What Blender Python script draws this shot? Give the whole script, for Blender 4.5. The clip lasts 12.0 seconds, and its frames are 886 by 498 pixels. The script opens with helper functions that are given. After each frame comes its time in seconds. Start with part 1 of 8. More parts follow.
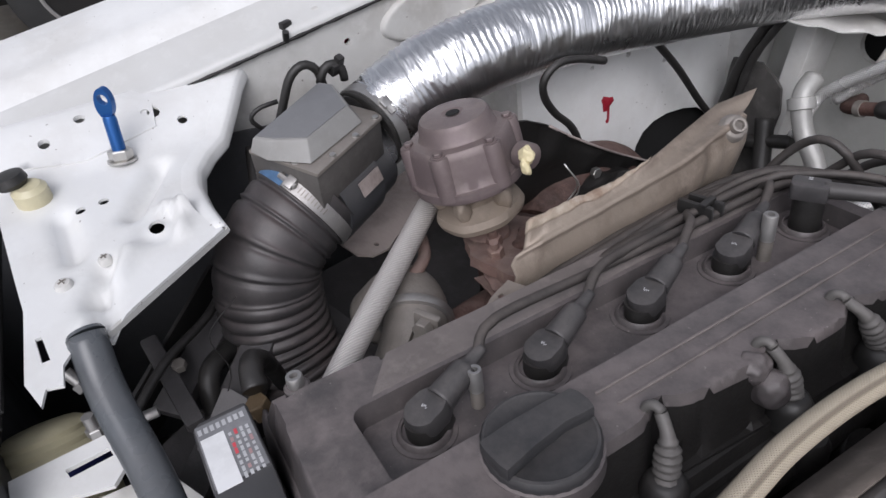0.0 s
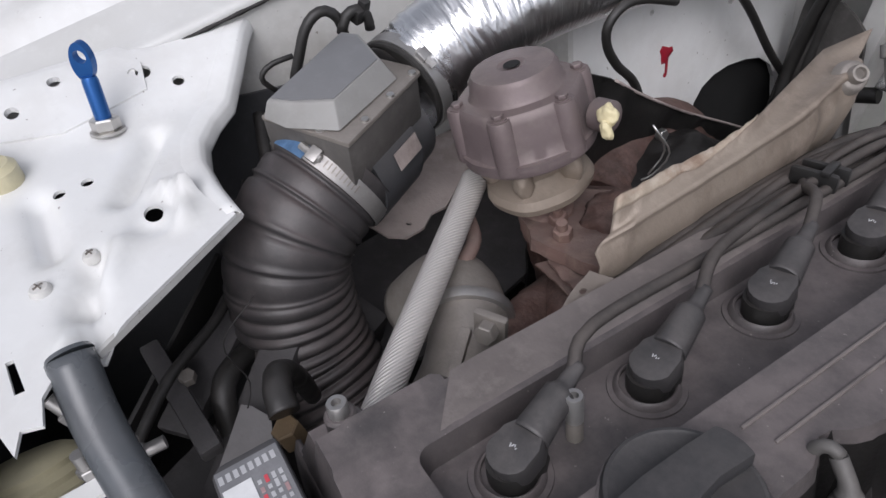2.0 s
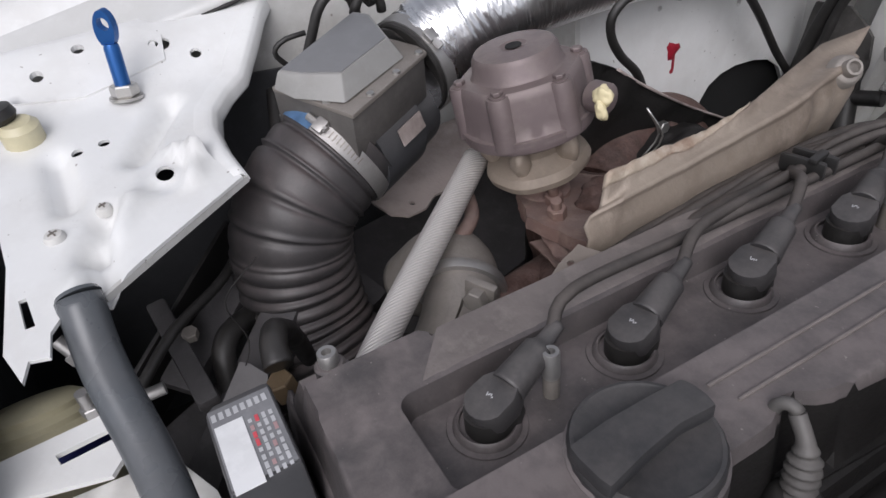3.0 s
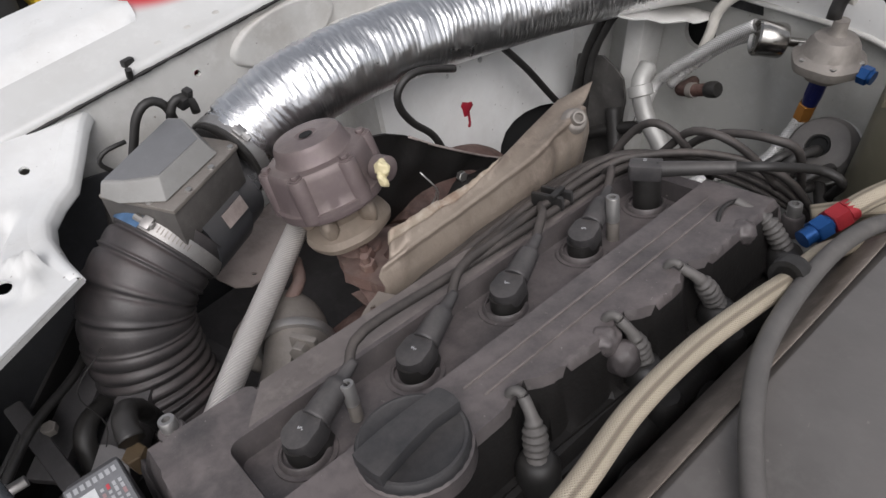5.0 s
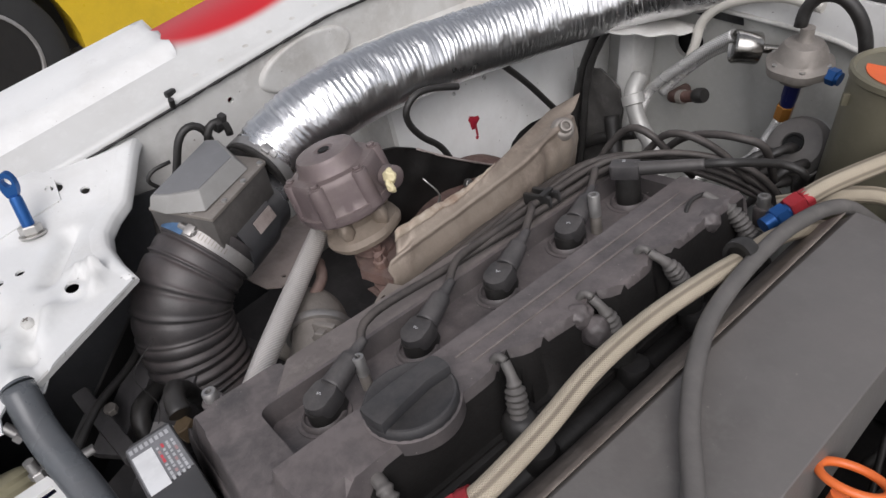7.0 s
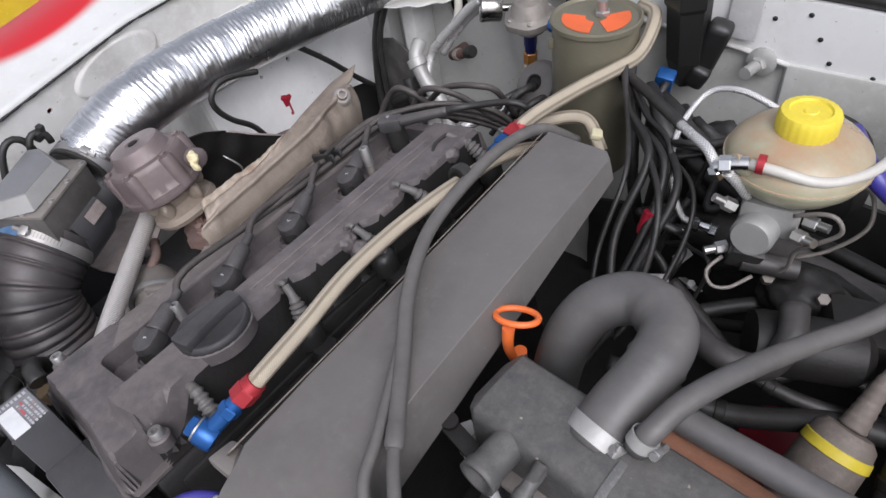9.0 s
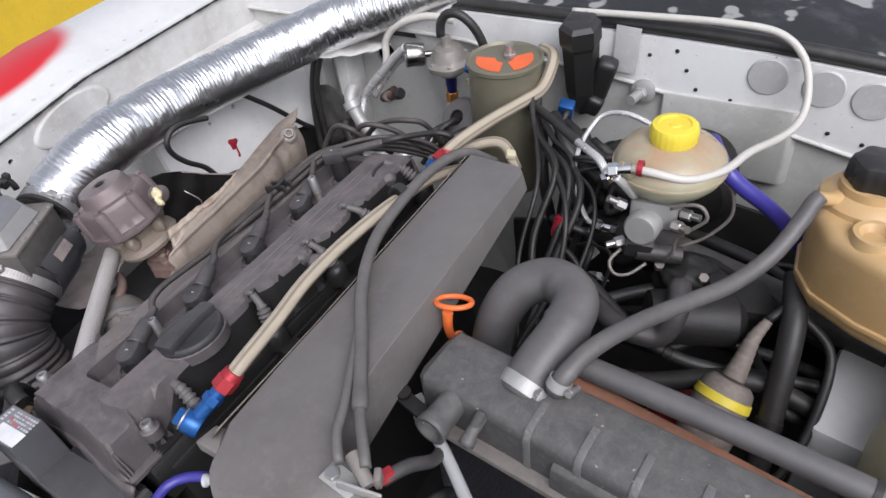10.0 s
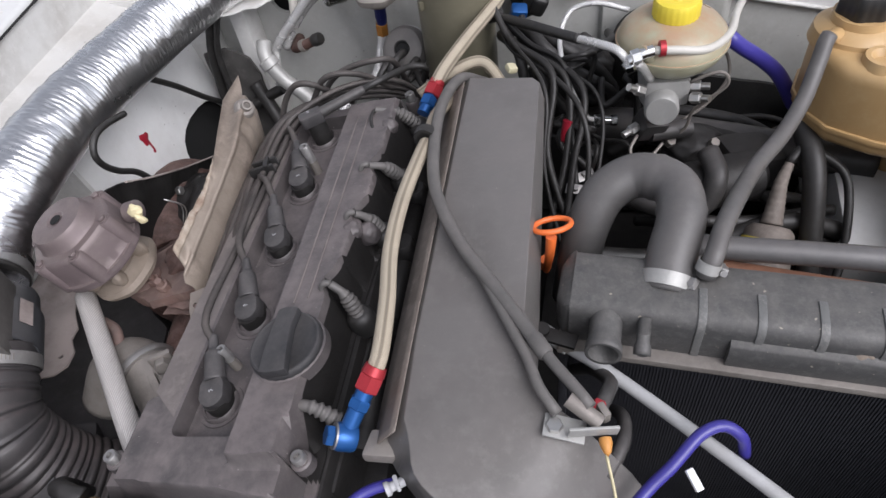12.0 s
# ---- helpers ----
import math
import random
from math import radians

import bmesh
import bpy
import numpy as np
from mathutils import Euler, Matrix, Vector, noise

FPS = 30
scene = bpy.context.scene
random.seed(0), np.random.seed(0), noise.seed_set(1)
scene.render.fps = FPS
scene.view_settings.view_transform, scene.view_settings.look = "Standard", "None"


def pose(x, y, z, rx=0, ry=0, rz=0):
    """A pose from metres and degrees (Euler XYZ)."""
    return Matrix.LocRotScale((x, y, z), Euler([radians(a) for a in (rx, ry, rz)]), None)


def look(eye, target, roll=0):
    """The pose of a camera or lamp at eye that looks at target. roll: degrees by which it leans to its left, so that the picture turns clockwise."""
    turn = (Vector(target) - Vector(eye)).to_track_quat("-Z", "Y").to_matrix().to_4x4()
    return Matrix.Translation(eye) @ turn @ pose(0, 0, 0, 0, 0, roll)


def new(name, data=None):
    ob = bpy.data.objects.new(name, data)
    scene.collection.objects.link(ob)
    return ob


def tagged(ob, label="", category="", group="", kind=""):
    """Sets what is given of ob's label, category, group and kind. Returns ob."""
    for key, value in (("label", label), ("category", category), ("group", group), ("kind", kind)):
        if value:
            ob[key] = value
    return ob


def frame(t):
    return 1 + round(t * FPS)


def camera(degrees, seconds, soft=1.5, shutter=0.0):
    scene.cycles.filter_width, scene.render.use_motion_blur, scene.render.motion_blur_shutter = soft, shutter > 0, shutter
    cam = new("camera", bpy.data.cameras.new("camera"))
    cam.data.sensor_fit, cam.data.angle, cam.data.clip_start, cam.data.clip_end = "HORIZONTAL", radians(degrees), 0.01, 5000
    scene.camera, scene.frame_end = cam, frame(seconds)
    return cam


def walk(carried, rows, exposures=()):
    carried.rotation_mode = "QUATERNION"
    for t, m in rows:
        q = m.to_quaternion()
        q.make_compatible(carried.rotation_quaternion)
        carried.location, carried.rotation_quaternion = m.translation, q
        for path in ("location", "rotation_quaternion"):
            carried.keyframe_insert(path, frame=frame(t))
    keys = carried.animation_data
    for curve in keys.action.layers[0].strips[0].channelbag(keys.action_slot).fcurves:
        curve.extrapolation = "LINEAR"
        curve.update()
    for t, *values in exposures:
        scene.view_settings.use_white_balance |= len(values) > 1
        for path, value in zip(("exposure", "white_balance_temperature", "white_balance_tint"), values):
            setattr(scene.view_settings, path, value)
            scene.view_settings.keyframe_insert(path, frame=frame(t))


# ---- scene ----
cam = camera(68.2, 12.0)
PATH = [
    (0, (0.2, -0.096, 0.327), (-1.082, 0.636, -1.022), -2.1),
    (0.5, (0.136, -0.091, 0.295), (-1.105, 0.671, -1.076), -2.1),
    (1, (0.11, -0.094, 0.287), (-1.107, 0.644, -1.117), -3.7),
    (1.5, (0.108, -0.102, 0.273), (-1.141, 0.641, -1.101), -1.8),
    (2, (0.11, -0.093, 0.274), (-1.105, 0.607, -1.152), -3.1),
    (2.5, (0.128, -0.099, 0.266), (-1.125, 0.54, -1.155), -2.5),
    (4.3, (0.167, -0.085, 0.312), (-1.04, 0.774, -1.032), -0.8),
    (4.5, (0.179, -0.087, 0.323), (-1.025, 0.795, -1.008), -1.7),
    (5, (0.226, -0.074, 0.333), (-0.911, 0.895, -0.997), -2.5),
    (5.5, (0.252, -0.07, 0.351), (-0.903, 0.915, -0.951), -4.1),
    (6, (0.269, -0.081, 0.349), (-0.932, 0.863, -0.943), -4.4),
    (6.5, (0.274, -0.09, 0.356), (-0.937, 0.831, -0.942), -5.4),
    (7, (0.295, -0.094, 0.365), (-0.936, 0.817, -0.922), -6.7),
    (7.5, (0.33, -0.085, 0.36), (-0.866, 0.837, -0.952), -8.0),
    (7.7, (0.36, -0.085, 0.373), (-0.806, 0.829, -0.97), -8.7),
    (9.3, (0.478, -0.103, 0.422), (-0.479, 0.983, -0.958), -9.8),
    (9.5, (0.484, -0.123, 0.424), (-0.451, 1.045, -0.903), -8.7),
    (10, (0.528, -0.18, 0.462), (-0.357, 1.055, -0.839), -7.9),
    (10.5, (0.581, -0.191, 0.465), (-0.321, 1.001, -0.863), -9.0),
    (11, (0.539, -0.198, 0.451), (-0.292, 0.998, -0.92), -9.1),
    (11.5, (0.399, -0.235, 0.455), (-0.165, 1.082, -0.94), -9.9),
    (12, (0.286, -0.234, 0.462), (-0.071, 1.049, -1.03), -10.3),
]
walk(cam, [(t, look(eye, target, roll)) for t, eye, target, roll in PATH],
     [(0, -0.15, 6150, 14), (2.7, -0.15, 6200, 14), (4.5, -0.15, 6400, 12), (6.5, -0.15, 6400, 12), (7.7, -0.15, 6300, 14), (9.5, 0.25, 6100, 14), (12, 0.2, 6150, 14)])

# ---- world and light ----
world = bpy.data.worlds.new("sky")
scene.world = world
world.use_nodes = True
wn, wl = world.node_tree.nodes, world.node_tree.links
sky = wn.new("ShaderNodeTexSky")
sky.sky_type, sky.sun_disc = "NISHITA", False
sky.sun_elevation, sky.sun_rotation = radians(48), radians(129)
sky.air_density, sky.dust_density, sky.ozone_density = 1.0, 4.0, 1.0
hsv = wn.new("ShaderNodeHueSaturation")
hsv.inputs["Saturation"].default_value = 0.22
wl.new(sky.outputs[0], hsv.inputs["Color"])
wl.new(hsv.outputs[0], wn["Background"].inputs[0])
wn["Background"].inputs[1].default_value = 0.15
sun_data = bpy.data.lights.new("daylight", "SUN")
sun_data.energy, sun_data.angle, sun_data.color = 1.5, radians(50), (1.0, 0.98, 0.97)
sun = new("daylight", sun_data)
sun.matrix_world = look((1.05, -0.85, 1.5), (0, 0, 0))

# ---- materials ----


def material(name, base, rough=0.6, metal=0.0, dark=None, light=None, grain=60.0, stain=9.0, amount=0.5,
             bump=0.15, bump_scale=220.0, spec=0.5, dust=None, dust_amount=0.0, coat=0.0, specks=None, speck_scale=170.0, speck_level=0.735):
    """Two-scale varied surface: base, stains towards dark, wear towards light, and dust lying on upward faces."""
    m = bpy.data.materials.new(name)
    m.use_nodes = True
    n, l = m.node_tree.nodes, m.node_tree.links
    bsdf = n["Principled BSDF"]
    co = n.new("ShaderNodeTexCoord")

    def noise_node(scale, detail, roughness=0.6):
        t = n.new("ShaderNodeTexNoise")
        t.inputs["Scale"].default_value, t.inputs["Detail"].default_value = scale, detail
        t.inputs["Roughness"].default_value = roughness
        l.new(co.outputs["Object"], t.inputs["Vector"])
        return t.outputs["Fac"]

    def ramp(src, lo, hi):
        r = n.new("ShaderNodeMapRange")
        r.inputs["From Min"].default_value, r.inputs["From Max"].default_value = lo, hi
        l.new(src, r.inputs["Value"])
        return r.outputs["Result"]

    def mix(fac, a, b, scale=1.0):
        x = n.new("ShaderNodeMix")
        x.data_type = "RGBA"
        mul = n.new("ShaderNodeMath")
        mul.operation = "MULTIPLY"
        mul.inputs[1].default_value = scale
        l.new(fac, mul.inputs[0])
        l.new(mul.outputs[0], x.inputs[0])
        for k, v in ((6, a), (7, b)):
            if isinstance(v, tuple):
                x.inputs[k].default_value = (*v, 1)
            else:
                l.new(v, x.inputs[k])
        return x.outputs[2]

    dark = dark or tuple(c * 0.5 for c in base)
    light = light or tuple(min(1, c * 1.35) for c in base)
    big, small = noise_node(stain, 5), noise_node(grain, 6, 0.7)
    col = mix(ramp(big, 0.45, 0.7), base, dark, amount)
    col = mix(ramp(small, 0.5, 0.75), col, light, amount)
    if dust:
        geo = n.new("ShaderNodeNewGeometry")
        sep = n.new("ShaderNodeSeparateXYZ")
        l.new(geo.outputs["Normal"], sep.inputs[0])
        up = ramp(sep.outputs["Z"], 0.1, 0.9)
        mulu = n.new("ShaderNodeMath")
        mulu.operation = "MULTIPLY"
        l.new(up, mulu.inputs[0])
        l.new(ramp(noise_node(stain * 2.2, 7, 0.7), 0.3, 0.62), mulu.inputs[1])
        col = mix(mulu.outputs[0], col, dust, dust_amount)
    if specks:
        col = mix(ramp(noise_node(speck_scale, 2, 0.5), speck_level, speck_level + 0.03), col, specks, 0.7)
        col = mix(ramp(noise_node(speck_scale * 0.22, 8, 0.75), 0.62, 0.74), col, specks, 0.22)
    l.new(col, bsdf.inputs["Base Color"])
    rr = n.new("ShaderNodeMapRange")
    rr.inputs["To Min"].default_value, rr.inputs["To Max"].default_value = max(0.05, rough - 0.12), min(1, rough + 0.12)
    l.new(big, rr.inputs["Value"])
    l.new(rr.outputs["Result"], bsdf.inputs["Roughness"])
    bsdf.inputs["Metallic"].default_value = metal
    bsdf.inputs["Specular IOR Level"].default_value = spec
    bsdf.inputs["Coat Weight"].default_value = coat
    bp = n.new("ShaderNodeBump")
    bp.inputs["Strength"].default_value, bp.inputs["Distance"].default_value = bump, 0.002
    l.new(noise_node(bump_scale, 4), bp.inputs["Height"])
    l.new(bp.outputs[0], bsdf.inputs["Normal"])
    return m


def braid(name, base, dark, metal, rough, pitch=0.0045, stripe=0.0, ways=(1, -1)):
    """Woven sleeve: two crossing spiral waves on the sweep's own coordinates."""
    m = material(name, base, rough, metal, amount=0.35)
    n, l = m.node_tree.nodes, m.node_tree.links
    bsdf = n["Principled BSDF"]
    uv = n.new("ShaderNodeUVMap")
    heights = []
    for sign in ways:
        mp = n.new("ShaderNodeMapping")
        mp.inputs["Rotation"].default_value = (0, 0, sign * radians(40))
        mp.inputs["Scale"].default_value = (1, 1, 1)
        l.new(uv.outputs[0], mp.inputs[0])
        wv = n.new("ShaderNodeTexWave")
        wv.inputs["Scale"].default_value = 0.314 / pitch
        l.new(mp.outputs[0], wv.inputs["Vector"])
        heights.append(wv.outputs["Fac"])
    mx = n.new("ShaderNodeMath")
    mx.operation = "MAXIMUM"
    l.new(heights[0], mx.inputs[0])
    l.new(heights[-1], mx.inputs[1])
    old = bsdf.inputs["Base Color"].links[0].from_socket
    mixn = n.new("ShaderNodeMix")
    mixn.data_type = "RGBA"
    mixn.inputs[6].default_value = (*dark, 1)
    l.new(mx.outputs[0], mixn.inputs[0])
    l.new(old, mixn.inputs[7])
    l.new(mixn.outputs[2], bsdf.inputs["Base Color"])
    if stripe:
        sep = n.new("ShaderNodeSeparateXYZ")
        l.new(uv.outputs[0], sep.inputs[0])
        mul = n.new("ShaderNodeMath")
        mul.operation = "MULTIPLY"
        mul.inputs[1].default_value = 2 * math.pi / stripe
        l.new(sep.outputs[0], mul.inputs[0])
        sine = n.new("ShaderNodeMath")
        sine.operation = "SINE"
        l.new(mul.outputs[0], sine.inputs[0])
        rng_node = n.new("ShaderNodeMapRange")
        rng_node.inputs["From Min"].default_value, rng_node.inputs["From Max"].default_value = 0.45, 0.95
        l.new(sine.outputs[0], rng_node.inputs["Value"])
        tone = n.new("ShaderNodeMix")
        tone.data_type = "RGBA"
        tone.inputs[7].default_value = (*[c * 0.6 for c in dark], 1)
        l.new(rng_node.outputs[0], tone.inputs[0])
        l.new(mixn.outputs[2], tone.inputs[6])
        l.new(tone.outputs[2], bsdf.inputs["Base Color"])
    bp = n.new("ShaderNodeBump")
    bp.inputs["Strength"].default_value, bp.inputs["Distance"].default_value = 0.6, 0.0008
    l.new(mx.outputs[0], bp.inputs["Height"])
    l.new(bp.outputs[0], bsdf.inputs["Normal"])
    return m


DUST = (0.2, 0.178, 0.168)
M = {
    "white": material("white_body_paint", (0.73, 0.73, 0.72), 0.35, dark=(0.5, 0.48, 0.45), light=(0.78, 0.78, 0.77), amount=0.5,
                      bump=0.04, stain=8, coat=0.3, specks=(0.2, 0.17, 0.15)),
    "white_dirty": material("dirty_white_paint", (0.58, 0.575, 0.555), 0.45, dark=(0.36, 0.34, 0.31), light=(0.65, 0.64, 0.62), amount=0.75,
                            bump=0.06, stain=9, dust=(0.45, 0.41, 0.36), dust_amount=0.25, specks=(0.16, 0.13, 0.11)),
    "bulkhead_grey": material("grimy_off_white_bulkhead", (0.5, 0.5, 0.475), 0.45, dark=(0.3, 0.29, 0.26), light=(0.58, 0.575, 0.555), amount=0.6, stain=7, bump=0.06, specks=(0.16, 0.13, 0.11)),
    "grey_paint": material("grey_primer_paint", (0.44, 0.44, 0.44), 0.5, dark=(0.27, 0.25, 0.23), amount=0.5, stain=7, bump=0.06),
    "cover": material("dusty_grey_cover", (0.07, 0.063, 0.063), 0.46, 0.0, dark=(0.042, 0.035, 0.036), light=(0.12, 0.104, 0.104), amount=0.65,
                      stain=14, bump=0.16, dust=(0.235, 0.2, 0.193), dust_amount=0.5, specks=(0.28, 0.26, 0.24), speck_scale=300.0, speck_level=0.73),
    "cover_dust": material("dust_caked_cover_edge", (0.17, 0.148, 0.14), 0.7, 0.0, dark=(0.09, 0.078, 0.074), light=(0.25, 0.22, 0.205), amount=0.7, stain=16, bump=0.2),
    "plenum": material("satin_grey_plenum", (0.136, 0.128, 0.122), 0.42, 0.0, dark=(0.068, 0.062, 0.057), light=(0.158, 0.15, 0.142),
                       amount=0.78, stain=5.5, bump=0.08, dust=DUST, dust_amount=0.3, specks=(0.22, 0.2, 0.185), speck_scale=240.0, speck_level=0.75),
    "rubber": material("black_rubber", (0.017, 0.016, 0.015), 0.5, 0.0, light=(0.045, 0.043, 0.042), amount=0.6, bump=0.08, dust=DUST, dust_amount=0.09),
    "intake_rubber": material("grey_black_rubber", (0.036, 0.034, 0.035), 0.46, 0.0, dark=(0.021, 0.019, 0.019), light=(0.07, 0.062, 0.061), amount=0.65, bump=0.12, dust=(0.21, 0.155, 0.145), dust_amount=0.22),
    "boot_rubber": material("dusty_moulded_boot", (0.04, 0.038, 0.039), 0.5, 0.0, dark=(0.022, 0.021, 0.021), light=(0.075, 0.07, 0.07), amount=0.6, bump=0.08, stain=26, dust=DUST, dust_amount=0.24),
    "hose_dusty": material("dusty_grey_hose", (0.085, 0.082, 0.08), 0.48, 0.0, dark=(0.055, 0.052, 0.05), light=(0.13, 0.125, 0.12), amount=0.55, bump=0.08, stain=14, dust=DUST, dust_amount=0.3),
    "mat": material("black_sound_mat", (0.016, 0.0155, 0.015), 0.8, amount=0.5, bump=0.4, stain=20),
    "cable_dusty": material("brown_dusty_cable", (0.036, 0.032, 0.03), 0.6, 0.0, light=(0.075, 0.066, 0.06), amount=0.7, bump=0.15, dust=(0.18, 0.15, 0.135), dust_amount=0.34),
    "rubber_grey": material("dusty_rubber_hose", (0.042, 0.04, 0.039), 0.45, 0.0, light=(0.085, 0.08, 0.078), amount=0.5, bump=0.06,
                            dust=DUST, dust_amount=0.35),
    "plastic": material("black_plastic", (0.017, 0.0165, 0.016), 0.42, amount=0.5, bump=0.05, dust=DUST, dust_amount=0.12),
    "cap_plastic": material("dusty_moulded_plastic", (0.03, 0.03, 0.032), 0.48, light=(0.055, 0.055, 0.057), amount=0.5, bump=0.06, dust=DUST, dust_amount=0.2, stain=30),
    "plastic_grey": material("worn_dark_plastic", (0.055, 0.056, 0.06), 0.45, amount=0.5, bump=0.06, dust=DUST, dust_amount=0.25),
    "black_paint": material("satin_grey_tube", (0.085, 0.094, 0.103), 0.27, amount=0.4, bump=0.04, dust=DUST, dust_amount=0.15),
    "alu": material("dull_aluminium", (0.42, 0.41, 0.4), 0.45, 0.8, dark=(0.25, 0.23, 0.21), amount=0.5, bump=0.12, dust=DUST, dust_amount=0.35),
    "alu_dirty": material("grimy_cast_aluminium", (0.28, 0.255, 0.23), 0.6, 0.45, dark=(0.14, 0.12, 0.105), amount=0.6, bump=0.25, stain=22,
                          dust=DUST, dust_amount=0.4),
    "alu_dark": material("dark_cast_meter_body", (0.13, 0.122, 0.115), 0.5, 0.3, dark=(0.08, 0.074, 0.07), light=(0.19, 0.178, 0.168), amount=0.55, bump=0.2, stain=20, dust=DUST, dust_amount=0.25),
    "steel": material("zinc_steel", (0.55, 0.54, 0.52), 0.32, 0.9, dark=(0.36, 0.33, 0.3), amount=0.45, bump=0.06),
    "gauge_metal": material("dark_plated_steel", (0.34, 0.33, 0.31), 0.22, 1.0, dark=(0.2, 0.19, 0.18), amount=0.4, bump=0.02),
    "chrome": material("bright_steel", (0.75, 0.75, 0.74), 0.14, 1.0, dark=(0.55, 0.53, 0.5), amount=0.3, bump=0.02),
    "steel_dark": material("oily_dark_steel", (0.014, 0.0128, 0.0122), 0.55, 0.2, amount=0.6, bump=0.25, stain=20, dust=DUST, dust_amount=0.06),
    "rust": material("rusty_cast_iron", (0.085, 0.042, 0.033), 0.85, 0.1, dark=(0.035, 0.022, 0.019), light=(0.2, 0.12, 0.095), amount=0.85, bump=0.6, stain=32, dust=(0.2, 0.145, 0.13), dust_amount=0.45),
    "rust_dust": material("brown_heat_stained_iron", (0.2, 0.125, 0.105), 0.75, 0.1, dark=(0.12, 0.085, 0.075), light=(0.34, 0.26, 0.21), amount=0.6,
                          bump=0.35, stain=25, dust=DUST, dust_amount=0.3),
    "wastegate": material("brown_anodised_canister", (0.155, 0.121, 0.122), 0.5, 0.25, dark=(0.1, 0.08, 0.075), light=(0.22, 0.185, 0.17), amount=0.5,
                          bump=0.12, stain=18, dust=(0.27, 0.22, 0.19), dust_amount=0.3),
    "shield": material("heat_stained_shield", (0.3, 0.25, 0.205), 0.5, 0.3, dark=(0.085, 0.058, 0.045), light=(0.36, 0.3, 0.25), amount=0.85, bump=0.4,
                       stain=9, bump_scale=160, dust=(0.3, 0.25, 0.2), dust_amount=0.3),
    "shield_lip": material("rusty_pale_shield_edge", (0.37, 0.305, 0.24), 0.6, 0.2, dark=(0.17, 0.09, 0.055), light=(0.52, 0.46, 0.39), amount=0.8, bump=0.4, stain=45),
    "rail_dust": material("dusty_brown_rail", (0.36, 0.305, 0.285), 0.7, 0.0, dark=(0.1, 0.078, 0.07), light=(0.36, 0.31, 0.29), amount=0.85, bump=0.25, stain=12),
    "tan_cast": material("tan_stained_casting", (0.25, 0.205, 0.165), 0.6, 0.2, dark=(0.13, 0.1, 0.08), light=(0.33, 0.28, 0.23), amount=0.6, bump=0.25, stain=22),
    "blue": material("blue_anodised", (0.022, 0.105, 0.33), 0.3, 0.5, amount=0.4, bump=0.03),
    "navy": material("dark_blue_anodised", (0.02, 0.025, 0.12), 0.32, 0.5, amount=0.3, bump=0.02),
    "red": material("red_anodised", (0.42, 0.035, 0.045), 0.35, 0.4, amount=0.4, bump=0.04),
    "gold": material("orange_anodised", (0.5, 0.22, 0.05), 0.3, 0.6, amount=0.3, bump=0.02),
    "blue_tape": material("pale_blue_band", (0.2, 0.36, 0.6), 0.4, 0.2, amount=0.4, bump=0.04),
    "purple": material("violet_silicone_hose", (0.05, 0.042, 0.27), 0.35, amount=0.25, bump=0.03, coat=0.1),
    "ochre": material("ochre_sealing_blob", (0.55, 0.25, 0.06), 0.5, amount=0.4, bump=0.05),
    "orange": material("orange_plastic", (0.75, 0.16, 0.035), 0.4, amount=0.25, bump=0.03),
    "orange_film": material("orange_sticker", (0.75, 0.13, 0.03), 0.4, dark=(0.4, 0.1, 0.04), amount=0.5, bump=0.03, stain=30),
    "yellow": material("yellow_plastic", (0.72, 0.58, 0.05), 0.42, dark=(0.5, 0.38, 0.05), amount=0.4, bump=0.03),
    "cream": material("yellowed_sealant", (0.66, 0.58, 0.36), 0.6, amount=0.4, bump=0.2),
    "tan": material("yellowed_tank_plastic", (0.5, 0.33, 0.155), 0.36, dark=(0.4, 0.24, 0.09), light=(0.58, 0.42, 0.23), amount=0.4, bump=0.04, stain=8),
    "tan_pale": material("pale_tank_plastic", (0.52, 0.475, 0.32), 0.4, dark=(0.4, 0.35, 0.21), amount=0.4, bump=0.04, stain=8),
    "reservoir": material("stained_reservoir_plastic", (0.37, 0.36, 0.255), 0.3, dark=(0.32, 0.28, 0.18), light=(0.43, 0.42, 0.31), amount=0.5, bump=0.03, stain=16, dust=(0.42, 0.2, 0.11), dust_amount=0.6),
    "olive": material("olive_coated_can", (0.19, 0.175, 0.125), 0.38, 0.3, dark=(0.13, 0.12, 0.085), light=(0.24, 0.22, 0.165), amount=0.5, bump=0.05, stain=12),
    "paper": material("white_sticker", (0.78, 0.78, 0.78), 0.5, amount=0.3, bump=0.02, stain=20),
    "print_red": material("red_print", (0.6, 0.08, 0.1), 0.5, amount=0.3, bump=0.02),
    "print_pale": material("pale_print", (0.5, 0.5, 0.51), 0.5, amount=0.4, bump=0.02),
    "print_faint": material("faint_red_print", (0.42, 0.27, 0.27), 0.5, amount=0.4, bump=0.02),
    "red_paint": material("red_paint_drip", (0.3, 0.015, 0.03), 0.35, amount=0.3, bump=0.02),
    "yellow_car": material("yellow_car_paint", (0.62, 0.42, 0.02), 0.3, amount=0.2, bump=0.02, coat=0.4),
    "tyre": material("tyre_rubber", (0.02, 0.02, 0.02), 0.7, amount=0.4, bump=0.2),
    "concrete": material("workshop_concrete", (0.3, 0.29, 0.28), 0.8, amount=0.5, stain=2, grain=20, bump=0.2, bump_scale=60),
    "alu_pale": material("cast_pale_aluminium", (0.37, 0.365, 0.35), 0.5, 0.35, dark=(0.36, 0.35, 0.33), amount=0.45, bump=0.2, stain=20),
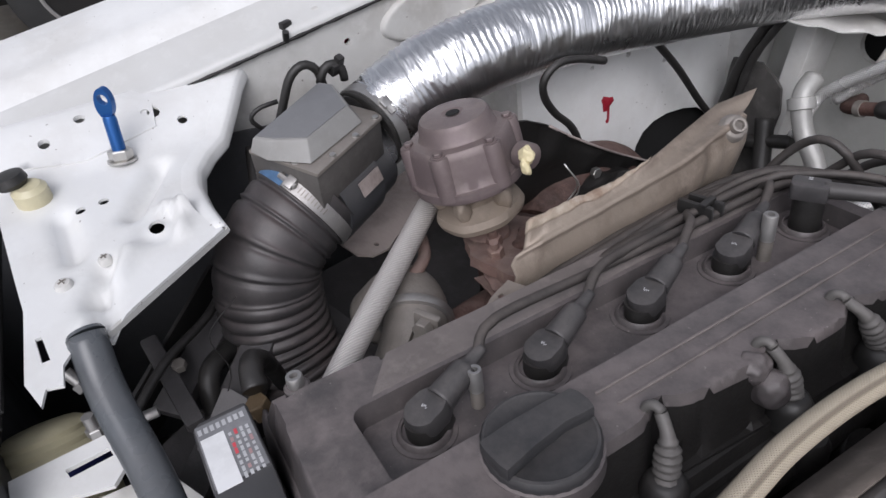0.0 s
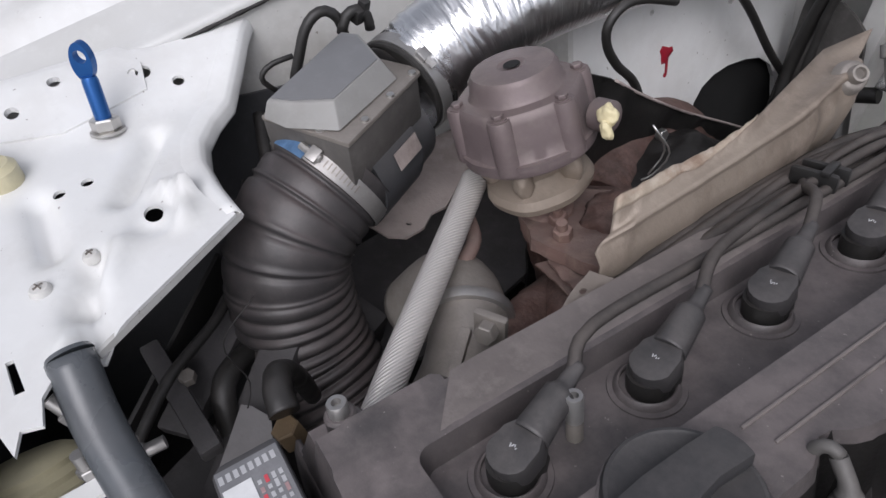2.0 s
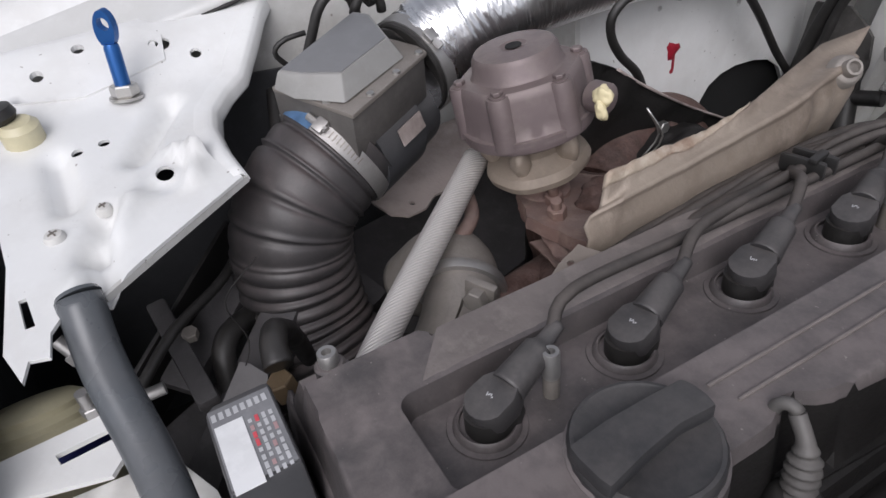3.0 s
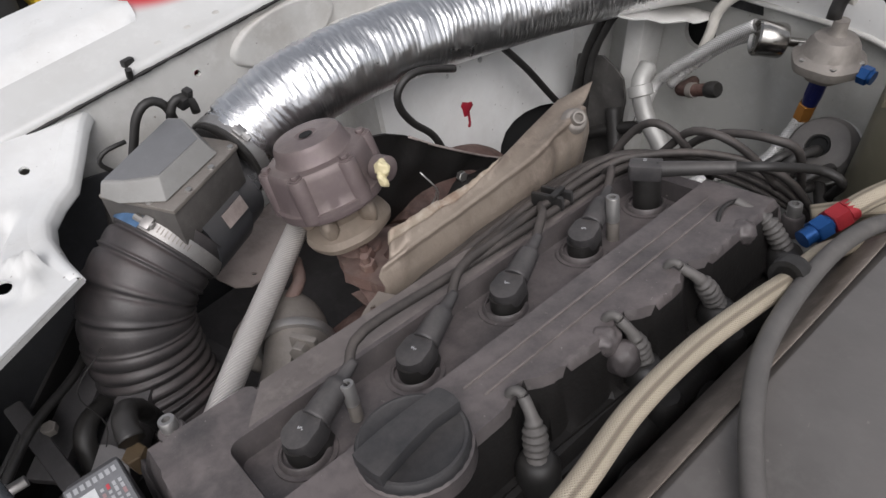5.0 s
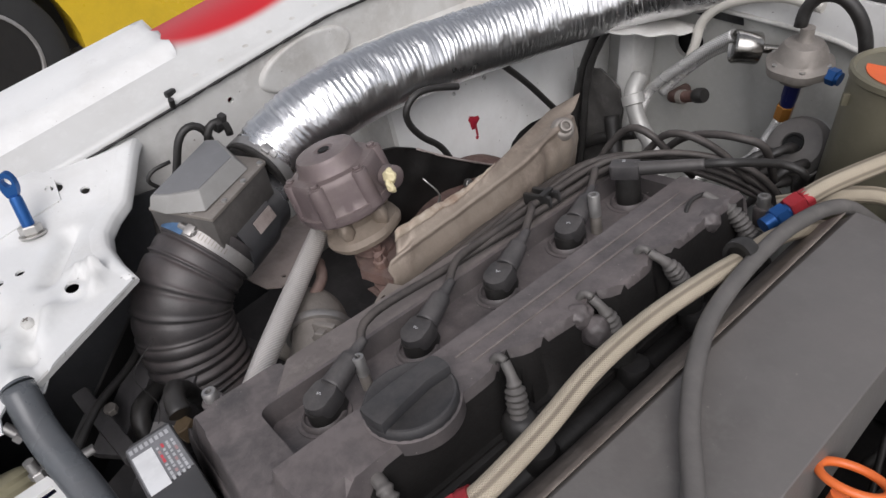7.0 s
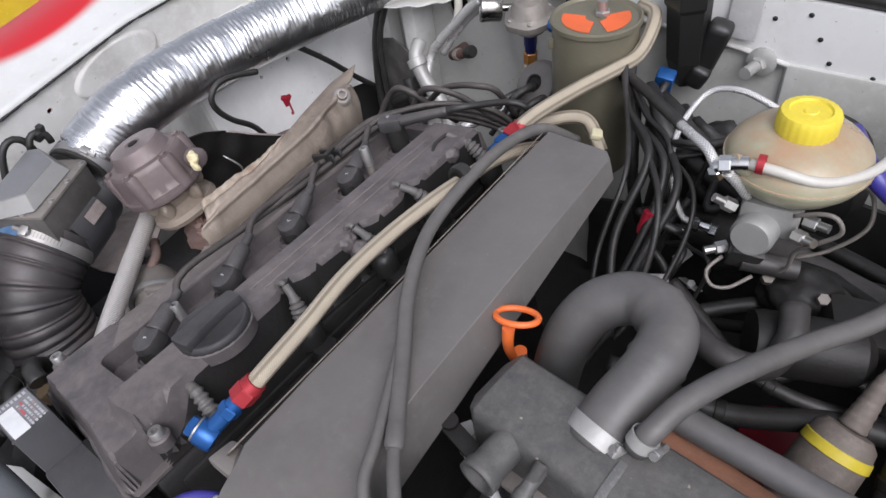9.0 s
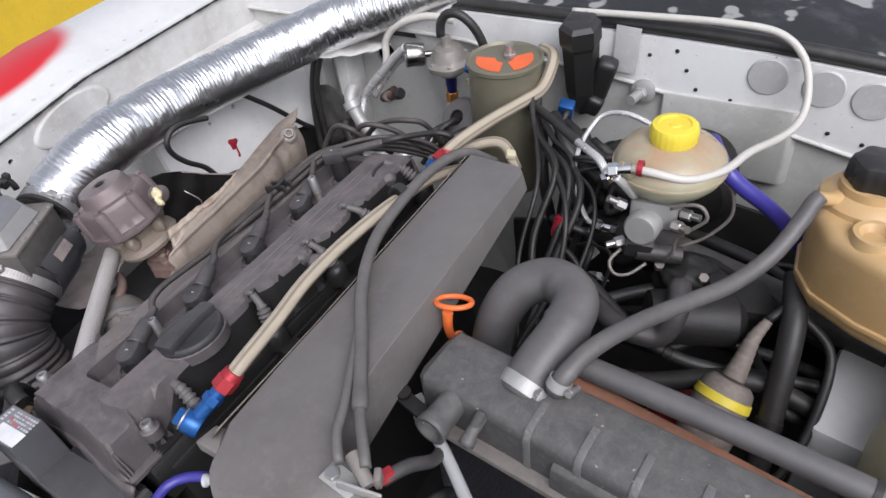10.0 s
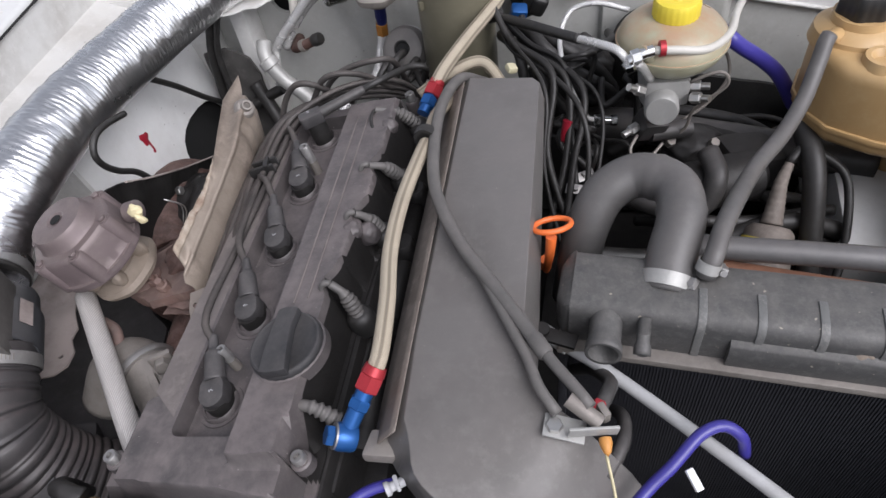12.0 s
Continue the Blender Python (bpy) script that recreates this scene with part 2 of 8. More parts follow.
    "lid_pale": material("pale_grey_lid_plastic", (0.255, 0.25, 0.24), 0.5, dark=(0.19, 0.183, 0.172), light=(0.32, 0.315, 0.3), amount=0.55, bump=0.06, stain=16),
    "lid_grey": material("smooth_grey_lid", (0.17, 0.17, 0.175), 0.38, dark=(0.13, 0.13, 0.13), amount=0.35, bump=0.03, stain=12),
    "film_grey": material("dusty_film_label", (0.2, 0.2, 0.208), 0.5, dark=(0.13, 0.13, 0.137), light=(0.3, 0.3, 0.31), amount=0.6, bump=0.06, stain=40),
    "core": material("radiator_fins", (0.045, 0.045, 0.052), 0.5, 0.3, amount=0.5, bump=0.2),
    "tank_worn": material("worn_pale_tank_rib", (0.13, 0.13, 0.126), 0.5, dark=(0.06, 0.06, 0.06), light=(0.32, 0.31, 0.29), amount=0.95, bump=0.2, stain=60),
    "tube_grey": material("dusty_grey_tube", (0.095, 0.093, 0.093), 0.45, amount=0.5, bump=0.08, stain=14, dust=DUST, dust_amount=0.3),
    "flange_dust": material("dusty_beige_flange", (0.175, 0.148, 0.128), 0.65, dark=(0.12, 0.095, 0.08), light=(0.3, 0.26, 0.23), amount=0.7, bump=0.15, stain=14),
    "ochre_dull": material("tarnished_brass", (0.15, 0.105, 0.06), 0.65, 0.2, dark=(0.07, 0.05, 0.03), amount=0.6, bump=0.15, stain=30),
    "rust_strip": material("orange_brown_rust", (0.27, 0.125, 0.075), 0.8, dark=(0.12, 0.06, 0.04), light=(0.36, 0.19, 0.12), amount=0.7, bump=0.3, stain=30),
    "conduit": material("dusty_grey_conduit", (0.1, 0.095, 0.09), 0.55, light=(0.16, 0.15, 0.14), amount=0.5, bump=0.1, dust=DUST, dust_amount=0.35),
    "tank": material("radiator_tank_plastic", (0.07, 0.069, 0.068), 0.5, dark=(0.055, 0.054, 0.054), light=(0.16, 0.155, 0.148), amount=0.55, bump=0.2, stain=30, grain=140, dust=(0.24, 0.22, 0.2), dust_amount=0.28, specks=(0.4, 0.36, 0.29), speck_scale=120.0, speck_level=0.71),
    "corner_dark": material("mottled_dark_grey", (0.085, 0.08, 0.076), 0.75, dark=(0.035, 0.033, 0.031), light=(0.14, 0.132, 0.125), amount=0.7, bump=0.3, stain=14),
    "rail_dark": material("grimy_dark_rail", (0.06, 0.056, 0.057), 0.6, light=(0.1, 0.094, 0.094), amount=0.6, bump=0.2, stain=16),
    "scrap_grey": material("grey_mat_scrap", (0.2, 0.19, 0.19), 0.7, amount=0.5, bump=0.2, stain=30),
    # near-black colour that paints in the shade of openings and grooves
    "hollow_shade": material("painted_hollow_shade", (0.006, 0.006, 0.006), 0.9, amount=0.2, bump=0.02),
    "glass": material("windscreen_rubber", (0.02, 0.021, 0.023), 0.35, amount=0.3, bump=0.03),
    "scuttle_black": material("weathered_black_scuttle", (0.022, 0.023, 0.025), 0.4, light=(0.09, 0.09, 0.095), amount=0.7, stain=6, grain=18, bump=0.1, specks=(0.38, 0.38, 0.36), speck_scale=17.0, speck_level=0.6),
    "hose_tan": braid("tan_braided_hose", (0.5, 0.435, 0.335), (0.38, 0.32, 0.24), 0.1, 0.5, 0.0013, 0.0113),
    "hose_steel": braid("steel_braided_hose", (0.86, 0.85, 0.83), (0.36, 0.35, 0.34), 0.55, 0.26, 0.0022),
    "pipe_wrap": braid("woven_grey_pipe", (0.6, 0.57, 0.545), (0.42, 0.395, 0.375), 0.25, 0.45, 0.0021, 0.0, (1,)),
    "hose_white": material("white_hose", (0.52, 0.5, 0.455), 0.4, dark=(0.48, 0.45, 0.4), amount=0.4, bump=0.03),
}


def foil_material():
    m = material("crinkled_aluminium_foil", (0.76, 0.76, 0.77), 0.29, 1.0, dark=(0.6, 0.6, 0.6), amount=0.3, bump=0.0)
    n, l = m.node_tree.nodes, m.node_tree.links
    bsdf = n["Principled BSDF"]
    uv = n.new("ShaderNodeUVMap")
    mp = n.new("ShaderNodeMapping")
    mp.inputs["Scale"].default_value = (26, 150, 1)
    l.new(uv.outputs[0], mp.inputs[0])
    ns = n.new("ShaderNodeTexNoise")
    ns.inputs["Scale"].default_value, ns.inputs["Detail"].default_value, ns.inputs["Distortion"].default_value = 1.0, 4, 1.2
    l.new(mp.outputs[0], ns.inputs["Vector"])
    bp = n.new("ShaderNodeBump")
    bp.inputs["Strength"].default_value, bp.inputs["Distance"].default_value = 0.5, 0.004
    l.new(ns.outputs["Fac"], bp.inputs["Height"])
    l.new(bp.outputs[0], bsdf.inputs["Normal"])
    return m


M["foil"] = foil_material()

# ---- mesh helpers ----
from mathutils import geometry


def spline(points, step=0.006):
    """Points along a smooth curve through the given ones."""
    p = [Vector(q) for q in points]
    p = [2 * p[0] - p[1], *p, 2 * p[-1] - p[-2]]
    out = []
    for a, b, c, d in zip(p, p[1:], p[2:], p[3:]):
        k = max(2, int((c - b).length / step))
        for i in range(k):
            t = i / k
            out.append(0.5 * (2 * b + (c - a) * t + (2 * a - 5 * b + 4 * c - d) * t * t + (3 * b - a - 3 * c + d) * t ** 3))
    out.append(p[-2])
    return out


def sweep(points, radius, sides=14, step=0.006, wall=0.0, smooth=True, squash=None):
    """A round tube along a curve. radius: a number or a function of (metres along, share of the length, angle)."""
    line = spline(points, step) if len(points) > 2 or step < 0.004 else [Vector(q) for q in points]
    bm = bmesh.new()
    uvl = bm.loops.layers.uv.new("UVMap")
    tang = [(line[min(i + 1, len(line) - 1)] - line[max(i - 1, 0)]).normalized() for i in range(len(line))]
    ref = Vector((0, 0, 1)) if abs(tang[0].z) < 0.9 else Vector((1, 0, 0))
    side = tang[0].cross(ref).normalized()
    dist, total = [0.0], 0.0
    for a, b in zip(line, line[1:]):
        total += (b - a).length
        dist.append(total)
    rings, rad = [], []
    for p, t, s in zip(line, tang, dist):
        side = (side - t * side.dot(t)).normalized()
        up = t.cross(side)
        ring = []
        r = radius
        for k in range(sides):
            a = 2 * math.pi * k / sides
            r = radius(s, s / total, a) if callable(radius) else radius
            ring.append(bm.verts.new(p + (side * math.cos(a) + up * math.sin(a)) * r))
        rings.append(ring)
        rad.append(r)
    for i in range(len(rings) - 1):
        for k in range(sides):
            j = (k + 1) % sides
            f = bm.faces.new((rings[i][k], rings[i][j], rings[i + 1][j], rings[i + 1][k]))
            f.smooth = smooth
            circ = 2 * math.pi * rad[i]
            for loop, (u, v) in zip(f.loops, ((k, dist[i]), (k + 1, dist[i]), (k + 1, dist[i + 1]), (k, dist[i + 1]))):
                loop[uvl].uv = (u / sides * circ, v)
    for ring, t in ((rings[0], -tang[0]), (rings[-1], tang[-1])):
        order = ring if t == tang[-1] else ring[::-1]
        if wall:
            c = sum((v.co for v in ring), Vector()) / sides
            inner = [bm.verts.new(c + (v.co - c) * (1 - wall)) for v in order]
            deep = [bm.verts.new(v.co - t * 0.03) for v in inner]
            for k in range(sides):
                j = (k + 1) % sides
                bm.faces.new((order[k], order[j], inner[j], inner[k]))
                bm.faces.new((inner[k], inner[j], deep[j], deep[k])).smooth = True
            bm.faces.new(deep)
        else:
            bm.faces.new(order)
    bmesh.ops.recalc_face_normals(bm, faces=bm.faces)
    return bm


def sheet(outer, holes, height, thick=0.002, spacing=0.008, m=None, creases=()):
    """A pressed sheet with holes, its surface following height(x, y)."""
    def inside(x, y, loop):
        hit = False
        for (x0, y0), (x1, y1) in zip(loop, loop[1:] + loop[:1]):
            if (y0 > y) != (y1 > y) and x < (x1 - x0) * (y - y0) / (y1 - y0) + x0:
                hit = not hit
        return hit

    pts, edges = [], []
    for loop in (outer, *holes):
        first = len(pts)
        for (x0, y0), (x1, y1) in zip(loop, loop[1:] + loop[:1]):
            k = max(1, int(math.hypot(x1 - x0, y1 - y0) / spacing))
            pts += [Vector((x0 + (x1 - x0) * i / k, y0 + (y1 - y0) * i / k)) for i in range(k)]
        edges += [(first + i, first + (i + 1) % (len(pts) - first)) for i in range(len(pts) - first)]
    for loop in creases:
        first = len(pts)
        pts += [Vector(p) for p in loop]
        edges += [(first + i, first + (i + 1) % len(loop)) for i in range(len(loop))]
    rim = [p.copy() for p in pts]
    xs, ys = [p[0] for p in outer], [p[1] for p in outer]
    y = min(ys) + spacing * 0.5
    while y < max(ys):
        x = min(xs) + spacing * 0.5
        while x < max(xs):
            if inside(x, y, outer) and not any(inside(x, y, h) for h in holes) and all((p.x - x) ** 2 + (p.y - y) ** 2 > (spacing * 0.45) ** 2 for p in rim):
                pts.append(Vector((x, y)))
            x += spacing
        y += spacing
    vs, _, fs = geometry.delaunay_2d_cdt(pts, edges, [], 0, 1e-6)[:3]
    bm = bmesh.new()
    top = [bm.verts.new((v.x, v.y, height(v.x, v.y))) for v in vs]
    for f in fs:
        cx0, cy0 = sum(vs[i].x for i in f) / 3, sum(vs[i].y for i in f) / 3
        if inside(cx0, cy0, outer) and not any(inside(cx0, cy0, h) for h in holes):
            bm.faces.new([top[i] for i in f]).smooth = True
    bmesh.ops.delete(bm, geom=[v for v in bm.verts if not v.link_faces], context="VERTS")
    up_faces = list(bm.faces)
    rim_edges = [e for e in bm.edges if len(e.link_faces) == 1]
    low = {v: bm.verts.new((v.co.x, v.co.y, v.co.z - thick)) for v in list(bm.verts)}
    for f in up_faces:
        bm.faces.new([low[v] for v in reversed(f.verts)])
    for e in rim_edges:
        a, b = e.verts
        bm.faces.new((a, b, low[b], low[a]))
        e.smooth = False
    bmesh.ops.recalc_face_normals(bm, faces=bm.faces)
    if m is not None:
        bm.transform(m)
    return bm


def lump(center, radii, rough=0.12, scale=2.4, seed=0.0, m=None, detail=4):
    """An uneven casting: a rounded body pushed in and out."""
    bm = bmesh.new()
    bmesh.ops.create_icosphere(bm, subdivisions=detail, radius=1.0)
    for v in bm.verts:
        n = v.co.normalized()
        k = 1 + rough * noise.noise(n * scale + Vector((seed, 0, 0))) * 2 + rough * 0.5 * noise.noise(n * scale * 3.3 + Vector((seed, 5, 0)))
        v.co = Vector((n.x * radii[0], n.y * radii[1], n.z * radii[2])) * k
    for f in bm.faces:
        f.smooth = True
    bm.transform(Matrix.Translation(center) @ (m or Matrix.Identity(4)))
    return bm


def step01(a, b, x):
    t = min(1.0, max(0.0, (x - a) / (b - a)))
    return t * t * (3 - 2 * t)


def near_line(x, y, p, q):
    """Distance from a segment."""
    dx, dy = q[0] - p[0], q[1] - p[1]
    t = min(1, max(0, ((x - p[0]) * dx + (y - p[1]) * dy) / (dx * dx + dy * dy)))
    return math.hypot(x - p[0] - t * dx, y - p[1] - t * dy)


def axis_matrix(origin, direction, spin=0.0):
    q = Vector(direction).to_track_quat("Z", "Y").to_matrix().to_4x4()
    return Matrix.Translation(origin) @ q @ Matrix.Rotation(radians(spin), 4, "Z")


def lathe(profile, origin=(0, 0, 0), direction=(0, 0, 1), sides=24, spin=0.0, smooth=True, shape=None):
    """A turned body: profile rows of (radius, height) along the direction. shape(angle, height): a factor on the radius."""
    bm = bmesh.new()
    rings = []
    for r, h in profile:
        if r < 1e-6:
            rings.append([bm.verts.new((0, 0, h))])
        else:
            rings.append([bm.verts.new((r * (shape(2 * math.pi * k / sides, h) if shape else 1) * math.cos(2 * math.pi * k / sides),
                                        r * (shape(2 * math.pi * k / sides, h) if shape else 1) * math.sin(2 * math.pi * k / sides), h))
                          for k in range(sides)])
    for a, b in zip(rings, rings[1:]):
        for k in range(sides):
            j = (k + 1) % sides
            if len(a) == 1 and len(b) == 1:
                continue
            if len(a) == 1:
                f = bm.faces.new((a[0], b[j], b[k]))
            elif len(b) == 1:
                f = bm.faces.new((a[k], a[j], b[0]))
            else:
                f = bm.faces.new((a[k], a[j], b[j], b[k]))
            f.smooth = smooth
    for ring in (rings[0], rings[-1]):
        if len(ring) > 1:
            bm.faces.new(ring)
    bmesh.ops.recalc_face_normals(bm, faces=bm.faces)
    for e in bm.edges:
        if len(e.link_faces) == 2 and e.calc_face_angle(0) > radians(38):
            e.smooth = False
    bm.transform(axis_matrix(origin, direction, spin))
    return bm


def finish(bm, bevel=0.0, segments=2, angle=30):
    """Rounds the sharp edges."""
    bmesh.ops.recalc_face_normals(bm, faces=bm.faces)
    if bevel:
        edges = [e for e in bm.edges if len(e.link_faces) == 2 and e.calc_face_angle(0) > radians(angle)]
        if edges:
            bmesh.ops.bevel(bm, geom=edges, offset=bevel, segments=segments, affect="EDGES", profile=0.6, clamp_overlap=True)
        for f in bm.faces:
            f.smooth = True
        for e in bm.edges:
            if len(e.link_faces) == 2 and e.calc_face_angle(0) > radians(40):
                e.smooth = False
    return bm


def prism(poly, low, high, bevel=0.0, m=None, segments=2):
    """A plate or block with the outline poly (x, y), from low to high; either may be a function of (x, y)."""
    bm = bmesh.new()
    lo = low if callable(low) else lambda x, y: low
    hi = high if callable(high) else lambda x, y: high
    a = [bm.verts.new((x, y, lo(x, y))) for x, y in poly]
    b = [bm.verts.new((x, y, hi(x, y))) for x, y in poly]
    bm.faces.new(a[::-1])
    bm.faces.new(b)
    for k in range(len(poly)):
        j = (k + 1) % len(poly)
        bm.faces.new((a[k], a[j], b[j], b[k]))
    finish(bm, bevel, segments)
    if m is not None:
        bm.transform(m)
    return bm


def box(size, m=None, bevel=0.002, segments=2):
    x, y, z = (s / 2 for s in size)
    return prism([(-x, -y), (x, -y), (x, y), (-x, y)], -z, z, bevel, m, segments)


def at(x, y, z, rx=0, ry=0, rz=0):
    return pose(x, y, z, rx, ry, rz)


def joined(*many):
    """Several bodies as one mesh."""
    out = bmesh.new()
    for bm in many:
        me = bpy.data.meshes.new("joined")
        bm.to_mesh(me)
        bm.free()
        out.from_mesh(me)
        bpy.data.meshes.remove(me)
    return out


def thing(name, label, category, group="", base=(0, 0, 0)):
    ob = new(name)
    ob.empty_display_size = 0.02
    ob.matrix_basis = Matrix.Translation(base) if not isinstance(base, Matrix) else base
    return tagged(ob, label, category, group)


def world_of(ob):
    m = ob.matrix_basis
    while ob.parent:
        m = ob.parent.matrix_basis @ ob.matrix_parent_inverse @ m if ob.parent.type != "EMPTY" else ob.parent.matrix_basis @ ob.matrix_parent_inverse @ m
        ob = ob.parent
    return m


def part(name, bm, mat, parent=None, label="", category="", kind="", group=""):
    """Links a body, built in world places, as one mesh under a thing or a part."""
    me = bpy.data.meshes.new(name)
    bm.to_mesh(me)
    bm.free()
    me.materials.append(M[mat] if isinstance(mat, str) else mat)
    ob = new(name, me)
    if parent is not None:
        ob.parent = parent
        ob.matrix_parent_inverse = world_of(parent).inverted()
    return tagged(ob, label, category, group, kind)


def single(name, bm, mat, label, category, group="", kind=""):
    """A thing that is one plain mesh."""
    return part(name, bm, mat, None, label, category, kind, group)


def clip_ring(center, direction, r, width, thick, mat, parent, screw_angle=0.0, name="hose_clamp", band=None):
    """A worm-drive hose clamp: the band and its screw housing."""
    ring = part(name, lathe([(r, -width / 2), (r + thick, -width / 2), (r + thick, width / 2), (r, width / 2), (r, -width / 2)], center, direction, 36), mat, parent)
    m = axis_matrix(center, direction)
    a = radians(screw_angle)
    hub = m @ Matrix.Translation(((r + thick + 0.002) * math.cos(a), (r + thick + 0.002) * math.sin(a), 0)) @ Matrix.Rotation(a, 4, "Z")
    part("clamp_screw", joined(box((0.006, 0.009, width * 0.85), hub, 0.0015), lathe([(0, -0.009), (0.003, -0.009), (0.003, 0.009), (0, 0.009)],
         hub @ Vector((0, 0.003, 0)), hub.to_3x3() @ Vector((0, 1, 0)), 8)), "alu", ring, "small steel clamp screw")
    return ring


def hexagon(r, low, high, origin, direction, spin=0.0):
    return lathe([(0, low), (r * 0.9, low), (r, low + r * 0.12), (r, high - r * 0.12), (r * 0.9, high), (0, high)], origin, direction, 6, spin, smooth=False)


ENG = Matrix.Rotation(radians(-10), 4, "Y")


def eng(u, y, w):
    """A place on the engine, which leans ten degrees: u across, w up from the plug caps."""
    return ENG @ Vector((u, y, w))

# ---- the bay ----


def plate(outer, holes, low, high, m=None):
    """A sheet with holes cut through it. outer and holes: lists of (x, y)."""
    bm = bmesh.new()
    edges = []
    for loop in (outer, *holes):
        vs = [bm.verts.new((x, y, high)) for x, y in loop]
        edges += [bm.edges.new((vs[k], vs[(k + 1) % len(vs)])) for k in range(len(vs))]
    bmesh.ops.triangle_fill(bm, edges=edges, use_beauty=True)
    res = bmesh.ops.extrude_face_region(bm, geom=list(bm.faces))
    for v in (g for g in res["geom"] if isinstance(g, bmesh.types.BMVert)):
        v.co.z = low
    bmesh.ops.recalc_face_normals(bm, faces=bm.faces)
    if m is not None:
        bm.transform(m)
    return bm


def circle(x, y, r, n=16, sx=1.0, sy=1.0):
    return [(x + r * sx * math.cos(2 * math.pi * k / n), y + r * sy * math.sin(2 * math.pi * k / n)) for k in range(n)]


def section(profile, y0, y1, bevel=0.0, m=None):
    """A closed (x, z) section drawn out along y."""
    bm = prism(profile, y0, y1, 0)
    bm.transform(Matrix(((1, 0, 0, 0), (0, 0, 1, 0), (0, 1, 0, 0), (0, 0, 0, 1))))
    finish(bm, bevel)
    if m is not None:
        bm.transform(m)
    return bm


FACE_Y = Matrix(((1, 0, 0, 0), (0, 0, -1, 0), (0, 1, 0, 0), (0, 0, 0, 1)))  # a sheet (x, z) facing -y
FACE_X = Matrix(((0, 0, 1, 0), (1, 0, 0, 0), (0, 1, 0, 0), (0, 0, 0, 1)))  # a sheet (y, z) facing x


def rail_z(y):
    return 0.03 + 0.17 * y if y < 0.3 else 0.081 + 0.05 * (y - 0.3)


FLOOR = -0.85
single("ground", prism([(-40, -40), (40, -40), (40, 40), (-40, 40)], FLOOR - 0.1, FLOOR), "concrete",
       "grey concrete workshop floor under the cars", "ground", kind="structure")
# added plate that keeps the bottom of the open bay dark
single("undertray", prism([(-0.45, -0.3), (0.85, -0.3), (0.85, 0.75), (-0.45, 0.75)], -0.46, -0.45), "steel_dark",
       "dark plate added to close off the open bay below", "undertray", kind="structure")

# inner wing on the exhaust side: upper skin, a pressed oval, and the bulge of the wheel arch with its opening
ys = [-0.3, -0.1, 0.1, 0.3, 0.5, 0.72]
wing = plate([(-0.3, -0.45), (0.72, -0.45)] + [(y, rail_z(y)) for y in ys[::-1]], [circle(0.155, 0.02, 0.004, 8)], -0.436, -0.43, FACE_X)
wall_wing = single("wall_wing", wing, "white_dirty", "white painted inner wing with dust and scuffs", "inner wing", kind="structure")
oval = lathe([(0, 0.0042), (0.84, 0.0042), (0.9, 0.0044), (0.95, 0.0036), (1.0, 0.0)], (0, 0, 0), (0, 0, 1), 40)
oval.transform(Matrix.Translation((-0.43, 0.264, 0.033)) @ Matrix.Rotation(radians(9), 4, "X") @ Matrix.Rotation(radians(90), 4, "Y") @ Matrix.Diagonal((0.03, 0.07, 1.2, 1.0)))
part("pressed_oval", oval, "white_dirty", wall_wing)
arch = plate([(0.3, -0.4), (0.68, -0.4), (0.68, -0.01), (0.3, -0.01)],
             [[(0.47, -0.165), (0.474, -0.15), (0.485, -0.135), (0.502, -0.126), (0.525, -0.122), (0.555, -0.124), (0.58, -0.13), (0.602, -0.145), (0.614, -0.165), (0.622, -0.2), (0.622, -0.245), (0.6, -0.255), (0.56, -0.235), (0.52, -0.205), (0.49, -0.185)],
              circle(0.40, -0.03, 0.003, 8), circle(0.455, -0.028, 0.004, 8), circle(0.515, -0.05, 0.004, 8)], -0.306, -0.3, FACE_X)
LEAN = Matrix.Translation((0, 0, -0.08)) @ Matrix(((1, 0, -0.18, 0), (0, 1, 0, 0), (0, 0, 1, 0), (0, 0, 0, 1))) @ Matrix.Translation((0, 0, 0.08))
arch.transform(LEAN)
wheel_arch = single("wall_arch", arch, "white", "white painted wheel arch bulge with an oval opening", "wheel arch", kind="structure")


def leaning(bm):
    bm.transform(LEAN)
    return bm


part("arch_shelf", leaning(prism([(-0.434, 0.3), (-0.3, 0.3), (-0.3, 0.68), (-0.434, 0.68)], lambda x, y: -0.016 + (x + 0.3) * -0.3, lambda x, y: -0.01 + (x + 0.3) * -0.3)), "white_dirty", wheel_arch)
part("arch_front", leaning(prism([(-0.434, 0.294), (-0.3, 0.294), (-0.3, 0.3), (-0.434, 0.3)], -0.4, lambda x, y: -0.01 + (x + 0.3) * -0.3)), "white_dirty", wheel_arch)
# black block paints the shade inside the arch opening
part("arch_shade_block", leaning(prism([(-0.43, 0.3), (-0.312, 0.3), (-0.312, 0.655), (-0.43, 0.655)], -0.4, -0.08)), "hollow_shade", wheel_arch)
part("paint_drip", leaning(joined(lathe([(0, 0.0015), (0.0075, 0.001), (0.009, 0)], (-0.2998, 0.423, -0.078), (1, 0, 0), 12, shape=lambda a, h: 1 + 0.3 * math.sin(3 * a + 1)),
                          lathe([(0, 0.001), (0.003, 0)], (-0.2998, 0.424, -0.101), (1, 0, 0), 8), box((0.0012, 0.003, 0.022), at(-0.2996, 0.425, -0.088), 0))), "red_paint", wheel_arch, "dark red paint drip")

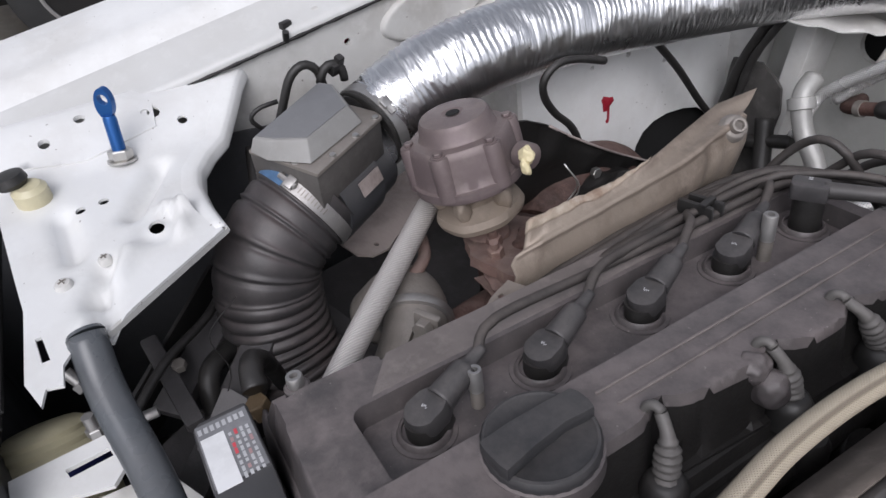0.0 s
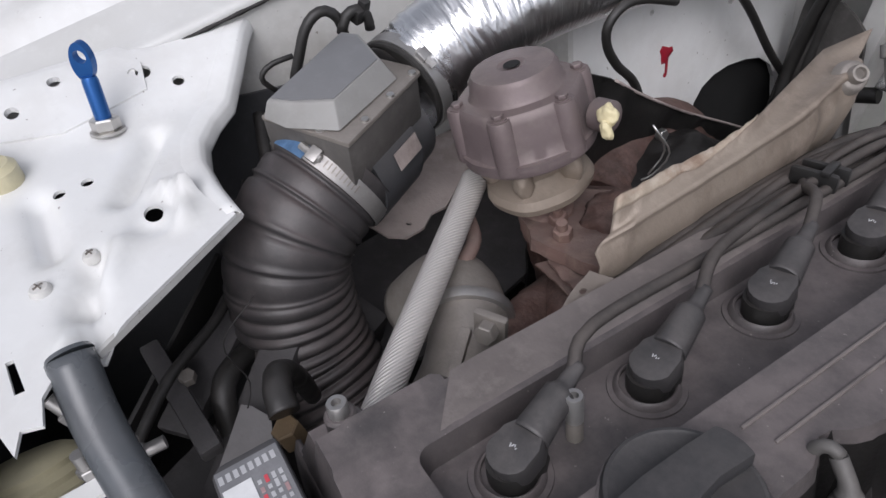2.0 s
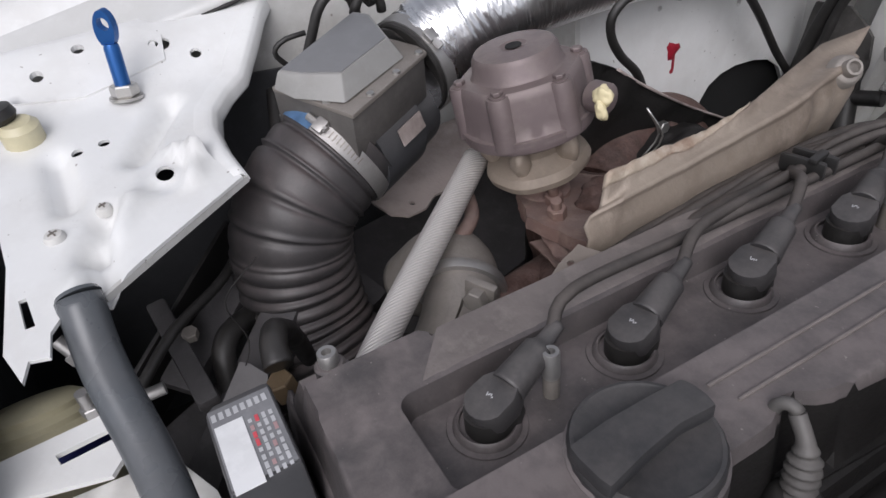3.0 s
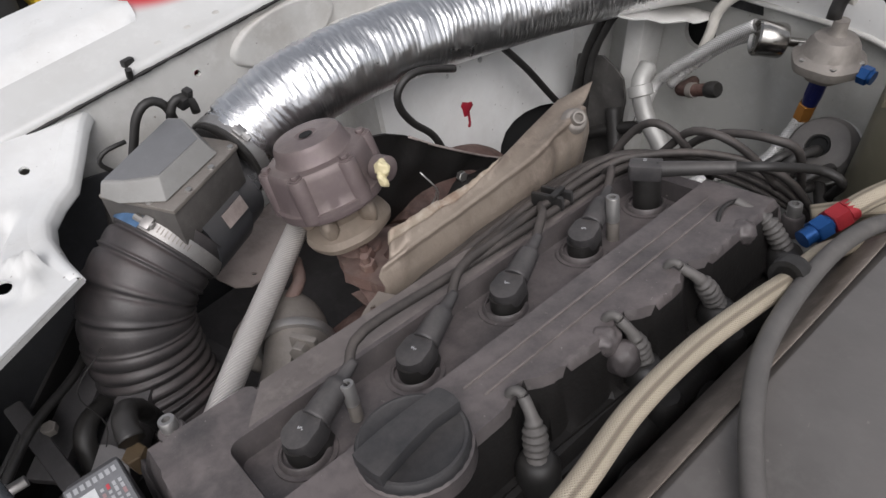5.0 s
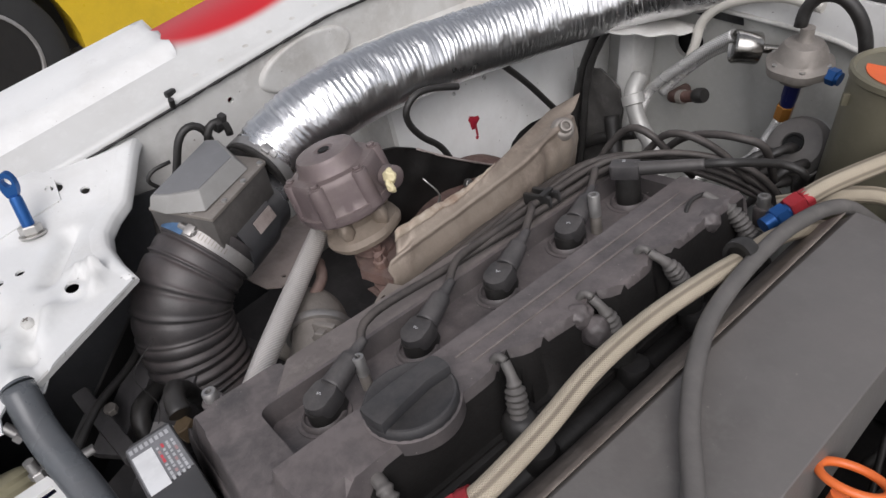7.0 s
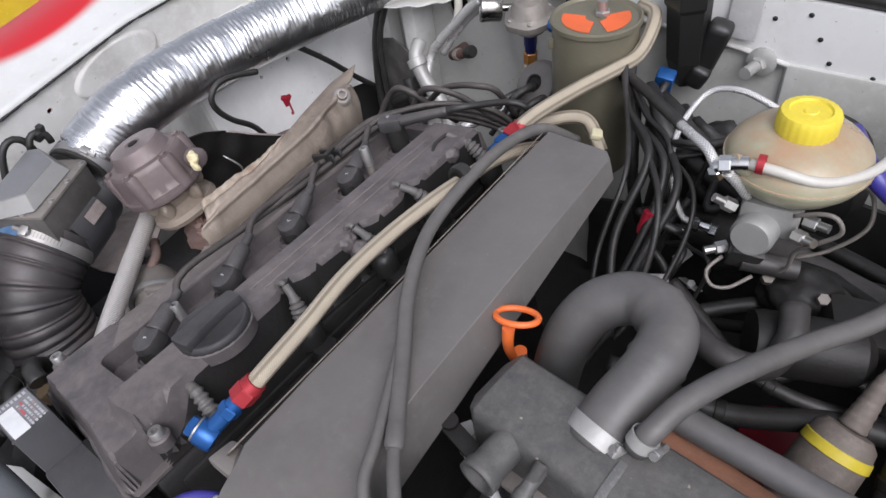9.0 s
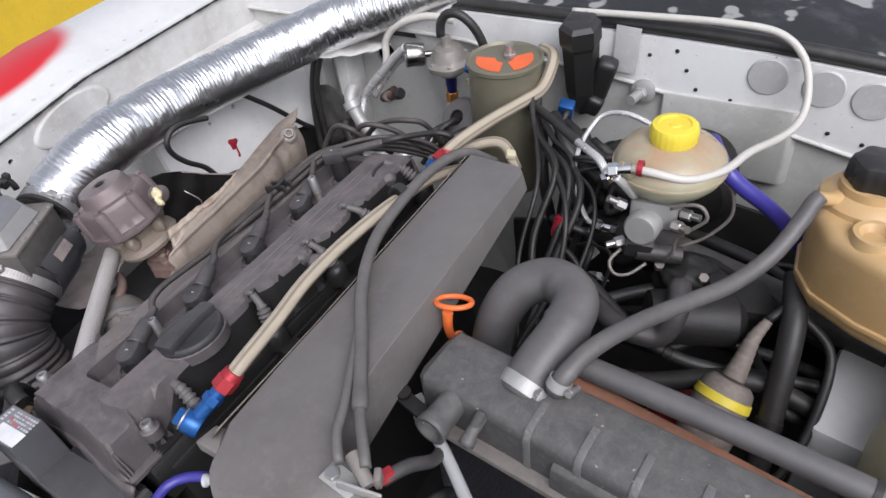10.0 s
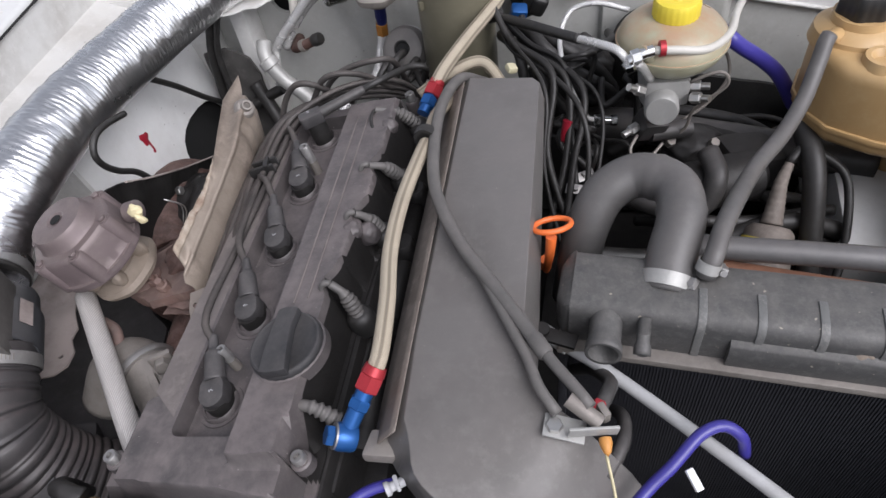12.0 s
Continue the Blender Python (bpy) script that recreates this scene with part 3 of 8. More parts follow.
# black splash liner low on the wing front, raised to imitate a soft shadow
single("splash_liner", joined(prism([(-0.428, -0.3), (-0.42, -0.3), (-0.415, 0.13), (-0.425, 0.16)], -0.45, lambda x, y: -0.008 - 0.3 * max(0, y), 0.003), prism([(-0.42, -0.3), (-0.1, -0.24), (-0.1, -0.236), (-0.42, -0.29)], -0.45, -0.03)),
       "plastic_grey", "black plastic splash liner, its raised top imitating a shadow on the inner wing", "splash liner", kind="structure")

# rail and wing top
rail = bmesh.new()
prev = None
for y in [-0.3 + 0.03 * k for k in range(35)]:
    z = rail_z(y)
    row = [rail.verts.new(p) for p in ((-0.426, y, z - 0.004), (-0.426, y, z), (-0.432, y, z + 0.004), (-0.458, y, z + 0.007), (-0.466, y, z + 0.016), (-0.56, y, z + 0.03),
                                       (-0.6, y, z + 0.01), (-0.62, y, z - 0.25))]
    if prev:
        for a, b, c, d in zip(prev, prev[1:], row[1:], row):
            rail.faces.new((a, b, c, d)).smooth = True
    prev = row
bmesh.ops.recalc_face_normals(rail, faces=rail.faces)


def wing_paint():
    """White wing with a patch of red sprayed on it."""
    m = material("white_wing_with_red_spray", (0.56, 0.56, 0.55), 0.35, dark=(0.42, 0.41, 0.39), light=(0.62, 0.62, 0.61), amount=0.5, bump=0.03, stain=5, coat=0.3)
    n, l = m.node_tree.nodes, m.node_tree.links
    co = n.new("ShaderNodeTexCoord")
    mp = n.new("ShaderNodeMapping")
    mp.inputs["Location"].default_value = (0.55 / 0.088, -0.24 / 0.15, 0)
    mp.inputs["Scale"].default_value = (1 / 0.088, 1 / 0.15, 0)
    l.new(co.outputs["Object"], mp.inputs[0])
    ln = n.new("ShaderNodeVectorMath")
    ln.operation = "LENGTH"
    l.new(mp.outputs[0], ln.inputs[0])
    mr = n.new("ShaderNodeMapRange")
    mr.interpolation_type = "SMOOTHSTEP"
    mr.inputs["From Min"].default_value, mr.inputs["From Max"].default_value = 0.98, 0.72
    l.new(ln.outputs["Value"], mr.inputs["Value"])
    mx = n.new("ShaderNodeMix")
    mx.data_type = "RGBA"
    mx.inputs[7].default_value = (0.5, 0.015, 0.022, 1)
    b = n["Principled BSDF"].inputs["Base Color"]
    l.new(b.links[0].from_socket, mx.inputs[6])
    l.new(mr.outputs[0], mx.inputs[0])
    l.new(mx.outputs[2], b)
    return m


front_wing = thing("front_wing", "white painted front wing top with a red sprayed patch", "car wing", base=(-0.5, 0.2, 0.0))
part("wing_skin", rail, wing_paint(), front_wing)


def nose_height(x, y):
    """Bonnet-edge pressing that swells from the rail and falls away outward."""
    out = -0.462 - x
    swell = 0.006 + 0.022 * step01(0.0, 0.05, out) + 0.006 * step01(0.05, 0.11, out)
    edge = step01(0.1385, 0.1305, y + 0.006 * noise.noise(Vector((x * 60, 0, 1))))
    return rail_z(y) + 0.004 + swell * (0.35 + 0.65 * edge)


part("wing_nose", sheet([(-0.462, -0.3), (-0.462, 0.11), (-0.472, 0.122), (-0.49, 0.131), (-0.53, 0.136), (-0.585, 0.142), (-0.6, -0.3)], [], nose_height, 0.014, 0.01), "white", front_wing)
for k in range(11):
    part("spot_weld", lathe([(0, 0.0008), (0.0022, 0.0007), (0.0042, 0.0)], (-0.4445, 0.13 + 0.034 * k, rail_z(0.13 + 0.034 * k) + 0.0054), (0.08, -0.1, 1), 10), "white_dirty", front_wing)
part("joint_sealer", sweep([(-0.4255, -0.2 + 0.03 * k, rail_z(-0.2 + 0.03 * k) - 0.0055) for k in range(30)], lambda s, f, a: 0.0017 + 0.0012 * noise.noise(Vector((s * 70, 0, 0))), 8), "steel_dark", front_wing, "dark grimy joint line")
part("bonnet_stop", joined(box((0.007, 0.013, 0.008), at(-0.436, 0.093, rail_z(0.093) + 0.006, 0, 0, 20), 0.002), lathe([(0, 0), (0.0035, 0), (0.0035, 0.012), (0, 0.012)], (-0.427, 0.088, rail_z(0.088) - 0.006), (0.3, 0, 1), 10)), "plastic", front_wing, "small black rubber stop")

# bulkhead: recessed grey middle, painted upper strip, scuttle
def bulkhead_relief(x, z):
    h = -0.66 - 0.014 * step01(-0.2, -0.18, x) * step01(-0.03 - 0.35 * (z + 0.05), -0.06 - 0.35 * (z + 0.05), x)
    for x0, lean in ((0.005, 0.12), (0.05, 0.1), (0.36, 0.0), (0.5, 0.0)):
        h += 0.005 * math.exp(-((x - x0 - lean * z) / 0.008) ** 2) * step01(0.02, -0.02, z)
    return h - 0.004 * step01(0.35, 0.365, x) * step01(0.5, 0.485, x) * step01(-0.02, -0.035, z)


wall_bulkhead = single("wall_bulkhead", sheet([(-0.44, -0.45), (0.8, -0.45), (0.8, 0.06), (-0.44, 0.06)], [circle(-0.147, -0.012, 0.021, 20, 1, 1.05), circle(0.07, -0.13, 0.03, 16)], bulkhead_relief, 0.008, 0.016, FACE_Y),
                       "bulkhead_grey", "white painted bulkhead with grime low down", "bulkhead", kind="structure")
# unseen black board, painted shade behind the bulkhead openings
part("bulkhead_shade_board", box((1.2, 0.01, 0.4), at(0.18, 0.7, -0.2), 0), "hollow_shade", wall_bulkhead)
part("sound_mat", sheet([(0.1, -0.44), (0.68, -0.44), (0.68, -0.2), (0.6, -0.17), (0.5, -0.15), (0.4, -0.14), (0.33, -0.18), (0.26, -0.24), (0.1, -0.28)], [], lambda x, z: -0.648 + 0.006 * noise.noise(Vector((x * 18, z * 18, 0))), 0.006, 0.014, FACE_Y), "mat", wall_bulkhead, "black sound-deadening mat")
strip_low = [(-0.44, 0.05), (-0.02, 0.046), (0.08, 0.036), (0.27, 0.02), (0.485, -0.02), (0.68, -0.058), (0.8, -0.07)]
strip_high = [(0.8, 0.045), (0.616, 0.066), (0.446, 0.08), (0.226, 0.087), (-0.44, 0.09)]
part("upper_strip", plate(strip_low + strip_high, [], -0.666, -0.655, FACE_Y), "white", wall_bulkhead)
part("strip_lip", sweep([(x, 0.654, z) for x, z in strip_low], 0.003, 8), "white_dirty", wall_bulkhead)
for x, z in ((0.458, 0.052), (0.522, 0.046), (0.577, 0.039)):
    part("sound_patch", lathe([(0, 0.0025), (0.0225, 0.0025), (0.0245, 0.0)], (x, 0.655, z), (0, -1, 0), 28), "grey_paint", wall_bulkhead, "round grey blanking patch")
for x, z in ((0.36, 0.045), (0.375, 0.02), (0.42, 0.012), (0.345, 0.07), (0.54, -0.012), (0.58, -0.02), (0.5, 0.0), (0.31, 0.06)):
    part("blind_rivet", lathe([(0, 0.002), (0.002, 0.0015), (0.003, 0)], (x, 0.655, z), (0, -1, 0), 8), "steel_dark", wall_bulkhead)
scuttle = single("scuttle", prism([(-0.44, 0.668), (0.85, 0.668), (0.85, 1.2), (-0.44, 1.2)], lambda x, y: 0.03 + (y - 0.69) * 0.1, lambda x, y: 0.082 - max(0, x - 0.3) * 0.05 + (y - 0.66) * 0.12, 0.003), "scuttle_black", "black weathered scuttle panel below the windscreen", "scuttle", kind="structure")
part("rubber_seal", sweep([(-0.44, 0.668, 0.098), (0.226, 0.668, 0.095), (0.446, 0.668, 0.088), (0.616, 0.668, 0.074), (0.85, 0.668, 0.05)], 0.01, 10), "rubber", scuttle, "black rubber scuttle seal")
# corner post and bracket where the duct meets the bulkhead
part("corner_post", section([(-0.212, -0.4), (-0.188, -0.4), (-0.188, 0.03), (-0.212, 0.03)], 0.612, 0.66, 0.003), "white_dirty", wall_bulkhead)
part("corner_post", section([(-0.44, -0.4), (-0.26, -0.4), (-0.26, 0.02), (-0.44, 0.02)], 0.63, 0.66, 0.006), "white_dirty", wall_bulkhead)
# added mottled dark grey sheet that darkens the bulkhead corner
part("corner_dark_sheet", sheet([(-0.275, -0.42), (-0.196, -0.42), (-0.192, -0.1), (-0.2, -0.07), (-0.235, -0.05), (-0.275, -0.06)], [], lambda x, z: -0.604 + 0.004 * noise.noise(Vector((x * 30, z * 30, 3))), 0.004, 0.01, FACE_Y), "corner_dark", wall_bulkhead, "dark grey sheet added in the bulkhead corner")
part("duct_bracket", sheet([(-0.225, 0.555), (-0.19, 0.56), (-0.15, 0.585), (-0.125, 0.61), (-0.11, 0.645), (-0.22, 0.645)], [], lambda x, y: 0.026 + 0.006 * noise.noise(Vector((x * 40, y * 40, 2))), 0.0016, 0.007), "white_dirty", wall_bulkhead, "crumpled white sheet-metal bracket")

# far inner wing behind the brake side
far_wing = single("wall_far_wing", plate([(-0.3, -0.45), (0.72, -0.45), (0.72, 0.07), (-0.3, 0.03)], [], 0.8, 0.806, FACE_X), "white_dirty", "white painted inner wing beyond the header tank", "inner wing", kind="structure")
part("far_shelf", prism([(0.6, 0.3), (0.8, 0.27), (0.8, 0.66), (0.64, 0.66)], -0.26, -0.135, 0.01), "white", far_wing)
part("splash_mat", sheet([(-0.28, -0.44), (0.5, -0.44), (0.5, -0.2), (0.3, -0.1), (-0.28, -0.08)], [], lambda y, z: 0.792 + 0.004 * noise.noise(Vector((y * 15, z * 15, 0))), 0.004, 0.02, Matrix(((0, 0, 1, 0), (1, 0, 0, 0), (0, 1, 0, 0), (0, 0, 0, 1)))), "mat", far_wing, "black splash mat")
part("wing_flange", prism([(0.79, -0.3), (0.9, -0.3), (0.9, 0.7), (0.79, 0.7)], 0.03, 0.05, 0.004), "white", far_wing)

# plain outer skins that close the car round the bay
for name, poly in (("body_side", [(-0.628, -0.3), (-0.62, -0.3), (-0.62, 1.2), (-0.628, 1.2)]), ("body_side", [(0.9, -0.3), (0.908, -0.3), (0.908, 1.2), (0.9, 1.2)]), ("body_front", [(-0.628, -0.345), (0.908, -0.345), (0.908, -0.337), (-0.628, -0.337)]), ("body_rear", [(-0.628, 1.2), (0.908, 1.2), (0.908, 1.208), (-0.628, 1.208)])):
    single(name, prism(poly, FLOOR, -0.12 if name == "body_front" else 0.03, 0.002), "white", "plain white outer body panel of the car", "body panel", kind="structure")

# front left platform with holes, beads and screws
panel = thing("headlamp_platform", "white painted pressed platform beside the headlamp with holes and beads", "body panel", base=(-0.28, -0.12, 0.0))
edge_line = [(-0.227, -0.045), (-0.262, -0.047), (-0.292, -0.046), (-0.315, -0.04), (-0.335, -0.026), (-0.352, -0.008), (-0.385, 0.014), (-0.41, 0.03), (-0.436, 0.046)]
holes = [[(-0.181, -0.190), (-0.181, -0.186), (-0.157, -0.1835), (-0.157, -0.1885)], circle(-0.254, -0.094, 0.0085, 16, 1, 0.7), circle(-0.310, -0.142, 0.0043, 12), circle(-0.312, -0.1235, 0.0043, 12),
         circle(-0.402, -0.152, 0.005, 12), circle(-0.405, -0.057, 0.0058, 12), circle(-0.389, -0.036, 0.0046, 12), circle(-0.418, -0.118, 0.005, 12)]


def platform_z(x, y):
    z = 0.024 * step01(-0.355, -0.435, x)
    for p, q, deep, wide in (((-0.341, -0.071), (-0.283, -0.107), -0.009, 0.0075), ((-0.274, -0.081), (-0.263, -0.068), 0.007, 0.0065), ((-0.263, -0.068), (-0.238, -0.079), 0.006, 0.0065), ((-0.309, -0.157), (-0.254, -0.156), -0.007, 0.0075), ((-0.23, -0.136), (-0.2, -0.146), -0.009, 0.0085), ((-0.2, -0.146), (-0.162, -0.149), -0.009, 0.0085), ((-0.235, -0.118), (-0.175, -0.158), 0.006, 0.008)):
        z += 1.4 * deep * math.exp(-(near_line(x, y, p, q) / wide) ** 2)
    z -= 0.003 * math.exp(-((math.hypot(x + 0.254, (y + 0.094) * 1.3) - 0.016) / 0.004) ** 2)
    return z


def inset(k, d):
    """A place d inside the platform's free edge."""
    p, q = edge_line[max(0, k - 1)], edge_line[min(len(edge_line) - 1, k + 1)]
    t = Vector((q[0] - p[0], q[1] - p[1])).normalized()
    return edge_line[k][0] - t.y * d, edge_line[k][1] + t.x * d


outline = [(-0.121, -0.193), (-0.134, -0.189), (-0.131, -0.179), (-0.148, -0.177), (-0.16, -0.168), (-0.163, -0.148), (-0.19, -0.105), (-0.224, -0.05)] + [inset(k, 0.0185) for k in range(1, len(edge_line))] + [(-0.44, -0.2), (-0.324, -0.2), (-0.245, -0.196), (-0.212, -0.194), (-0.144, -0.2)]
part("platform_sheet", sheet(outline, holes, platform_z, 0.0025, 0.0055), "white", panel)
# black plate under the platform paints the shade in its holes
part("platform_shade_plate", prism([(-0.42, -0.15), (-0.25, -0.15), (-0.25, -0.08), (-0.38, -0.02), (-0.42, -0.02)], -0.03, -0.025), "hollow_shade", panel)
lip = bmesh.new()
lip_rows = []
for k in range(len(edge_line)):
    grow = min(1.0, 0.5 + k * 0.3)
    base = [inset(k, d * (grow if d < 0.019 else 1)) for d in (0.0, 0.0007, 0.0024, 0.0055, 0.009, 0.0186, 0.0225)]
    lip_rows.append([lip.verts.new((x, y, 0.024 * step01(-0.355, -0.435, base[-1][0]) + dz)) for (x, y), dz in zip(base, (-0.013 * grow, -0.0085 * grow, -0.0035 * grow, -0.0002, 0.0007, 0.0001, -0.0014))])
for ra, rb in zip(lip_rows, lip_rows[1:]):
    for j in range(6):
        lip.faces.new((ra[j], ra[j + 1], rb[j + 1], rb[j])).smooth = True
bmesh.ops.subdivide_edges(lip, edges=list(lip.edges), cuts=2, use_grid_fill=True, smooth=0.6)
bmesh.ops.recalc_face_normals(lip, faces=lip.faces)
bmesh.ops.solidify(lip, geom=list(lip.faces), thickness=0.0016)
part("rolled_edge", lip, "white", panel)
part("seam_plate", sheet([(-0.388, -0.19), (-0.378, -0.144), (-0.3745, -0.126), (-0.389, -0.06), (-0.413, -0.055), (-0.42, -0.066), (-0.432, -0.075), (-0.432, -0.19)], [circle(-0.402, -0.152, 0.005, 12), circle(-0.405, -0.064, 0.004, 10), circle(-0.418, -0.118, 0.005, 12)], lambda x, y: platform_z(x, y) + 0.0016, 0.0015, 0.009), "white", panel)
for x, y, r in ((-0.224, -0.166, 0.0066), (-0.24, -0.136, 0.0054)):
    screw = part("panel_screw", lathe([(r, -0.002), (r, 0.001), (r * 0.75, 0.0035), (0, 0.0045)], (x, y, platform_z(x, y)), (0, 0, 1), 16), "white_dirty", panel, "paint-covered cross-head screw")
    part("screw_cross", joined(box((r * 0.9, 0.0009, 0.001), at(x, y, platform_z(x, y) + 0.0044, 0, 0, 25), 0), box((0.0009, r * 0.9, 0.001), at(x, y, platform_z(x, y) + 0.0044, 0, 0, 25), 0)), "alu_dirty", screw)
part("platform_skirt", prism([(-0.163, -0.148), (-0.227, -0.046), (-0.229, -0.048), (-0.165, -0.15)], -0.008, -0.003), "white_dirty", panel)

pin = thing("bonnet_pin", "blue anodised bonnet pin with an eye and a steel nut", "bonnet pin", base=(-0.363, -0.098, 0.0))
pd = Vector((-0.05, 0.02, 0.2)).normalized()
p0 = Vector((-0.363, -0.098, 0.001))
part("nut", joined(lathe([(0, 0), (0.0125, 0), (0.0125, 0.002), (0, 0.002)], p0, pd, 20), hexagon(0.0105, 0.002, 0.011, p0, pd, 12)), "steel", pin, "zinc-plated hexagon nut and washer")
part("shank", lathe([(0, 0.0), (0.0058, 0.0), (0.0058, 0.038), (0.005, 0.041), (0, 0.041)], p0, pd, 16), "blue", pin)
eye_m = axis_matrix(p0 + pd * 0.052, (0.75, -0.62, 0.1), 0)
part("eye", plate(circle(0, 0, 0.0095, 24, 0.85, 1.5), [circle(0.0, 0.004, 0.0048, 16)], -0.003, 0.003, eye_m @ Matrix.Rotation(radians(-8), 4, "Z")), "blue", pin)
buffer = thing("bonnet_buffer", "black rubber bonnet buffer on a pale plastic base", "rubber buffer", base=(-0.35, -0.185, 0.0))
part("base_block", lathe([(0, 0), (0.014, 0), (0.014, 0.012), (0.01, 0.016), (0, 0.016)], (-0.345, -0.172, 0.0), (0, 0, 1), 16), "tan_pale", buffer)
part("rubber_head", lathe([(0, 0.014), (0.011, 0.015), (0.0135, 0.019), (0.012, 0.025), (0, 0.027)], (-0.35, -0.18, 0.0), (-0.15, -0.1, 1), 18), "rubber", buffer)

# ---- engine ----
engine = thing("engine", "dusty dark grey five-cylinder engine with a ribbed cam cover", "engine", base=(0, 0.17, -0.4))
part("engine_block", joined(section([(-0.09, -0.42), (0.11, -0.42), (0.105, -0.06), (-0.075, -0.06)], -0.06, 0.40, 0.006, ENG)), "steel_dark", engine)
INJECTORS = ((0.0865, 0.103, 0.098, 0.095), (0.089, 0.19, 0.099, 0.199), (0.088, 0.26, 0.105, 0.279), (0.0745, 0.357, 0.110, 0.368))
RIM_W, FLOOR_W, RIDGE_W = -0.0085, -0.025, 0.002


def valley(u, y):
    """Distance outside the rounded plug valley; negative within."""
    dx, dy = abs(u - 0.002) - (0.0325 - 0.009), abs(y - 0.169) - (0.205 - 0.009)
    return math.hypot(max(dx, 0), max(dy, 0)) + min(max(dx, dy), 0) - 0.009


def fine_loop(points, step=0.006):
    out = []
    for p, q in zip(points, points[1:] + points[:1]):
        k = max(1, int(math.hypot(q[0] - p[0], q[1] - p[1]) / step))
        out += [(p[0] + (q[0] - p[0]) * n / k, p[1] + (q[1] - p[1]) * n / k) for n in range(k)]
    return out


def valley_loop(d):
    out = []
    for sx, sy, a0 in ((1, 1, 0), (-1, 1, 90), (-1, -1, 180), (1, -1, 270)):
        out += [(0.002 + sx * 0.0235 + (0.009 + d) * math.cos(radians(a0 + 18 * k)), 0.169 + sy * 0.196 + (0.009 + d) * math.sin(radians(a0 + 18 * k))) for k in range(6)]
    return fine_loop(out)


def ridge_edge(y):
    """Where the raised ridge breaks off towards the injectors, scalloped at each of them."""
    e = 0.083 + 0.011 * step01(0.1, 0.24, y)
    return e - sum(0.009 * math.exp(-((y - j[1] - 0.006) / 0.011) ** 2) for j in INJECTORS[:3])


def ridge_loop(d, left=0.0347):
    """Outline of the raised ridge, d outside it."""
    right = [(ridge_edge(y) + d, y) for y in [-0.052 + 0.0072 * k for k in range(59)]]
    return fine_loop([(left, -0.054 - d)] + [(x, max(y, -0.054 - d)) for x, y in right] + [(ridge_edge(0.376) + d, 0.378 + d), (left, 0.378 + d)], 0.005)


def rim_left(y):
    return -0.0635 - 0.006 * step01(0.002, -0.002, y)


def front_edge(u):
    """The cover's front bulges forward towards the intake side."""
    return -0.0785 - 0.0155 * step01(-0.045, 0.09, u)


def cover_w(u, y):
    worn = 0.0005 * noise.noise(Vector((u * 40, y * 25, 0)))
    rim = RIM_W + worn - 0.0022 * step01(-0.055, -0.0575, y)
    left = step01(rim_left(y) - 0.0042, rim_left(y), u)
    bulge = step01(-0.045, 0.05, u)
    front_drop = step01(front_edge(u), front_edge(u) + 0.006 + 0.007 * bulge, y)
    back_drop = step01(0.394, 0.388, y)
    w = -0.046 + (rim + 0.046) * left * front_drop * back_drop
    w = max(w, -0.046 + 0.019 * step01(-0.0955, -0.0925, u) * step01(-0.036, -0.04, y) * front_drop)
    ridge = step01(0.0352, 0.0372, u) * step01(-0.0605, -0.054, y) * step01(0.386, 0.378, y)
    w += (RIDGE_W + worn - rim) * ridge * left
    over = u - ridge_edge(y) + 0.0035 * step01(0.0, -0.04, y)
    w = min(w, max(-0.046, RIDGE_W - 0.7 * max(0.0, over) - 9.0 * max(0.0, over - 0.002)))
    inner = step01(0.0, -0.0032, valley(u, y))
    return w + (FLOOR_W + worn - w) * inner


def front_loop(d):
    us = [-0.042 + 0.0066 * k for k in range(21)]
    return [(u, front_edge(u) + d) for u in us] + [(u, front_edge(u) + d + 0.0016) for u in us[::-1]]


COVER_OUT = [(-0.096, -0.0785)] + [(-0.045 + 0.0135 * k, front_edge(-0.045 + 0.0135 * k)) for k in range(11)] + [(0.097, -0.088), (0.097, -0.035), (0.0945, -0.02), (0.0955, 0.12), (0.104, 0.25), (0.104, 0.392), (-0.0685, 0.392), (-0.0685, 0.001), (-0.0745, -0.003), (-0.0745, -0.03), (-0.096, -0.04)]
cover_bm = sheet(COVER_OUT, [], cover_w, 0.004, 0.0042, ENG, (valley_loop(0.0008), valley_loop(-0.0002), valley_loop(-0.0016), valley_loop(-0.003), valley_loop(-0.0036), ridge_loop(0.0, 0.0372), ridge_loop(0.0026, 0.0354), front_loop(0.0015), front_loop(0.0045), front_loop(0.0075), front_loop(0.0105)))
for e in cover_bm.edges:
    if len(e.link_faces) == 2 and e.calc_face_angle(0) > radians(38):
        e.smooth = False
# flank faces split off in near-black: oil plus shade put into the colour
flank_bm = cover_bm.copy()
ENG_BACK = ENG.inverted()


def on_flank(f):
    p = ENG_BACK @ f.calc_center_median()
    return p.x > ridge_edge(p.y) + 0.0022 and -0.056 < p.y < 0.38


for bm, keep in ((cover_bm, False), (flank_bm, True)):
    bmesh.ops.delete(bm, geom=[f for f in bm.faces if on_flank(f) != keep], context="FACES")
cover = part("cam_cover", cover_bm, "cover", engine)
part("cover_flank", flank_bm, "steel_dark", cover, "cover flank coloured near-black for oil and shade")
skirt = bmesh.new()
skirt_rows = []
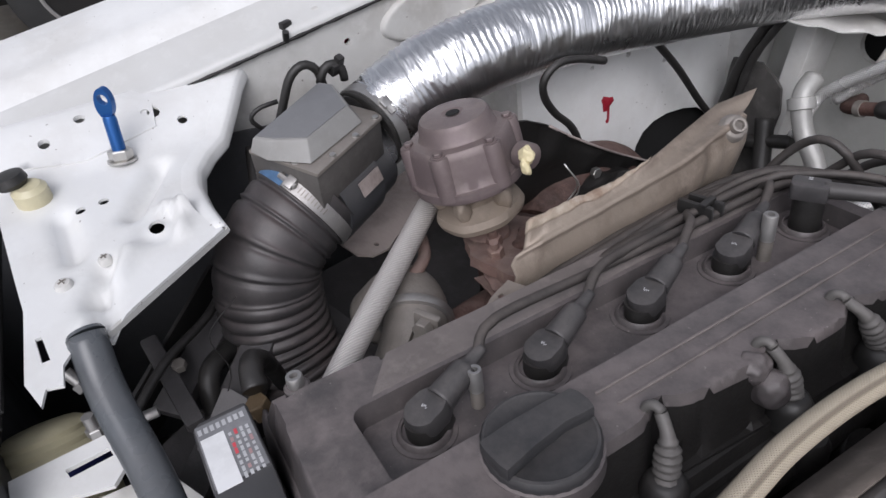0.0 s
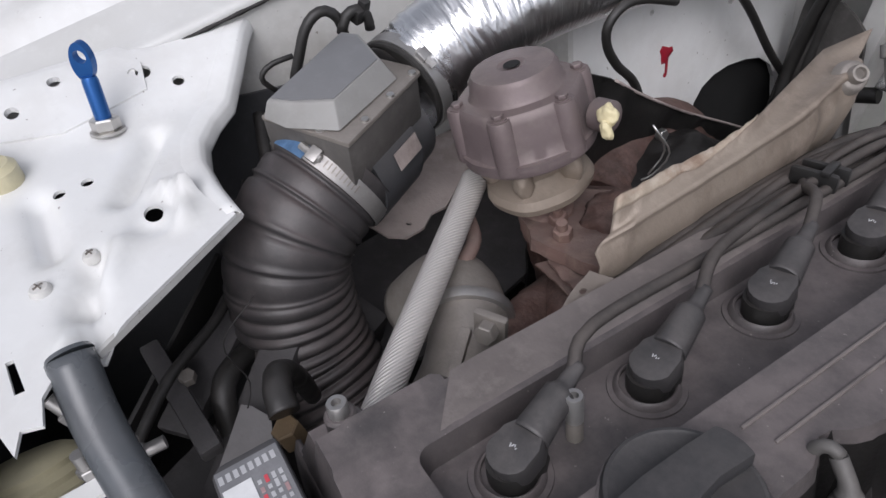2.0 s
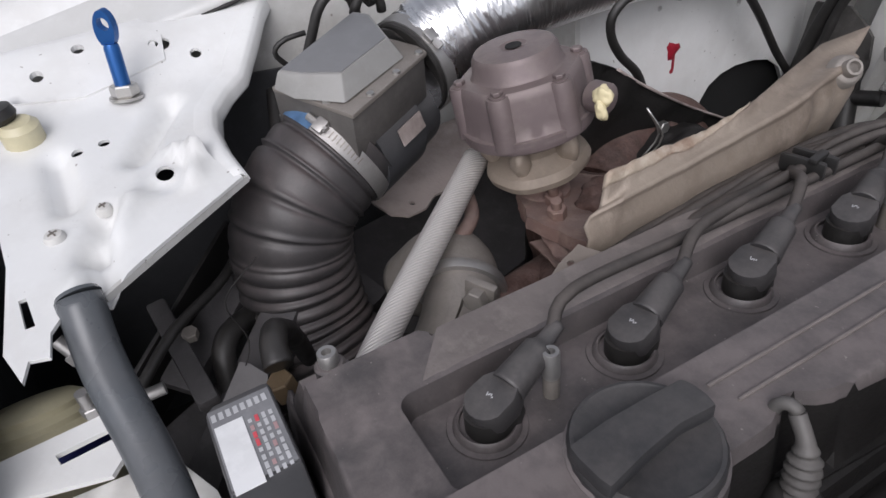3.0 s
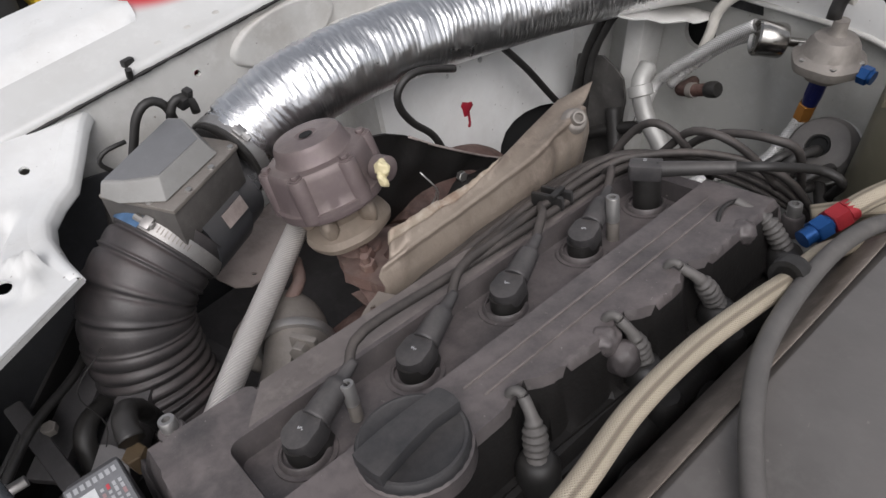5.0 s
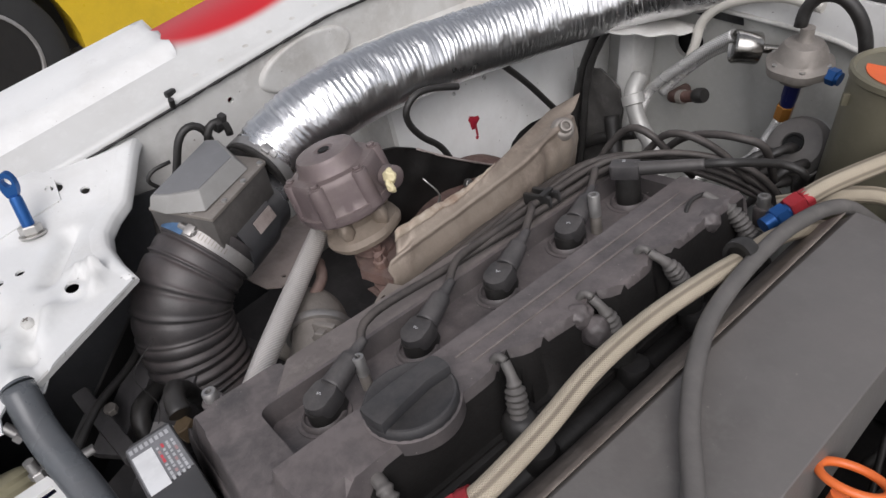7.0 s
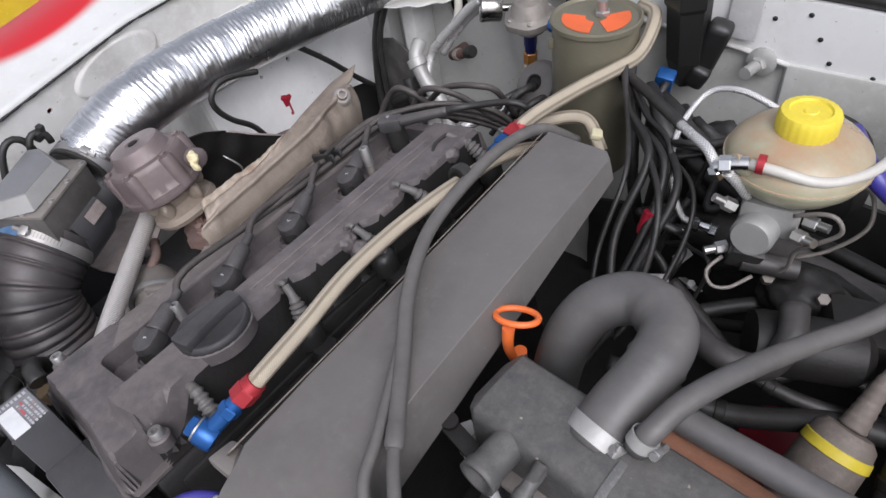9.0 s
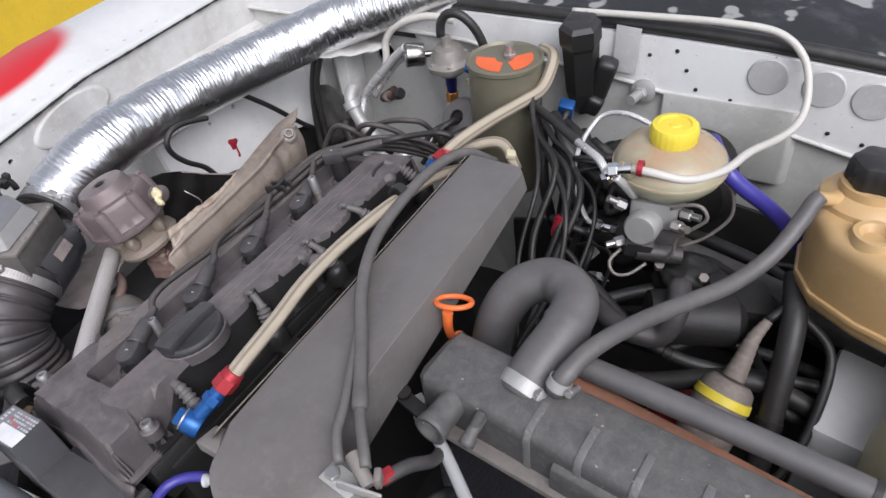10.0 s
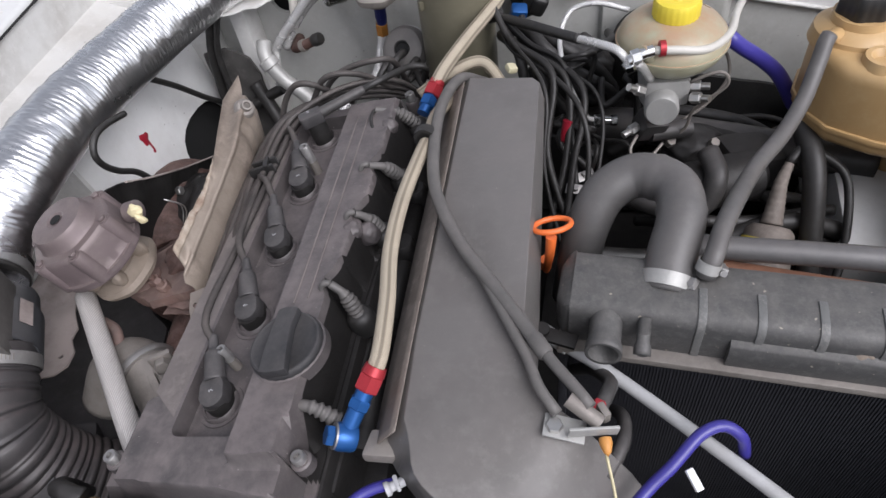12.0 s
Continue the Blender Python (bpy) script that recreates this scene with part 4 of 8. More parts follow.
for j, (y, w, half) in enumerate(((-0.0775, -0.044, 0.104), (-0.0805, -0.052, 0.101), (-0.0825, -0.066, 0.092), (-0.084, -0.088, 0.076))):
    skirt_rows.append([skirt.verts.new(eng(-0.104 + (0.104 + half) * k / 30, y + 0.0785 + front_edge(-0.104 + (0.104 + half) * k / 30) + 0.0012 * noise.noise(Vector((k * 0.35, j, 2))), w)) for k in range(31)])
for ra, rb in zip(skirt_rows, skirt_rows[1:]):
    for k in range(30):
        skirt.faces.new((ra[k], ra[k + 1], rb[k + 1], rb[k])).smooth = True
bmesh.ops.recalc_face_normals(skirt, faces=skirt.faces)
bmesh.ops.solidify(skirt, geom=list(skirt.faces), thickness=0.003)
part("front_skirt", skirt, "cover", cover)


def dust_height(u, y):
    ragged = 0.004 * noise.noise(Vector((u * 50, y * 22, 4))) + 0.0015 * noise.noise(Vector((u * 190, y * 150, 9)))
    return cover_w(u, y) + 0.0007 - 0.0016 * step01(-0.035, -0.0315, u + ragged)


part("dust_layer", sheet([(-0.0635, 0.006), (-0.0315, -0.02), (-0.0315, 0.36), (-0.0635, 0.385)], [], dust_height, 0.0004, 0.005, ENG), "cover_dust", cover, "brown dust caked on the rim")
# fill below the cover, near-black to paint the dark gap beside it
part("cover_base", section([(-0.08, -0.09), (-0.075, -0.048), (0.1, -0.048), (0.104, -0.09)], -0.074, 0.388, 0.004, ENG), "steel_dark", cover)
for u, y0, y1, wd in ((0.0535, 0.085, 0.352, 0.0016), (0.0665, 0.09, 0.345, 0.0016)):
    part("cast_rib", box((wd, y1 - y0, 0.0016), ENG @ at(u, (y0 + y1) / 2, RIDGE_W + 0.0005), 0.0006), "cover_dust", cover)

up = ENG.to_3x3() @ Vector((0, 0, 1))


def cover_stud(u, y, floor, top, r=0.0058, sleeve=True):
    st = thing("cover_stud", "dull steel cover stud with a hexagon head", "stud", "cover studs", base=eng(u, y, floor))
    if sleeve:
        part("sleeve", lathe([(0, 0), (r * 1.55, 0), (r * 1.55, (top - floor) * 0.55), (r * 1.3, (top - floor) * 0.62), (0, (top - floor) * 0.62)], eng(u, y, floor), up, 16), "cover", st)
    part("hex_head", lathe([(r * 0.45, top - floor - 0.004), (r * 0.5, top - floor), (r * 0.92, top - floor), (r, top - floor - 0.001), (r, (top - floor) * (0.55 if sleeve else 0.45)), (0, (top - floor) * (0.55 if sleeve else 0.45))],
                           eng(u, y, floor), up, 12), "alu", st)
    part("washer" if sleeve else "shank", lathe([(0, 0.0), (r * 0.95, 0.0), (r * 0.95, (top - floor) * 0.5), (0, (top - floor) * 0.5)], eng(u, y, floor), up, 14), "alu_dirty", st)
    return st


cover_stud(-0.0795, -0.0535, -0.0275, -0.0055)
cover_stud(0.092, -0.05, -0.03, -0.012)
cover_stud(-0.002, 0.0385, FLOOR_W, 0.006, 0.0047, False)
cover_stud(0.005, 0.295, FLOOR_W, 0.015, 0.0055, False)
cover_stud(0.09, 0.43, -0.06, -0.03, 0.006)

# oil filler cap
CAP = (0.0635, 0.0385, -0.004)
cap = part("oil_filler_cap", lathe([(0, 0), (0.0265, 0), (0.0275, 0.004), (0.0315, 0.0048), (0.0325, 0.0065), (0.0325, 0.0115), (0.0312, 0.0138), (0.0295, 0.0142), (0.028, 0.0132), (0, 0.013)], eng(*CAP), up, 56,
                       shape=lambda a, h: 1 + (0.006 * math.cos(28 * a) if 0.004 < h < 0.012 else 0)), "cap_plastic", engine, "black plastic oil filler cap with a raised grip bar")
grip_m = Matrix.Translation(eng(*CAP)) @ ENG @ Matrix.Rotation(radians(4), 4, "Z")
part("grip", prism([(-0.0125, -0.0312), (-0.006, -0.0322), (0.006, -0.0322), (0.0115, -0.0312), (0.0085, -0.01), (0.007, 0.012), (0.0095, 0.0305), (0.003, 0.032), (-0.004, 0.032), (-0.0095, 0.0305), (-0.0115, 0.012), (-0.013, -0.01)],
                   0.0115, lambda x, y: 0.0215 - 0.05 * max(0.0, -x - 0.004), 0.002, grip_m), "cap_plastic", cap)
part("cap_collar", lathe([(0, -0.004), (0.0345, -0.004), (0.034, 0.0065), (0.0315, 0.008), (0, 0.008)], eng(CAP[0], CAP[1], -0.004), up, 40), "cover", cover)

# spark plug leads
CLIP = [(-0.036, 0.0), (-0.045, 0.003), (-0.053, -0.001), (-0.041, -0.005), (-0.052, -0.005)]


def plug_lead(i):
    y = 0.088 * i
    ld = thing("spark_plug_lead", "black rubber spark plug cap with its ignition lead", "ignition lead", "spark plug leads", base=eng(0, y, -0.036))
    part("sealing_ring", lathe([(0.0142, 0.002), (0.0142, 0.0045), (0.0152, 0.0052), (0.0164, 0.0042), (0.0176, 0.0012), (0.0205, 0.001), (0.0212, -0.001)], eng(-0.003, y, FLOOR_W), up, 36), "cover", ld)
    # flat near-black disc, painted shade of the deep plug well
    part("ring_shade_disc", lathe([(0, 0.0012), (0.0148, 0.0012)], eng(-0.003, y, FLOOR_W), up, 28), "hollow_shade", ld)
    tall = 0.024 if i == 4 else 0.0
    part("plug_stem", lathe([(0, 0), (0.0118, 0), (0.0118, 0.012 + tall), (0, 0.012 + tall)], eng(-0.002, y, FLOOR_W + 0.0012), up, 22), "rubber", ld)
    if i < 4:
        m = Matrix.Translation(eng(-0.001, y + 0.002, -0.007)) @ ENG @ Matrix.Rotation(radians(10), 4, "Z") @ Matrix.Rotation(radians(14), 4, "X")
        outline_cap = [(0.0122 * math.cos(a), -0.0005 + 0.0122 * math.sin(a)) for a in [radians(198 + 18 * k) for k in range(9)]] + [(0.0112, 0.007), (0.0078, 0.0135), (-0.0078, 0.0135), (-0.0112, 0.007)]
        body = part("plug_cap", prism(outline_cap, -0.0095, 0.0055, 0.0019, m, 2), "boot_rubber", ld)
        part("cap_skirt", prism([(x * 0.93, yy * 0.93) for x, yy in outline_cap], -0.017, -0.009, 0.001, m), "rubber", body)
        part("cap_mark", joined(*[box((0.0005, 0.0019 - 0.0003 * k, 0.0003), m @ at(-0.0014 + 0.0011 * k, 0.001 + 0.0004 * ((i + k) % 3), 0.0056, 0, 0, 20 - 40 * (k % 2)), 0) for k in range(4)]), "print_pale", body, "small pale marks")
        a = m @ Vector((0, 0.011, -0.001))
        b = m @ Vector((-0.005, 0.054, 0.0))
        part("lead_sleeve", sweep([a, (a + b) / 2, b], lambda s, f, ang: 0.0098 - 0.0022 * f - 0.0030 * step01(0.6, 0.68, f) - 0.0006 * f, 16, 0.002), "boot_rubber", ld)
        cu, cw = CLIP[i]
        tail = [b - (b - a) * 0.15, b + (b - a).normalized() * 0.02 + Vector((-0.006, 0, 0.0))]
        if y + 0.09 < 0.26:
            tail.append(eng((cu - 0.02) / 2 - 0.006, (y + 0.07 + 0.25) / 2, 0.004 + cw * 0.5))
        tail += [eng(cu, 0.281 if i < 3 else 0.34, cw), eng(cu + 0.006, 0.36, 0.002 + 0.002 * i), eng(-0.014 + 0.01 * i, 0.41, -0.012 + 0.006 * i), eng(0.04 + 0.01 * i, 0.445, -0.035 + 0.006 * i), eng(0.1, 0.47, -0.07)]
        part("ignition_lead", sweep(tail, 0.0036, 10), "cable_dusty", ld)
    else:
        m = Matrix.Translation(eng(-0.002, y - 0.004, 0.014)) @ ENG @ Matrix.Rotation(radians(-62), 4, "Z")
        body = part("plug_cap", prism([(-0.009, -0.011), (-0.006, -0.013), (0.006, -0.013), (0.009, -0.011), (0.0085, 0.014), (-0.0085, 0.014)], -0.008, 0.006, 0.0028, m, 2), "boot_rubber", ld)
        part("cap_mark", joined(*[box((0.0007, 0.003, 0.0003), m @ at(-0.0015 + 0.0025 * k, 0, 0.0082), 0) for k in range(2)]), "print_pale", body, "small pale marks")
        a, b = m @ Vector((0, 0.01, 0)), m @ Vector((0, 0.07, 0.004))
        part("lead_sleeve", sweep([a, (a + b) / 2, b], lambda s, f, ang: 0.0068 - 0.0016 * f, 12, 0.003), "rubber_grey", ld)
        part("ignition_lead", sweep([b - (b - a) * 0.1, b + (b - a) * 0.35, eng(0.1, 0.44, 0.0), eng(0.115, 0.45, -0.012), eng(0.1, 0.47, -0.04)], 0.004, 10), "rubber", ld)
    return ld


for i in range(5):
    plug_lead(i)
clip = thing("lead_clip", "black plastic clip holding the ignition leads", "cable clip", base=eng(-0.046, 0.281, 0.0))
for dy in (-0.006, 0.006):
    part("clip_jaw", box((0.03, 0.005, 0.013), ENG @ at(-0.046, 0.281 + dy, 0.004, 0, 0, 12), 0.0025), "plastic", clip)
part("clip_strap", box((0.006, 0.018, 0.004), ENG @ at(-0.04, 0.281, 0.011, 0, 0, 12), 0.0015), "plastic", clip)
for k in range(6):
    u = -0.0715 + 0.0048 * k
    single("taped_cable", sweep([eng(u, 0.04 + 0.012 * k, -0.06), eng(u, 0.12 + 0.008 * k, -0.026), eng(u + 0.001 * (k % 3), 0.2, -0.0125 + 0.0022 * (k % 2)), eng(u, 0.28, -0.008 + 0.003 * (k % 3)), eng(u + 0.006, 0.345, -0.003 - 0.001 * k), eng(u * 0.6, 0.4, -0.006), eng(-0.01, 0.45, -0.035)],
                               lambda s, f, ang, k=k: 0.0048 - 0.0005 * (k % 3) + 0.0006 * noise.noise(Vector((s * 90, k, 0))), 10), "cable_dusty", "dusty black taped cable lying along the heat shield", "cable", "taped cables")
rear_loops = [[(-0.075, 0.35, -0.04), (-0.066, 0.38, -0.03), (-0.056, 0.395, -0.002), (-0.044, 0.4, 0.016), (-0.03, 0.4, 0.024), (-0.014, 0.405, 0.018), (0.0, 0.42, -0.005), (0.01, 0.45, -0.04)],
              [(-0.03, 0.4, -0.02), (-0.018, 0.41, 0.002), (-0.006, 0.41, 0.02), (0.008, 0.41, 0.028), (0.024, 0.415, 0.027), (0.045, 0.43, 0.012), (0.07, 0.45, -0.02)],
              [(-0.02, 0.42, -0.02), (-0.006, 0.43, 0.002), (0.012, 0.43, 0.018), (0.034, 0.432, 0.027), (0.058, 0.436, 0.03), (0.075, 0.45, 0.02), (0.08, 0.48, -0.03)]]
for pts in rear_loops:
    single("cable_loop", sweep(pts, 0.0038, 10), "cable_dusty", "black cable looping behind the cam cover", "cable", "cable loops")

# injectors with ribbed conduits
for k, (u, y, ub, yb) in enumerate(INJECTORS):
    inj = thing("injector_plug", "dark ribbed conduit on an injector plug", "injector", "injector plugs", base=eng(ub, yb, -0.05))
    a, b = eng(u - 0.001, y, 0.0035), eng(ub + 0.002, yb, -0.034)
    mid = eng(u + 0.55 * (ub - u) + 0.002, y + 0.4 * (yb - y), -0.008)
    part("ribbed_conduit", sweep([a, mid, b], lambda s, f, ang: 0.0038 + 0.003 * step01(0.2, 0.6, f) + 0.0013 * math.sin(s * 1300) * step01(0.3, 0.45, f), 14, 0.001), "conduit", inj)
    part("plug_body", lathe([(0, -0.02), (0.0135, -0.02), (0.0138, -0.004), (0.011, 0.002), (0.0085, 0.004), (0, 0.005)], b, up, 18), "plastic", inj)
    if k < 3:
        part("wire_bend", sweep([a + Vector((0.0005, 0.0, 0.001)), a + Vector((-0.004, -0.001, 0.0025)), a + Vector((-0.0075, -0.003, -0.001)), a + Vector((-0.008, -0.004, -0.012))], 0.0031, 10), "conduit", inj)
    else:
        part("wire_bend", sweep([a, eng(u - 0.003, y - 0.012, 0.004), eng(u + 0.001, y - 0.028, 0.003), eng(u + 0.008, y - 0.04, -0.012)], 0.0019, 8), "rubber", inj)
    if k in (1, 3):
        part("wire_knob", joined(lump(eng(u - 0.003 + 0.02 * (k == 3), y - 0.013 - 0.01 * (k == 3), -0.006), (0.0105, 0.0115, 0.0095), 0.08, 2, k), lump(eng(u + 0.008, y - 0.009, -0.018), (0.011, 0.011, 0.013), 0.06, 2, k + 3)), "cover", inj)
front_plug = thing("front_injector_lead", "ribbed grey conduit with a steel tip on the cover", "injector", base=(0.0697, -0.0072, 0.004))
part("steel_tip", sweep([(0.0697, -0.0072, 0.004), (0.0761, -0.0078, 0.004)], 0.0028, 10), "alu", front_plug)
part("ribbed_conduit", sweep([(0.0748, -0.0077, 0.004), (0.0953, -0.0098, 0.004), (0.1127, -0.0126, -0.01)], lambda s, f, ang: 0.004 + 0.003 * f + 0.0011 * math.sin(s * 1050) * step01(0.3, 0.5, f), 14, 0.0011), "conduit", front_plug)
fuel_rail = thing("fuel_rail", "dark fuel rail along the intake ports", "fuel rail", base=eng(0.112, 0.17, -0.1))
part("rail_tube", sweep([eng(0.112, -0.02, -0.075), eng(0.112, 0.38, -0.075)], 0.011, 14), "steel_dark", fuel_rail)
part("port_flange", box((0.03, 0.42, 0.05), ENG @ at(0.112, 0.17, -0.13), 0.008), "steel_dark", fuel_rail)
for _, _, _, y in INJECTORS:
    part("rail_cup", lathe([(0, -0.03), (0.013, -0.03), (0.014, -0.012), (0.014, 0.008), (0.011, 0.014), (0, 0.015)], eng(0.116, y, -0.066), up, 16), "steel_dark", fuel_rail)

# ---- intake side ----
plenum = thing("intake_plenum", "satin grey sheet-metal intake plenum with rounded edges", "intake plenum", base=(0.21, 0.15, -0.1))
top_poly = [(0.166, 0.392), (0.25, 0.378), (0.258, 0.368), (0.258, 0.07), (0.262, 0.028), (0.273, 0.005), (0.298, -0.011), (0.325, -0.021), (0.35, -0.032), (0.37, -0.06), (0.368, -0.105), (0.35, -0.14),
            (0.31, -0.15), (0.262, -0.115), (0.226, -0.088), (0.192, -0.066), (0.172, -0.045), (0.16, -0.02), (0.158, 0.05), (0.16, 0.15), (0.163, 0.3)]

front = [Vector((x, y, 0)) for x, y in top_poly[4:18]]
top_poly = top_poly[:4] + [(p.x, p.y) for p in spline(front, 0.009)] + top_poly[18:]


def plenum_top(x, y):
    z = 0.018 + 0.13 * (min(x, 0.262) - 0.165) + 0.012 * max(0.0, (y - 0.1) / 0.28)
    z -= 0.2 * max(0.0, 0.04 - y) * min(1.0, max(0.0, (x - 0.16) / 0.1))
    z -= 0.85 * max(0.0, x - 0.302) + 0.25 * max(0.0, x - 0.285)
    return z - 0.1 * max(0.0, -0.03 - y) - 6.0 * max(0.0, -0.06 - y) ** 2


def plenum_body():
    """Top skin as a grid inside the outline so that it can dip at the front, with side walls."""
    bm = bmesh.new()

    def left(x, y):
        return step01(0.2, 0.17, x) * step01(-0.075, -0.03, y)

    top = [bm.verts.new((x + 0.013 * left(x, y), y, plenum_top(x + 0.013 * left(x, y), y))) for x, y in top_poly]
    def right(x, y):
        return step01(0.23, 0.255, x) * step01(0.0, 0.05, y) * step01(0.395, 0.34, y)

    def depth(y):
        return 0.02 + 0.025 * step01(0.395, 0.32, y) + 0.026 * step01(0.3, 0.04, y)

    mid = [bm.verts.new((x - 0.009 * left(x, y) + 0.011 * right(x, y), y, plenum_top(x, y) - 0.03 * left(x, y) - (0.9 - 0.2 * right(x, y)) * depth(y) * (1 - left(x, y)))) for x, y in top_poly]
    low = [bm.verts.new((0.21 + (x - 0.21) * 0.93, y * 0.985 + 0.002, plenum_top(x, y) - 0.006 - max(0.034, depth(y)))) for x, y in top_poly]
    bm.faces.new(top)
    for a, b in ((top, mid), (mid, low)):
        for k in range(len(top)):
            j = (k + 1) % len(top)
            bm.faces.new((a[j], a[k], b[k], b[j]))
    bm.faces.new(low[::-1])
    bmesh.ops.triangulate(bm, faces=[f for f in bm.faces if len(f.verts) > 4])
    bmesh.ops.recalc_face_normals(bm, faces=bm.faces)
    rim = [e for e in bm.edges if all(v in top for v in e.verts) and any(all(v in top for v in f.verts) for f in e.link_faces) and not all(all(v in top for v in f.verts) for f in e.link_faces)]
    bmesh.ops.bevel(bm, geom=rim, offset=0.009, segments=4, affect="EDGES", profile=0.5, clamp_overlap=True)
    for f in bm.faces:
        f.smooth = True
    for e in bm.edges:
        if len(e.link_faces) == 2 and e.calc_face_angle(0) > radians(35):
            e.smooth = False
    return bm


part("plenum_shell", plenum_body(), "plenum", plenum)
strip = bmesh.new()
strip_rows = []
for k in range(60):
    y = -0.03 + 0.42 * k / 59
    x = 0.1585 + 0.005 * step01(0.05, 0.39, y)
    z = plenum_top(x, y)
    strip_rows.append([strip.verts.new((x - 0.0110 + 0.022 * t, y, z - 0.029 + 0.03 * t)) for t in (-0.12, 0.3, 0.62, 0.93)])
for ra, rb in zip(strip_rows, strip_rows[1:]):
    for j in range(3):
        strip.faces.new((ra[j], ra[j + 1], rb[j + 1], rb[j])).smooth = True
bmesh.ops.recalc_face_normals(strip, faces=strip.faces)
bmesh.ops.solidify(strip, geom=list(strip.faces), thickness=0.0012)
part("side_flange", strip, "flange_dust", plenum, "dusty brown side flange")
for y in (0.06, 0.15, 0.24, 0.33):
    part("intake_runner", sweep([(0.15, y, -0.06), (0.13, y, -0.09), (0.11, y, -0.11)], 0.02, 14), "steel_dark", plenum)
part("mount_lug", prism([(0.138, -0.04), (0.165, -0.04), (0.17, -0.015), (0.142, -0.018)], -0.022, -0.008, 0.003), "alu_dirty", plenum)

bracket = thing("throttle_bracket", "small steel throttle cable bracket with a bolt", "bracket", base=(0.29, -0.02, 0.012))
bz = 0.0225
part("bracket_plate", joined(box((0.03, 0.018, 0.0022), at(0.291, -0.02, bz - 0.002, 0, 8, -6), 0.001), box((0.036, 0.0025, 0.01), at(0.311, -0.023, bz + 0.003, 0, 8, 12), 0.001)), "alu_pale", bracket)
part("bolt", hexagon(0.0062, 0, 0.005, (0.284, -0.02, bz - 0.001), (0, 0, 1)), "steel", bracket)
part("cable_end", joined(sweep([(0.293, -0.004, bz + 0.012), (0.316, -0.017, bz + 0.004)], 0.006, 10), box((0.006, 0.012, 0.012), at(0.318, -0.008, bz + 0.003, 0, 0, 30), 0.002)), "alu_dirty", bracket)
part("grease_blob", lathe([(0, 0), (0.0045, 0.001), (0.0048, 0.005), (0.0028, 0.011), (0, 0.014)], (0.319, -0.023, bz - 0.004), (0.1, -0.6, -0.1), 12), "ochre", bracket, "orange sealing blob")
single("orange_drip_line", sweep([(0.32, -0.035, 0.016), (0.327, -0.06, 0.0), (0.334, -0.09, -0.03)], 0.0011, 6), "cream", "thin yellowed thread hanging from the bracket", "thread")

throttle = thing("throttle_cable", "dusty black cable sleeve lying over the plenum", "cable", base=(0.2, 0.17, 0.03))
part("cable_sleeve", sweep([(0.19, 0.43, 0.0), (0.168, 0.395, 0.03), (0.156, 0.345, 0.037), (0.155, 0.285, 0.037), (0.163, 0.22, 0.0365), (0.179, 0.175, 0.0365), (0.201, 0.135, 0.0365), (0.225, 0.102, 0.037), (0.25, 0.067, 0.0375), (0.272, 0.036, 0.038)], 0.0062, 14), "conduit", throttle)
part("sleeve_end", lathe([(0.0062, -0.01), (0.0069, -0.008), (0.0069, 0.006), (0.0054, 0.009), (0.005, 0.009)], (0.272, 0.036, 0.038), (0.55, -0.8, 0.0), 14), "conduit", throttle)
part("inner_cable", sweep([(0.271, 0.037, 0.038), (0.284, 0.02, 0.038), (0.298, 0.004, 0.037), (0.309, -0.009, 0.034)], 0.0046, 12), "conduit", throttle)
single("second_cable", sweep([(0.215, 0.116, 0.033), (0.227, 0.094, 0.0355), (0.245, 0.06, 0.0365), (0.262, 0.028, 0.0365), (0.272, 0.004, 0.035), (0.286, -0.013, 0.029)], 0.0044, 12), "conduit", "thinner dusty cable beside the throttle cable", "cable")
single("vacuum_hose", sweep([(0.314, -0.002, 0.01), (0.323, 0.02, 0.004), (0.327, 0.045, -0.022), (0.315, 0.075, -0.055), (0.3, 0.1, -0.1)], 0.0058, 10), "rubber_grey", "dark grey rubber hose beside the throttle", "hose", "throttle hoses")
single("vacuum_hose", sweep([(0.322, -0.035, -0.025), (0.336, -0.005, -0.025), (0.338, 0.03, -0.05), (0.325, 0.06, -0.1)], 0.0058, 10), "rubber_grey", "dark grey rubber hose beside the throttle", "hose", "throttle hoses")
single("red_fitting", hexagon(0.0065, -0.008, 0.008, (0.314, 0.0, 0.011), (0.4, 1, -0.2)), "red", "red anodised hose fitting", "hose fitting", "hose fittings")

# tan braided oil line with coloured ends
oil_line = thing("braided_oil_line", "tan braided hose with red and blue end fittings", "hose", base=(0.14, 0.1, 0.0))
part("braided_hose", sweep([(0.1445, 0.0155, 0.0245), (0.1475, 0.03, 0.031), (0.1445, 0.075, 0.034), (0.137, 0.13, 0.035), (0.136, 0.19, 0.034), (0.142, 0.25, 0.034), (0.146, 0.29, 0.03), (0.146, 0.34, 0.02), (0.155, 0.39, 0.004), (0.17, 0.42, -0.01)], 0.0072, 18, 0.004), "hose_tan", oil_line)
fdir = Vector((0.018, 0.035, 0.026))
f0 = Vector((0.124, -0.024, -0.005))
part("red_socket", joined(hexagon(0.0105, 0.036, 0.05, f0, fdir), lathe([(0, 0.05), (0.0098, 0.05), (0.0088, 0.057), (0, 0.057)], f0, fdir, 16)), "red", oil_line, "red anodised hose socket")
part("blue_elbow", joined(lathe([(0, 0.002), (0.0072, 0.002), (0.0072, 0.037), (0, 0.037)], f0, fdir, 16), hexagon(0.009, 0.02, 0.029, f0, fdir)), "blue", oil_line, "blue anodised swivel")
